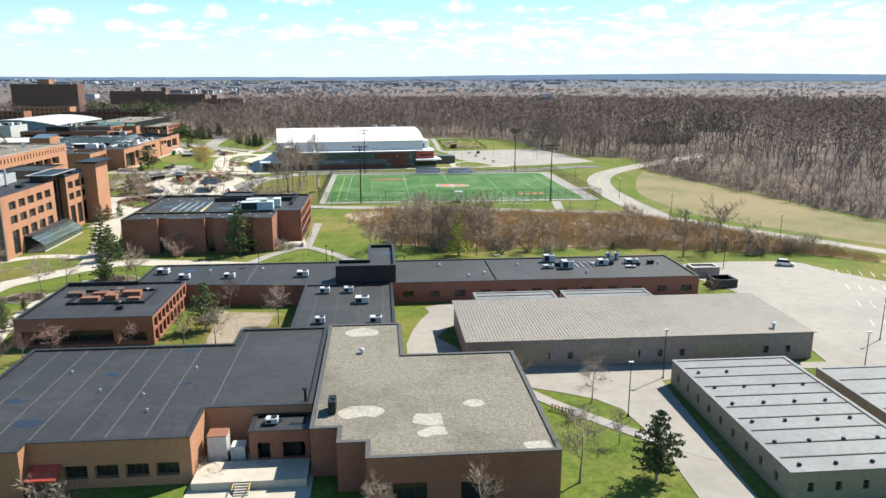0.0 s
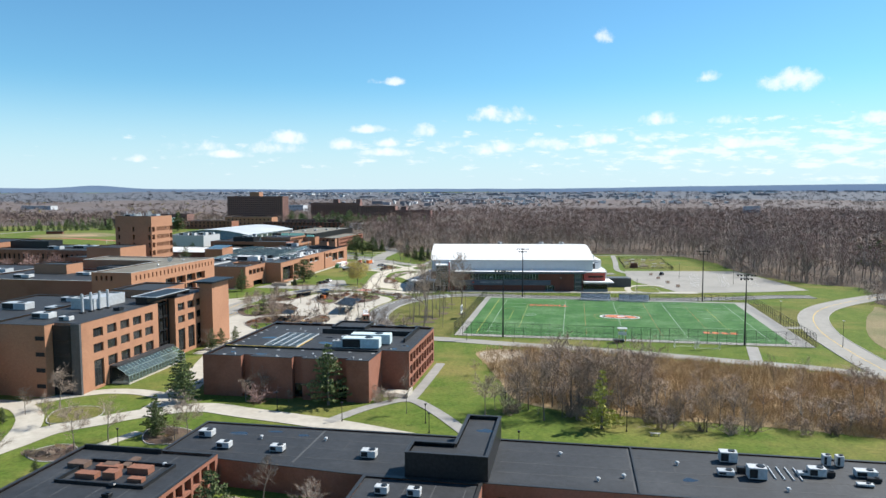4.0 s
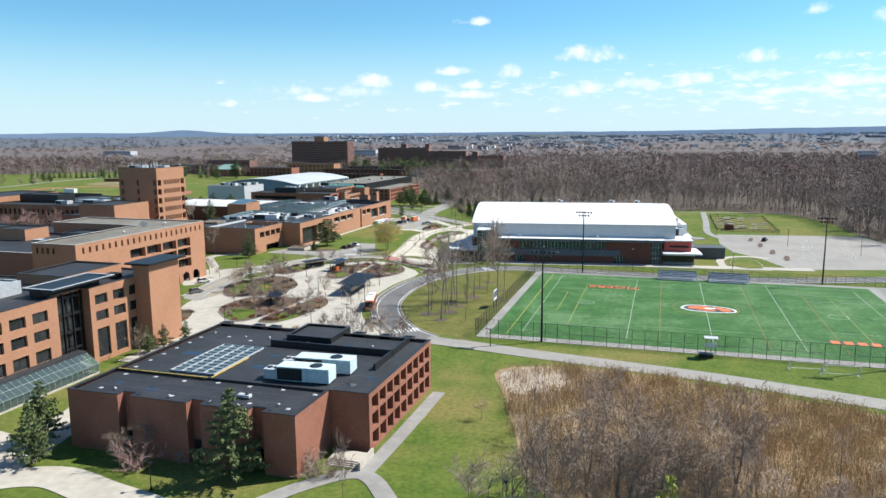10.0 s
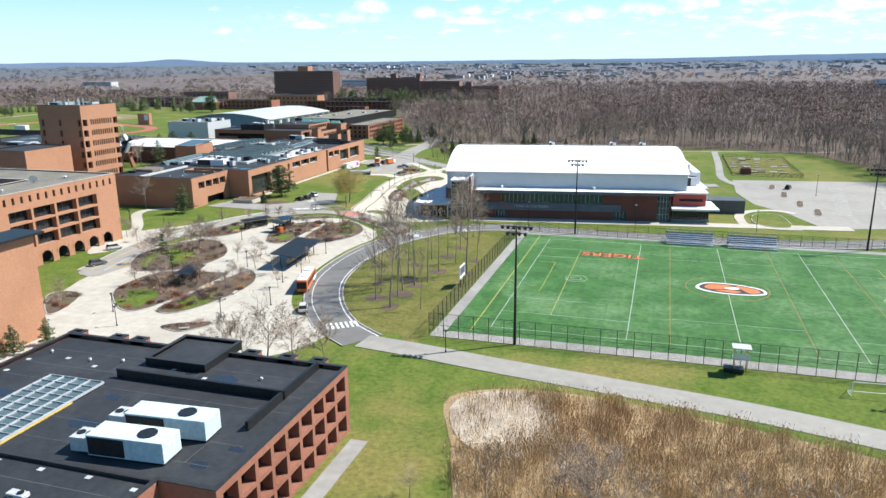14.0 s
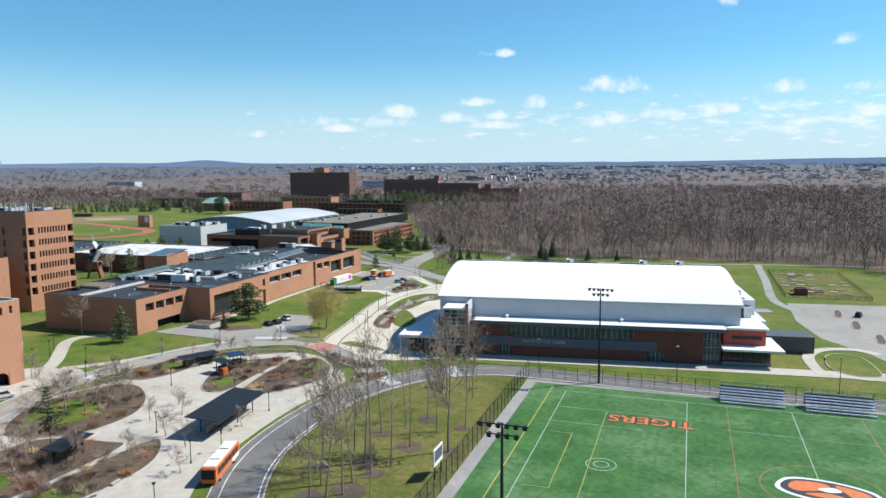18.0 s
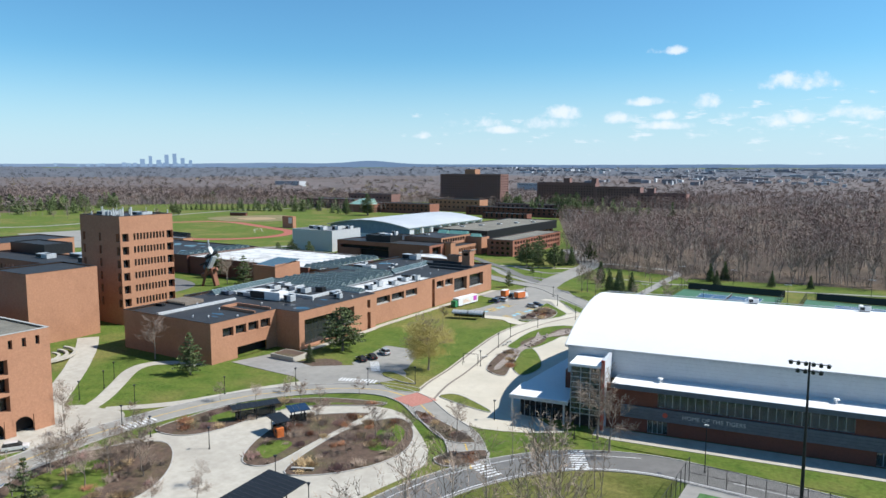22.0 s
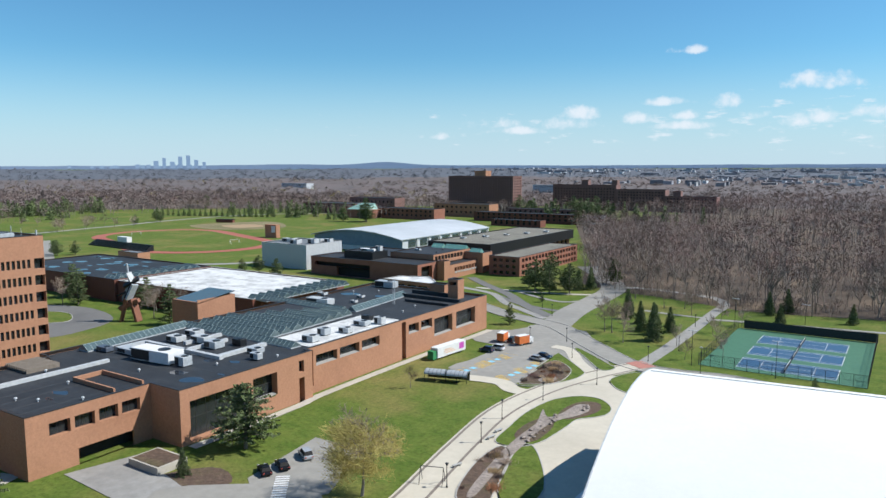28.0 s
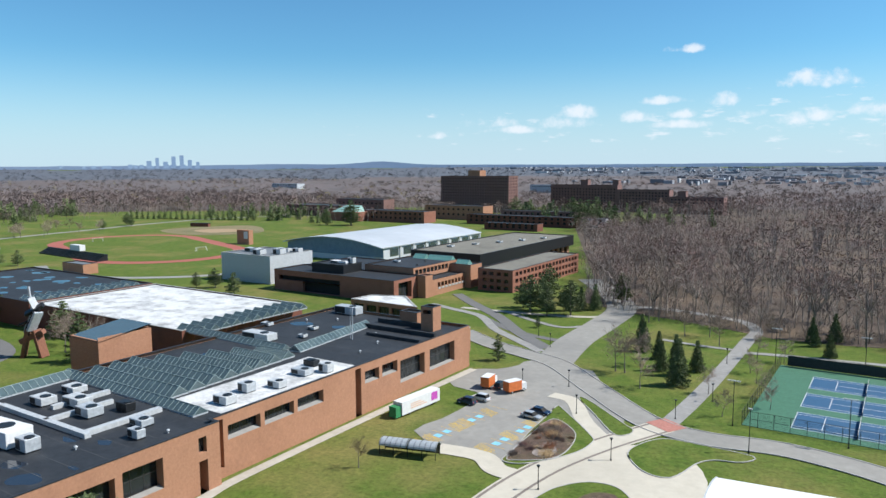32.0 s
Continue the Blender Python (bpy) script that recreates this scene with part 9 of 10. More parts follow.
for r in (6, 8, 10):
    pts = [(r * math.cos(a * .16), r * math.sin(a * .16)) for a in range(-9, 10)]
    part("seat_ring", ribbon_mesh(pts, .8, .3 + (r - 6) * .2, .6), CONCRETE, wl)
for i in range(16):
    rr = random.Random(i)
    tree("shrub", -186 + rr.uniform(-8, 8), 358 + rr.uniform(-3, 3), 1.6, "clipped dark green hedge shrub", "shrub", seed=i, mat=PINE, wide=1.4, grp="hedge")

# ---- the engineering hall's roof ----
ZR = 10.6


def ridge_glazing(x0, y0, x1, y1, w, h, z, bays, label, glass=GLASS_R):
    """A tent-shaped run of roof glazing from one end to the other."""
    L = math.hypot(x1 - x0, y1 - y0)
    e = group("roof_glazing", x0, y0, z, math.degrees(math.atan2(y1 - y0, x1 - x0)), label, "skylight", "hall roof glazing")
    part("curb", boxes((0, -w / 2, -.02, L, w / 2, .3)), METAL, e)
    for s in (-1, 1):
        part("pane", ([(0, s * w / 2, .3), (L, s * w / 2, .3), (L, 0, h), (0, 0, h)], [], [(0, 1, 2, 3)]), glass, e)
    for k in range(bays + 1):
        u = L * k / bays
        bm = bmesh.new()
        tube(bm, (u, -w / 2, .32), (u, 0, h + .03), .07, .07, 4)
        tube(bm, (u, w / 2, .32), (u, 0, h + .03), .07, .07, 4)
        part("glazing_bar", bm, FRAME_W, e)
    bm = bmesh.new()
    tube(bm, (0, 0, h + .03), (L, 0, h + .03), .08, .08, 4)
    part("ridge_bar", bm, FRAME_W, e)
    for u in (0, L):
        part("gable", ([(u, -w / 2, .3), (u, w / 2, .3), (u, 0, h)], [], [(0, 1, 2)]), glass, e)
    return e


GL = "pale green framed ridge of roof glazing"
ridge_glazing(-186, 419, -188.5, 449, 3.6, 1.6, ZR, 20, GL)
ridge_glazing(-190, 449.6, -146.5, 448.4, 3.2, 1.5, ZR, 30, GL)
for k in range(8):
    y = 453.2 + 4.3 * k
    ridge_glazing(-186 + (0 if k < 3 else 3.2 * (k - 2)), y, -158.6 - .25 * k, y, 4.0, 1.9, ZR, 16, GL)
ridge_glazing(-163.5, 488.5, -166.8, 519, 3.4, 1.6, ZR, 20, GL)
ridge_glazing(-201, 489.5, -166, 488.2, 3.2, 1.5, ZR - .1, 22, GL)
for k in range(11):
    y = 497 + 3.9 * k
    ridge_glazing(-216, y, -206.5, y, 3.6, 1.7, 8.1, 3, "dark glazed roof lantern on a low hall")
for k in range(10):
    y = 496.5 + 4.1 * k
    ridge_glazing(-300, y, -291, y, 3.6, 1.6, 8.6, 3, "dark glazed roof lantern on a low hall")
tagged(part("white_roof_deck", boxes((-157.6, 450.8, ZR - .05, -142.6, 487, ZR + .06)), ROOF_WS), "white membrane deck along a brick parapet", "roof deck")
tagged(part("white_duct", boxes((-173.2, 388.5, ZR - .02, -172.2, 417, ZR + .7)), METAL_W), "long white roof duct", "duct")
for b in ((-180, 431.2, -153, 432.3), (-155, 432.3, -153.8, 446), (-181, 424, -180, 432), (-172, 436, -171, 447), (-166, 431.5, -165.2, 444)):
    tagged(part("white_duct", boxes((b[0], b[1], ZR - .02, b[2], b[3], ZR + .8)), METAL_W), "white roof duct between units", "duct", "roof ducts")
rooftop_unit(-164.5, 423.6, ZR, 12, 4.4, 2.8, WHITE, 5, "large white plant container on a black roof")
for x, y, w, d, h, m in ((-156, 424, 3, 2.4, 2.2, METAL), (-175, 424, 6, 3, 1.4, METAL), (-176, 437, 4, 3, 1.6, METAL_W), (-170, 440, 5, 3, 1.7, METAL_W), (-163, 438, 4, 3, 1.8, METAL), (-160, 443, 3, 2, 1.6, METAL_D), (-151, 440, 3.4, 2.4, 1.3, METAL), (-178, 444, 4, 3, 1.4, METAL_W), (-146.5, 436, 2.6, 1.6, 1.6, METAL)) + ((-148, 455, 3.6, 2.6, 1.7, METAL_W), (-150, 462, 2.6, 2.4, 1.9, METAL), (-147, 467, 3.2, 2.2, 1.5, METAL_W), (-149, 476, 4, 2.6, 1.4, METAL), (-146, 480, 2.6, 2, 2.0, METAL_W), (-152, 482, 3, 2, 1.4, METAL_D), (-180, 493, 9, 3.4, 1.9, METAL_W), (-190, 505, 3, 2, 1.0, METAL_W), (-176, 508, 2.4, 1.8, .9, METAL_W), (-172, 500, 2, 1.6, .9, METAL_W), (-181.5, 533 - 4, 8, 3.4, 2.4, METAL), (-184, 398, 3, 1.4, .8, METAL_D), (-188 + 6, 422, 4, 2, 1.2, STEEL_B)):
    rooftop_unit(x, y, ZR, w, d, h, m)
for x, y in ((-152, 399), (-158, 394), (-164, 403), (-176, 405), (-160, 416), (-150, 428), (-144, 440), (-152, 505), (-158, 512), (-150, 496), (-185, 515), (-178, 520), (-162, 392)):
    vent(x, y, ZR, .5, .22, METAL_W)
for i, (x, y, r) in enumerate(((-146, 418, 2.4), (-152, 420, 1.8), (-155, 430, 1.5), (-143.5, 424, 1.0), (-160, 399, 1.6), (-178, 475, 3.0), (-184, 512, 3.2), (-172, 514, 2.0), (-158, 396, 1.0), (-149, 432, 1.2), (-175, 478, 2.2))):
    wet(x, y, ZR, r, 120 + i)
court = group("roof_well", -165, 404.5, ZR, 0, "sunken brick-lined roof well", "roof well")
part("rim", boxes((0, 0, -.02, 14, .4, .9), (0, 6.1, -.02, 14, 6.5, .9), (0, .4, -.02, .4, 6.1, .9)), BRICK_O, court)
part("well_floor", boxes((.4, .4, -.02, 14, 6.1, .02)), ROOF_B, court)
rg_ = group("ribbed_skylight", -194.5 + 8, 402, ZR, 0, "weathered ribbed skylight at a roof corner", "skylight")
for k in range(12):
    part("rib", boxes((k * .75, 0, 0, k * .75 + .35, 7, 1.0)), material("weathered_brown", (.17, .14, .11), (.24, .2, .16), 1.5) if k == 0 else bpy.data.materials["weathered_brown"], rg_)
pb = group("brick_lantern", -207, 467, 0, 0, "brick roof lantern with a sloping dark glass top", "lantern")
facade(pb, (-6, -4), (6, -4), 0, 13.6, BRICK_O)
facade(pb, (6, -4), (6, 10), 0, 14.2, BRICK_O)
facade(pb, (6, 10), (-6, 10), 0, 14.2, BRICK_O)
facade(pb, (-6, 10), (-6, -4), 0, 13.6, BRICK_O)
part("glass_top", ([(-6, -4, 13.4), (6, -4, 13.4), (6, 10, 15.2), (-6, 10, 15.2)], [], [(0, 1, 2, 3)]), GLASS_R, pb)
part("frame_top", ([(-6.2, -4.2, 13.3), (6.2, -4.2, 13.3), (6.2, 10.2, 15.1), (-6.2, 10.2, 15.1)], [], [(0, 1, 2, 3)]), METAL_D, pb)
building("roof_house", rect(-160.2, 525.5, -154.5, 529.5), 14.3, BRICK_O, ROOF_B, "small brick roof house", "roof house", z0=10.5, coping=COPING)
building("brick_stack", rect(-151.2, 522.6, -147.4, 526.4), 17.0, BRICK_O, METAL_D, "square brick chimney stack with an open top", "chimney", z0=10.5, coping=COPING, openings={0: [(.6, 3.2, 4.6 + 10.5, 16.2, 0, 0)]})
building("pale_roof_pavilion", [(-209.5, 563), (-180.5, 562.6), (-196, 577.5), (-208, 573)], 7.0, BRICK_O, ROOF_WS, "brick pavilion with a pale roof and dark glazed bays", coping=COPING_L, parapet=.12, openings={0: [(1.2 + 5.6 * k, 5.8 + 5.6 * k, 2.4, 5.6, 3, 1, .7) for k in range(5)]})
building("north_wing", rect(-182, 532.2, -150, 546), 7, BRICK_O, COPING_L, "low brick wing with a pale roof", coping=COPING_L)
for x0, y0, x1, h in ((-166, 517.2, -143.5, 1.1), (-167, 524.4, -152.5, 1.2), (-160, 510.6, -143.5, .8)):
    tagged(part("roof_upstand", boxes((x0, y0, ZR - .02, x1, y0 + .8, ZR + h)), ROOF_B), "long black membrane-clad upstand across a roof", "roof upstand", "hall roof upstands")
ant = group("lattice_mast", -160, 505, ZR, 0, "thin lattice radio mast on a roof", "mast")
for x, y in ((-.3, -.2), (.3, -.2), (0, .35)):
    part("leg", boxes((x - .04, y - .04, 0, x + .04, y + .04, 8)), METAL, ant)
for k in range(10):
    part("brace", boxes((-.3, -.24, .4 + .8 * k, .3, -.18, .46 + .8 * k)), METAL, ant)
# pale sills under the high windows of the east front
for y0, y1, z, x in ((450.4, 457.9, 6.4, -142), (458.9, 466.4, 6.4, -142), (467.4, 474.7, 6.4, -142), (487.9, 492.9, 6.6, -142), (494, 499.7, 6.6, -142), (500.8, 510.8, 3.4, -142), (513, 524.5, 3.4, -142), (429.1, 436, 3.8, -140)):
    wsl = group("window_ledge", x, y0, z, 0, "sloping pale metal ledge under a window", "ledge", "hall window ledges")
    part("sheet", ([(-1.2, .05, .34), (-.1, .05, .04), (-.1, y1 - y0 - .05, .04), (-1.2, y1 - y0 - .05, .34), (-1.2, .05, .02), (-1.2, y1 - y0 - .05, .02), (-.1, .05, .0), (-.1, y1 - y0 - .05, .0)], [], [(0, 1, 2, 3), (0, 4, 6, 1), (3, 2, 7, 5), (1, 6, 7, 2), (4, 5, 7, 6)]), CONC_G, wsl)
strip("footpath", [(-138.3, 412), (-138.4, 440), (-139.6, 452), (-139.8, 500), (-139.5, 530)], 2.2, .12, CONCRETE, "narrow concrete strip along a brick wall", "footpath")
wlt = group("planter_wall", -137, 404, 0, 0, "low concrete planter by an entrance", "planter")
part("wall", boxes((-4, -3.5, 0, 4.4, 2.6, 1.4)), CONCRETE, wlt)
part("soil", boxes((-3.6, -3.1, 1.38, 4.0, 2.2, 1.45)), MULCH, wlt)
sc = group("sculpture", -252, 474, 0, 25, "tall rusted and grey steel sculpture of leaning plates", "sculpture")
RUST = bpy.data.materials["rust"]


def slab(a, b, w, d, turn, mat, name="plate"):
    """A thick steel plate standing from a to b."""
    a, b = Vector(a), Vector(b)
    q = (b - a).to_track_quat("Z", "Y").to_matrix().to_4x4()
    bm = bmesh.new()
    box(bm, -w / 2, -d / 2, 0, w / 2, d / 2, (b - a).length)
    bmesh.ops.bevel(bm, geom=bm.edges[:], offset=.08, segments=1, affect="EDGES")
    bmesh.ops.transform(bm, matrix=Matrix.Translation(a) @ q @ Matrix.Rotation(radians(turn), 4, "Z"), verts=bm.verts[:])
    part(name, bm, mat, sc)


slab((-3.2, 0, 0), (-1.0, 0, 8.5), 3.0, 1.0, 20, RUST)
slab((3.0, .5, 0), (1.2, .2, 8), 2.6, 1.2, -25, RUST)
slab((-3.4, -.4, 4.6), (3.6, .2, 7.6), 1.8, 1.4, 10, RUST, "beam")
slab((-2.6, .6, 7.5), (1.0, .8, 14.5), 3.6, .7, 35, METAL_D)
slab((.2, -.6, 7.8), (2.8, -.4, 13.2), 2.8, .8, -20, METAL)
slab((-1.6, 0, 12.4), (3.8, .4, 15.2), 1.6, 1.0, 40, METAL_D, "beam")
slab((.4, .2, 13.5), (-.3, .2, 20.4), .7, .5, 10, METAL, "mast")
slab((1.6, .2, 14.2), (.2, .2, 17.2), 1.9, .5, -35, METAL_W)
slab((-4.4, .4, 9.0), (-1.2, .6, 10.4), 1.2, .6, 0, METAL_D, "beam")

# ---- the gymnasium group and the residences ----
building("white_roof_hall", rect(-290, 494, -212, 541), 8.6, BRICK_D, ROOF_WS, "low brick hall with a patchy white roof", coping=COPING_L)
for i in range(16):
    rr = random.Random(200 + i)
    x, y = rr.uniform(-285, -222), rr.uniform(498, 537)
    tagged(part("roof_patch", boxes((x - rr.uniform(2, 8), y - .7, 8.1, x + rr.uniform(2, 8), y + .7, 8.17)), COPING_L), "grey worn patch on a white roof", "roof patch", "roof patches")
building("blue_roof_hall", rect(-378, 493, -290.5, 540), 9, BRICK_D, ROOF_B, "low brick hall with a wet black roof", coping=COPING)
for i in range(26):
    rr = random.Random(300 + i)
    wet(rr.uniform(-372, -298), rr.uniform(497, 536), 8.652, rr.uniform(1.6, 3.6), 300 + i)
building("gym_block", rect(-322, 600, -289, 628), 13, METAL_W, MOD_ROOF, "pale metal-clad gymnasium block with roof plant", coping=COPING_L)
for x, y, w, d, h in ((-313, 612, 8, 4, 2.0), (-302, 606, 5, 4, 2.4), (-295, 612, 5, 4, 2.6), (-300, 620, 8, 3, 1.8), (-293, 622, 4, 3, 2.0)):
    rooftop_unit(x, y, 12.55, w, d, h, METAL_W)
building("sports_centre", rect(-279, 593, -213, 611.8), 8.9, BRICK, ROOF_B, "dark-red brick sports centre with a broad dark recess", coping=COPING, openings={0: [(2.5, 38, 4.6, 6.6, 0, 0, 1.4), (17, 38, .3, 4.6, 0, 0, 1.4)], 1: [(3, 12, 1.0, 7.6, 3, 2, 2.0)]}, core_in=2.4)
building("sports_centre", rect(-243, 612, -217, 646), 11.4, BRICK_O, ROOF_B, "raised brick block of a sports centre with a black roof", coping=COPING, openings={1: grid(1, 27, 9, 2.4, [(8.3, 10.4)], 1, 1, .5)})
building("sports_rear_block", rect(-279, 612, -243.2, 646), 8.6, BRICK, ROOF_B, "low brick rear block with a black roof", coping=COPING)
building("plant_house", rect(-262, 599, -244, 611), 12.2, METAL_D, ROOF_B, "dark roof plant house with white units", "plant room", z0=8.3, coping=COPING)
rooftop_unit(-252, 606, 11.8, 9, 3, 1.2, WHITE)
rooftop_unit(-247, 608, 11.8, 3, 2.4, 2.6, METAL_W)
rooftop_unit(-236, 626, 11.0, 3, 2, 1.0, METAL)
vent(-222, 622, 11.0, .6, .5, METAL_D)
vent(-226, 634, 11.0, .6, .5, METAL_D)
building("sports_link", rect(-216.8, 614, -209, 640), 6.8, BRICK_O, ROOF_B, "lower brick link with framed openings and pale sills", coping=COPING, openings={1: grid(4, 25.5, 8, 2.0, [(3.2, 5.2)], 1, 1, 1.0)})
for k in range(8):
    tagged(part("window_sill", boxes((-209.02, 618.5 + 2.69 * k, 2.4, -208.8, 620.4 + 2.69 * k, 3.2)), COPING_L), "pale sloping sill under a recessed window", "window sill", "link sills")
building("sports_pier", rect(-212.6, 608.6, -208.6, 613.8), 9.2, BRICK_O, BRICK_O, "plain brick pier at a sports centre corner", "pier", coping=COPING)
building("sports_end_block", rect(-216.8, 640.2, -206, 650), 10.2, BRICK_O, ROOF_B, "brick end block under a glazed roof peak", coping=COPING)
TEAL_G = material("teal_glass", (.17, .42, .36), (.24, .5, .43), .5, rough=.1, transmission=.2)
for x0, x1, z in ((-238, -231.5, 10.9), (-230, -217.2, 10.9), (-214.6, -208.4, 9.7)):
    ridge_glazing(x0, 643.4, x1, 643.4, 4.6, 2.3, z, max(3, round((x1 - x0) / 1.5)), "teal glazed roof peak with white bars", TEAL_G)
ARCH_ROOF = material("arched_roof_pale", (.50, .53, .56), (.57, .60, .63), .12, rough=.6, c3=(.45, .48, .51), big=.02, spec=.3, speck=.05)
ah = group("arched_gymnasium", -327, 738, 0, 0, "large gymnasium with a shallow curved pale roof", "gymnasium")
prof = [(-38, 8.3), (-29, 10.1), (-18, 11.8), (-6, 12.8), (6, 12.8), (18, 11.8), (29, 10.1), (38, 8.3)]
n = len(prof)
v = [(u, y, z + d) for d in (0, .5) for y in (-55, 56) for u, z in prof]
rf_faces = [(i, n + i, n + i + 1, i + 1) for i in range(n - 1)] + [(2 * n + i, 2 * n + i + 1, 3 * n + i + 1, 3 * n + i) for i in range(n - 1)]
rf_faces += [(i, i + 1, 2 * n + i + 1, 2 * n + i) for i in range(n - 1)] + [(0, 2 * n, 3 * n, n), (n - 1, 2 * n - 1, 4 * n - 1, 3 * n - 1)]
part("roof", (v, [], rf_faces), ARCH_ROOF, ah, "curved pale roof")
part("wall", boxes((-37, -52, 0, 37, 54, 8.2)), PANEL_W, ah)
part("gable", ([(u * .97, -52.2, z - .1) for u, z in prof] + [(-36.9, -52.2, 3), (36.9, -52.2, 3)], [], [(8, 9, 7, 6, 5, 4, 3, 2, 1, 0)]), material("blue_cladding", (.13, .21, .33), (.17, .26, .39), .3, rough=.4, metal=.2), ah, "blue metal-clad curved gable")
for k in range(8):
    part("side_window", boxes((37, -46 + 13 * k, 3.0, 37.2, -38 + 13 * k, 7.2)), GLASS_G, ah)
    part("side_pier", boxes((37, -37 + 13 * k, 0, 37.6, -35.4 + 13 * k, 8.1)), METAL_W, ah)
building("ice_rink", rect(-257, 666, -216, 780), 11.5, METAL_D, GRAVEL, "broad flat-roofed hall with a black metal band", coping=COPING, z0=5.6)
building("rink_base", rect(-256, 667, -218.5, 779), 5.6, BRICK_O, GRAVEL, "recessed brick base under a black metal hall", openings={1: grid(2, 110, 16, 4.2, [(.4, 5.0)], 2, 1, .8)})
for k in range(5):
    rooftop_unit(-248 + 6 * k, 690 + 16 * k, 11.1, 3, 3, 1.0, METAL_W)
building("student_building", rect(-201, 638, -184, 710), 9.6, BRICK, GRAVEL, "three-storey brick building with sun-lit window bands", coping=COPING, openings={1: grid(2, 70, 18, 2.6, [(.8, 2.6), (3.8, 5.6), (6.8, 8.6)], 0, 0), 0: grid(1.5, 15.5, 4, 2.2, [(.8, 2.4), (3.8, 5.4), (6.8, 8.4)], 1, 1, .8)})
building("residence_tower", rect(-525, 1105, -432, 1128), 42.4, FAR_BRICK, ROOF_B, "twelve-storey dark brick residence tower", openings={0: grid(2, 91, 26, 1.8, [(3.4 * k + 1.4, 3.4 * k + 3.0) for k in range(12)], 0, 0), 1: grid(1, 22, 5, 2.4, [(3.4 * k + 1.4, 3.4 * k + 3.2) for k in range(12)], 0, 0)}, coping=COPING)
building("lift_house", rect(-488, 1108, -472, 1122), 49, BRICK_O, ROOF_B, "brick lift house on a residence tower", "lift house", z0=42)
for x0, x1, y0, h, n in ((-418, -333, 1190, 31, 8), (-332.5, -272, 1188, 26, 7), (-271.5, -212, 1182, 19, 5)):
    building("residence_slab", rect(x0, y0, x1, y0 + 16), h, FAR_BRICK, ROOF_B, "long dark brick residence slab", coping=COPING, grp="residence slabs", openings={0: grid(2, x1 - x0 - 2, int((x1 - x0) / 4), 1.8, [(3.4 * k + 1.4, 3.4 * k + 3.0) for k in range(n)], 0, 0)})
for x, y, z, w in ((-380, 1193, 31, 9), (-340, 1193, 31, 7), (-262, 1185, 19, 9)):
    building("lift_house", rect(x, y, x + w, y + 9), z + 6, FAR_BRICK, ROOF_B, "brick lift house on a residence roof", "lift house", z0=z - .3, grp="lift houses")
for i, (x0, y0, x1, y1, h, m) in enumerate(((-640, 960, -560, 990, 12, FAR_BRICK), (-560, 940, -500, 965, 10, BRICK), (-498, 930, -430, 950, 11, BRICK), (-610, 1010, -540, 1030, 17, FAR_BRICK), (-470, 990, -400, 1010, 14, BRICK_O), (-395, 950, -285, 966, 9, BRICK_D), (-380, 990, -300, 1005, 11, FAR_BRICK), (-350, 905, -300, 916, 6, BRICK_D), (-290, 960, -262, 975, 8, METAL_W))):
    building("campus_block", rect(x0, y0, x1, y1), h, m, ROOF_B, "low brick campus block beyond the gymnasium", coping=COPING, grp="far campus blocks", openings={0: grid(2, x1 - x0 - 2, max(3, int((x1 - x0) / 6)), 2.6, [(h * .3, h * .3 + 2), (h * .68, h * .68 + 2)], 0, 0)})
tent = group("glass_roof_hall", -520, 925, 0, 0, "pale green glass-roofed hall", "hall")
part("wall", boxes((-20, -8, 0, 20, 10, 9)), BRICK, tent)
part("glass_roof", ([(-14, -8, 9), (14, -8, 9), (10, 10, 15), (-10, 10, 15), (14, 10, 9), (-14, 10, 9)], [], [(0, 1, 2, 3), (1, 4, 2), (0, 3, 5), (3, 2, 4, 5)]), material("copper_green", (.20, .36, .30), (.28, .44, .37), .5, rough=.5), tent)
st = group("brick_pylon", -436, 716, 0, 0, "brick scoreboard pylon by the track", "pylon")
part("wall", boxes((-6, -2, 0, 6, 2, 10)), BRICK_O, st)
part("panel", boxes((1, -2.1, 4, 5, -2, 9)), WHITE, st)

# ---- track and ball fields ----
tk = group("running_track", -482, 668, .05, -20, "red running track round a green field", "running track", kind="structure")


def stadium(rx, ry):
    return [((rx - ry) * (1 if math.cos(a) > 0 else -1) + ry * math.cos(a), ry * math.sin(a)) for a in [k * math.pi / 32 + .01 for k in range(64)]]


part("lanes", prism(stadium(98, 52), -.02, .06), TRACK, tk)
part("infield", prism(stadium(88, 42), -.02, .12), GRASS, tk)
gs = group("grandstand", -470, 607, 0, -4, "dark metal grandstand beside the track", "grandstand")
for k in range(7):
    part("tier", boxes((-36, .9 * k, 0, 36, .9 * k + .9, .8 + .5 * k)), METAL_D, gs)
part("press_box", boxes((-6, 5, 3.8, 6, 8.5, 7.2)), WHITE, gs)
for x, s in ((-427, 1), (-542, -1)):
    gl = group("soccer_goal", x, 671, .17, -8, "white soccer goal frame on the grass", "soccer goal", "track field goals")
    for y in (-3.66, 3.66):
        part("post", boxes((-.07, y - .07, 0, .07, y + .07, 2.44)), WHITE, gl)
        part("back_stay", ([(0, y - .05, 2.4), (0, y + .05, 2.4), (2.0 * s, y + .05, .05), (2.0 * s, y - .05, .05), (0, y - .05, 2.3), (0, y + .05, 2.3), (1.9 * s, y + .05, 0), (1.9 * s, y - .05, 0)], [], [(0, 1, 2, 3), (7, 6, 5, 4), (0, 3, 7, 4), (1, 5, 6, 2), (0, 4, 5, 1), (3, 2, 6, 7)]), WHITE, gl)
    part("crossbar", boxes((-.07, -3.73, 2.44, .07, 3.73, 2.58)), WHITE, gl)
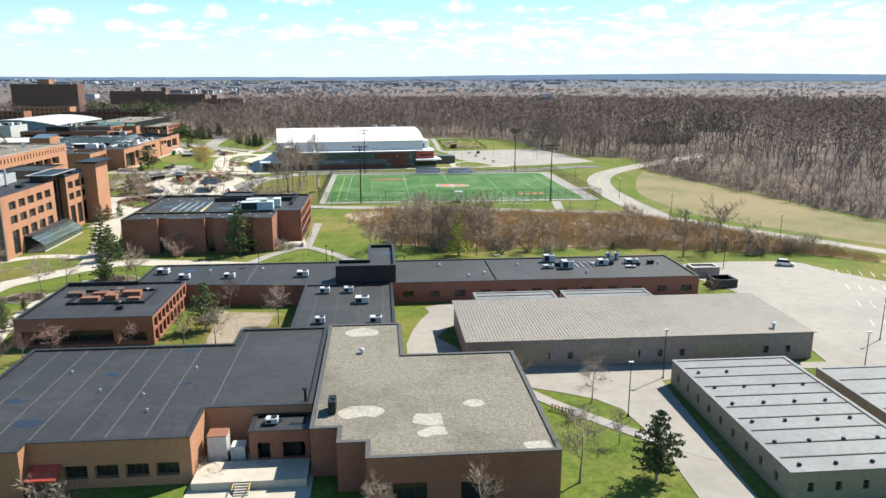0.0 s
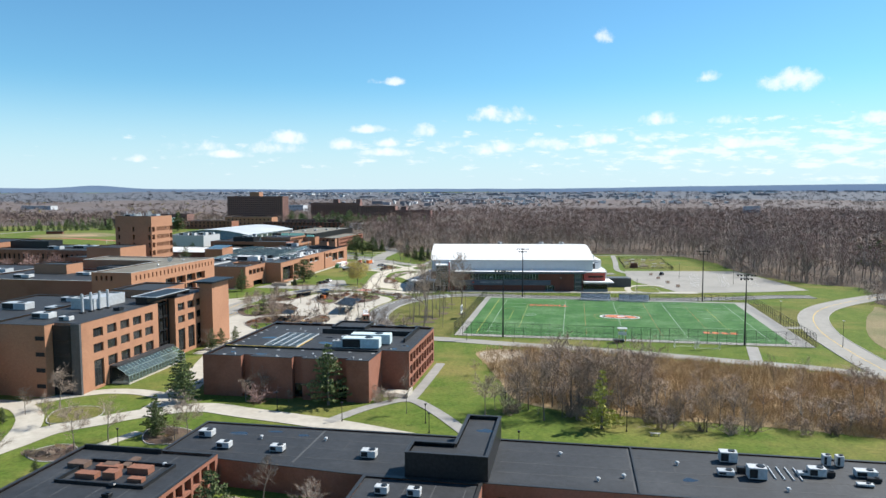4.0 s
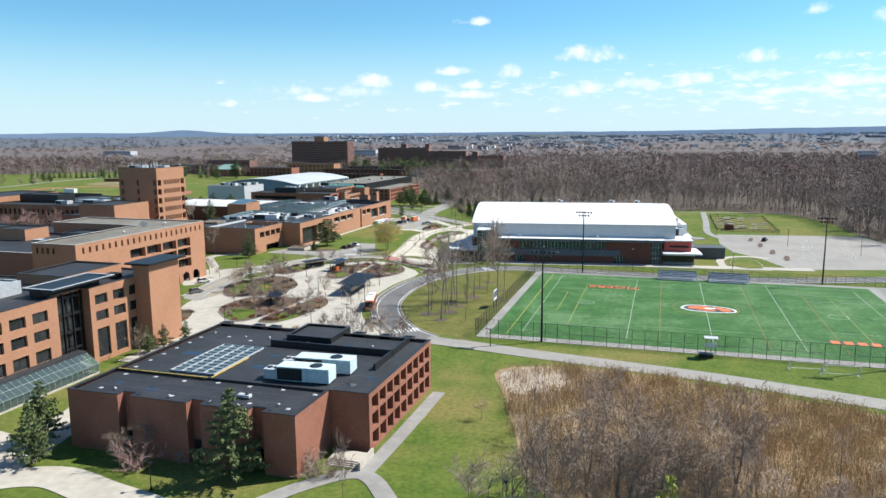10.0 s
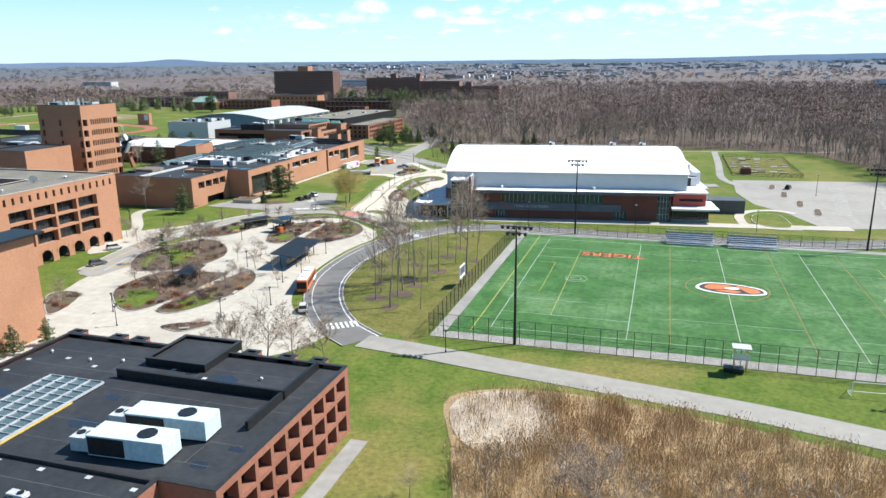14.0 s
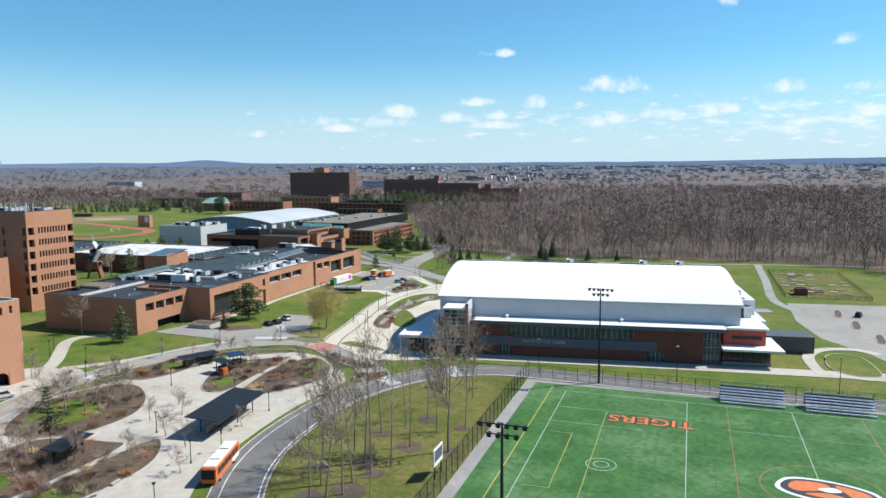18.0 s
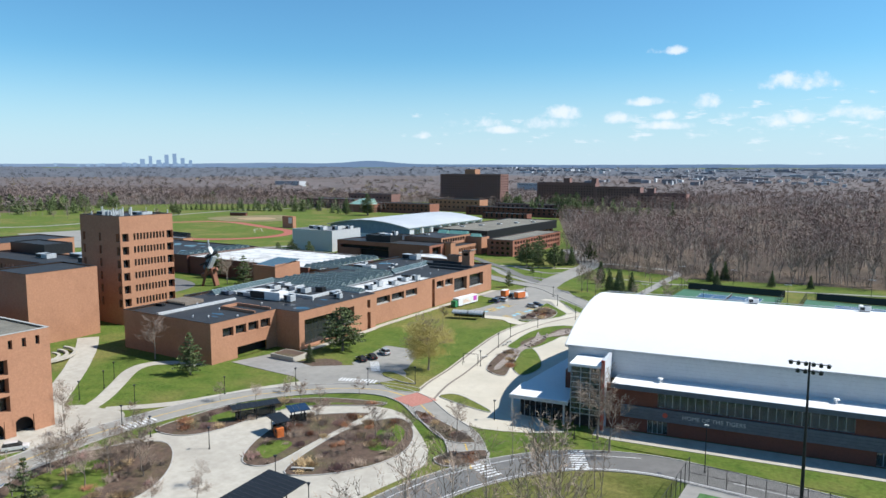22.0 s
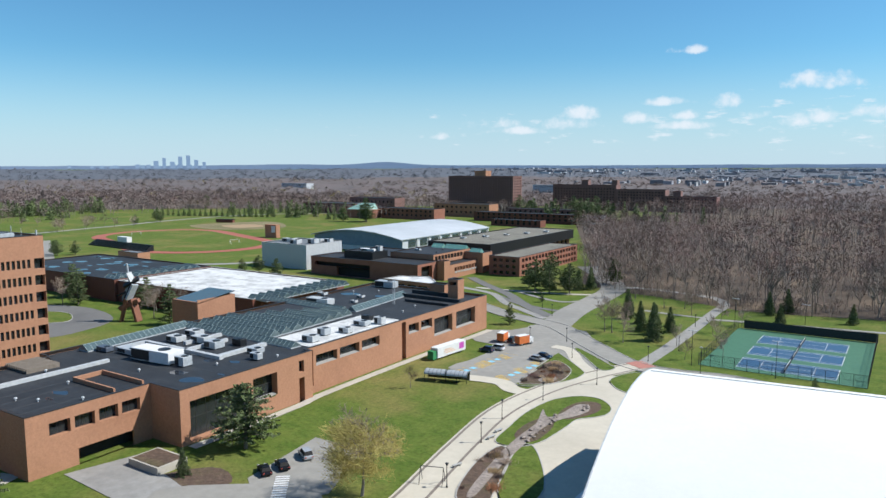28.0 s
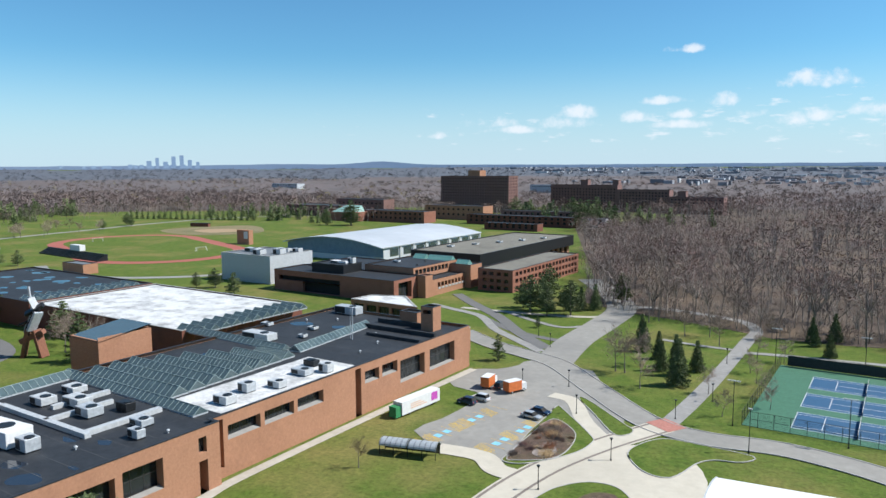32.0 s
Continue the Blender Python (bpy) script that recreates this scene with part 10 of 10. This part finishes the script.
building("stadium_gatehouse", rect(-412, 572, -393, 580), 5.2, BRICK_O, MOD_ROOF, "low brick gatehouse near the grandstand", coping=COPING)
strip("footpath", [(-445, 578), (-416, 568), (-374, 573), (-342, 596), (-330, 622)], 6, .1, CONC_G, "pale service path behind the gymnasium", "footpath")
area("ball_diamond", [(-590, 760), (-525, 742), (-495, 785), (-560, 830)], .06, GRASS_DRY, "baseball field with bare earth infield", "ball field", 6)
area("infield", [(-560, 770), (-530, 762), (-520, 785), (-548, 796)], .09, material("clay", (.36, .24, .13), (.43, .3, .17), .8), "tan clay infield", "infield", 5)
strip("road", [(-800, 500), (-640, 590), (-640, 700), (-660, 800), (-652, 900), (-560, 990)], 7, .08, ASPHALT_L, "pale road beyond the playing fields")
area("car_park", [(-575, 560), (-450, 525), (-430, 545), (-560, 612)], .07, ASPHALT_L, "grey car park beside the track", "car park", closed_smooth=False)
dg = group("dugout", -590, 800, 0, 20, "low brick dugout beside a ball field", "dugout")
part("wall", boxes((-9, -2, 0, 9, 2, 3)), BRICK_D, dg)
part("roof", boxes((-9.5, -2.5, 3, 9.5, 2.5, 3.3)), METAL_D, dg)
area("turning_circle", smooth([(-316, 470), (-290, 480), (-262, 474), (-252, 458), (-256, 442), (-300, 440), (-330, 455)], 3, True), .07, ASPHALT, "grey asphalt turning circle", "road", 2)
area("lawn_island", [(-300, 462), (-285, 470), (-270, 462), (-280, 454)], .16, GRASS, "oval lawn in a turning circle", "lawn", 6, KERB)
strip("footpath", [(-200, 600), (-188, 596), (-172, 590), (-158, 575), (-146, 566), (-132, 556)], 3.2, .1, CONC_G, "grey footpath across the north lawn", "footpath")
strip("footpath", [(-186, 600), (-165, 602), (-145, 606), (-132, 612)], 3.0, .1, CONCRETE, "pale footpath across the north lawn", "footpath")
strip("footpath", [(-172, 590), (-150, 575), (-128, 570)], 3.0, .09, ASPHALT, "asphalt footpath across the north lawn", "footpath")

# community garden behind the arena
gd = area("garden_plots", rect(48, 517, 78, 586), .07, GRASS_O, "community garden plots in olive grass", "garden", closed_smooth=False)
rg = random.Random(4)
for k in range(44):
    x, y = rg.uniform(50.5, 75.5), rg.uniform(529, 583)
    part("plot", boxes((x - 1.5, y - 1, .05, x + 1.5, y + 1, .35)), rg.choice((LITTER, CONC_G, DIRT, DIRT, COPING_L)), gd)
fence([(48, 517), (78, 517), (78, 586), (48, 586), (48, 517)], 1.6, 2.5, label="low dark fence round garden plots", rails=2)
building("garden_hut", rect(52, 522, 56.5, 526), 2.8, BRICK_D, ROOF_B, "small dark red garden hut", "hut")
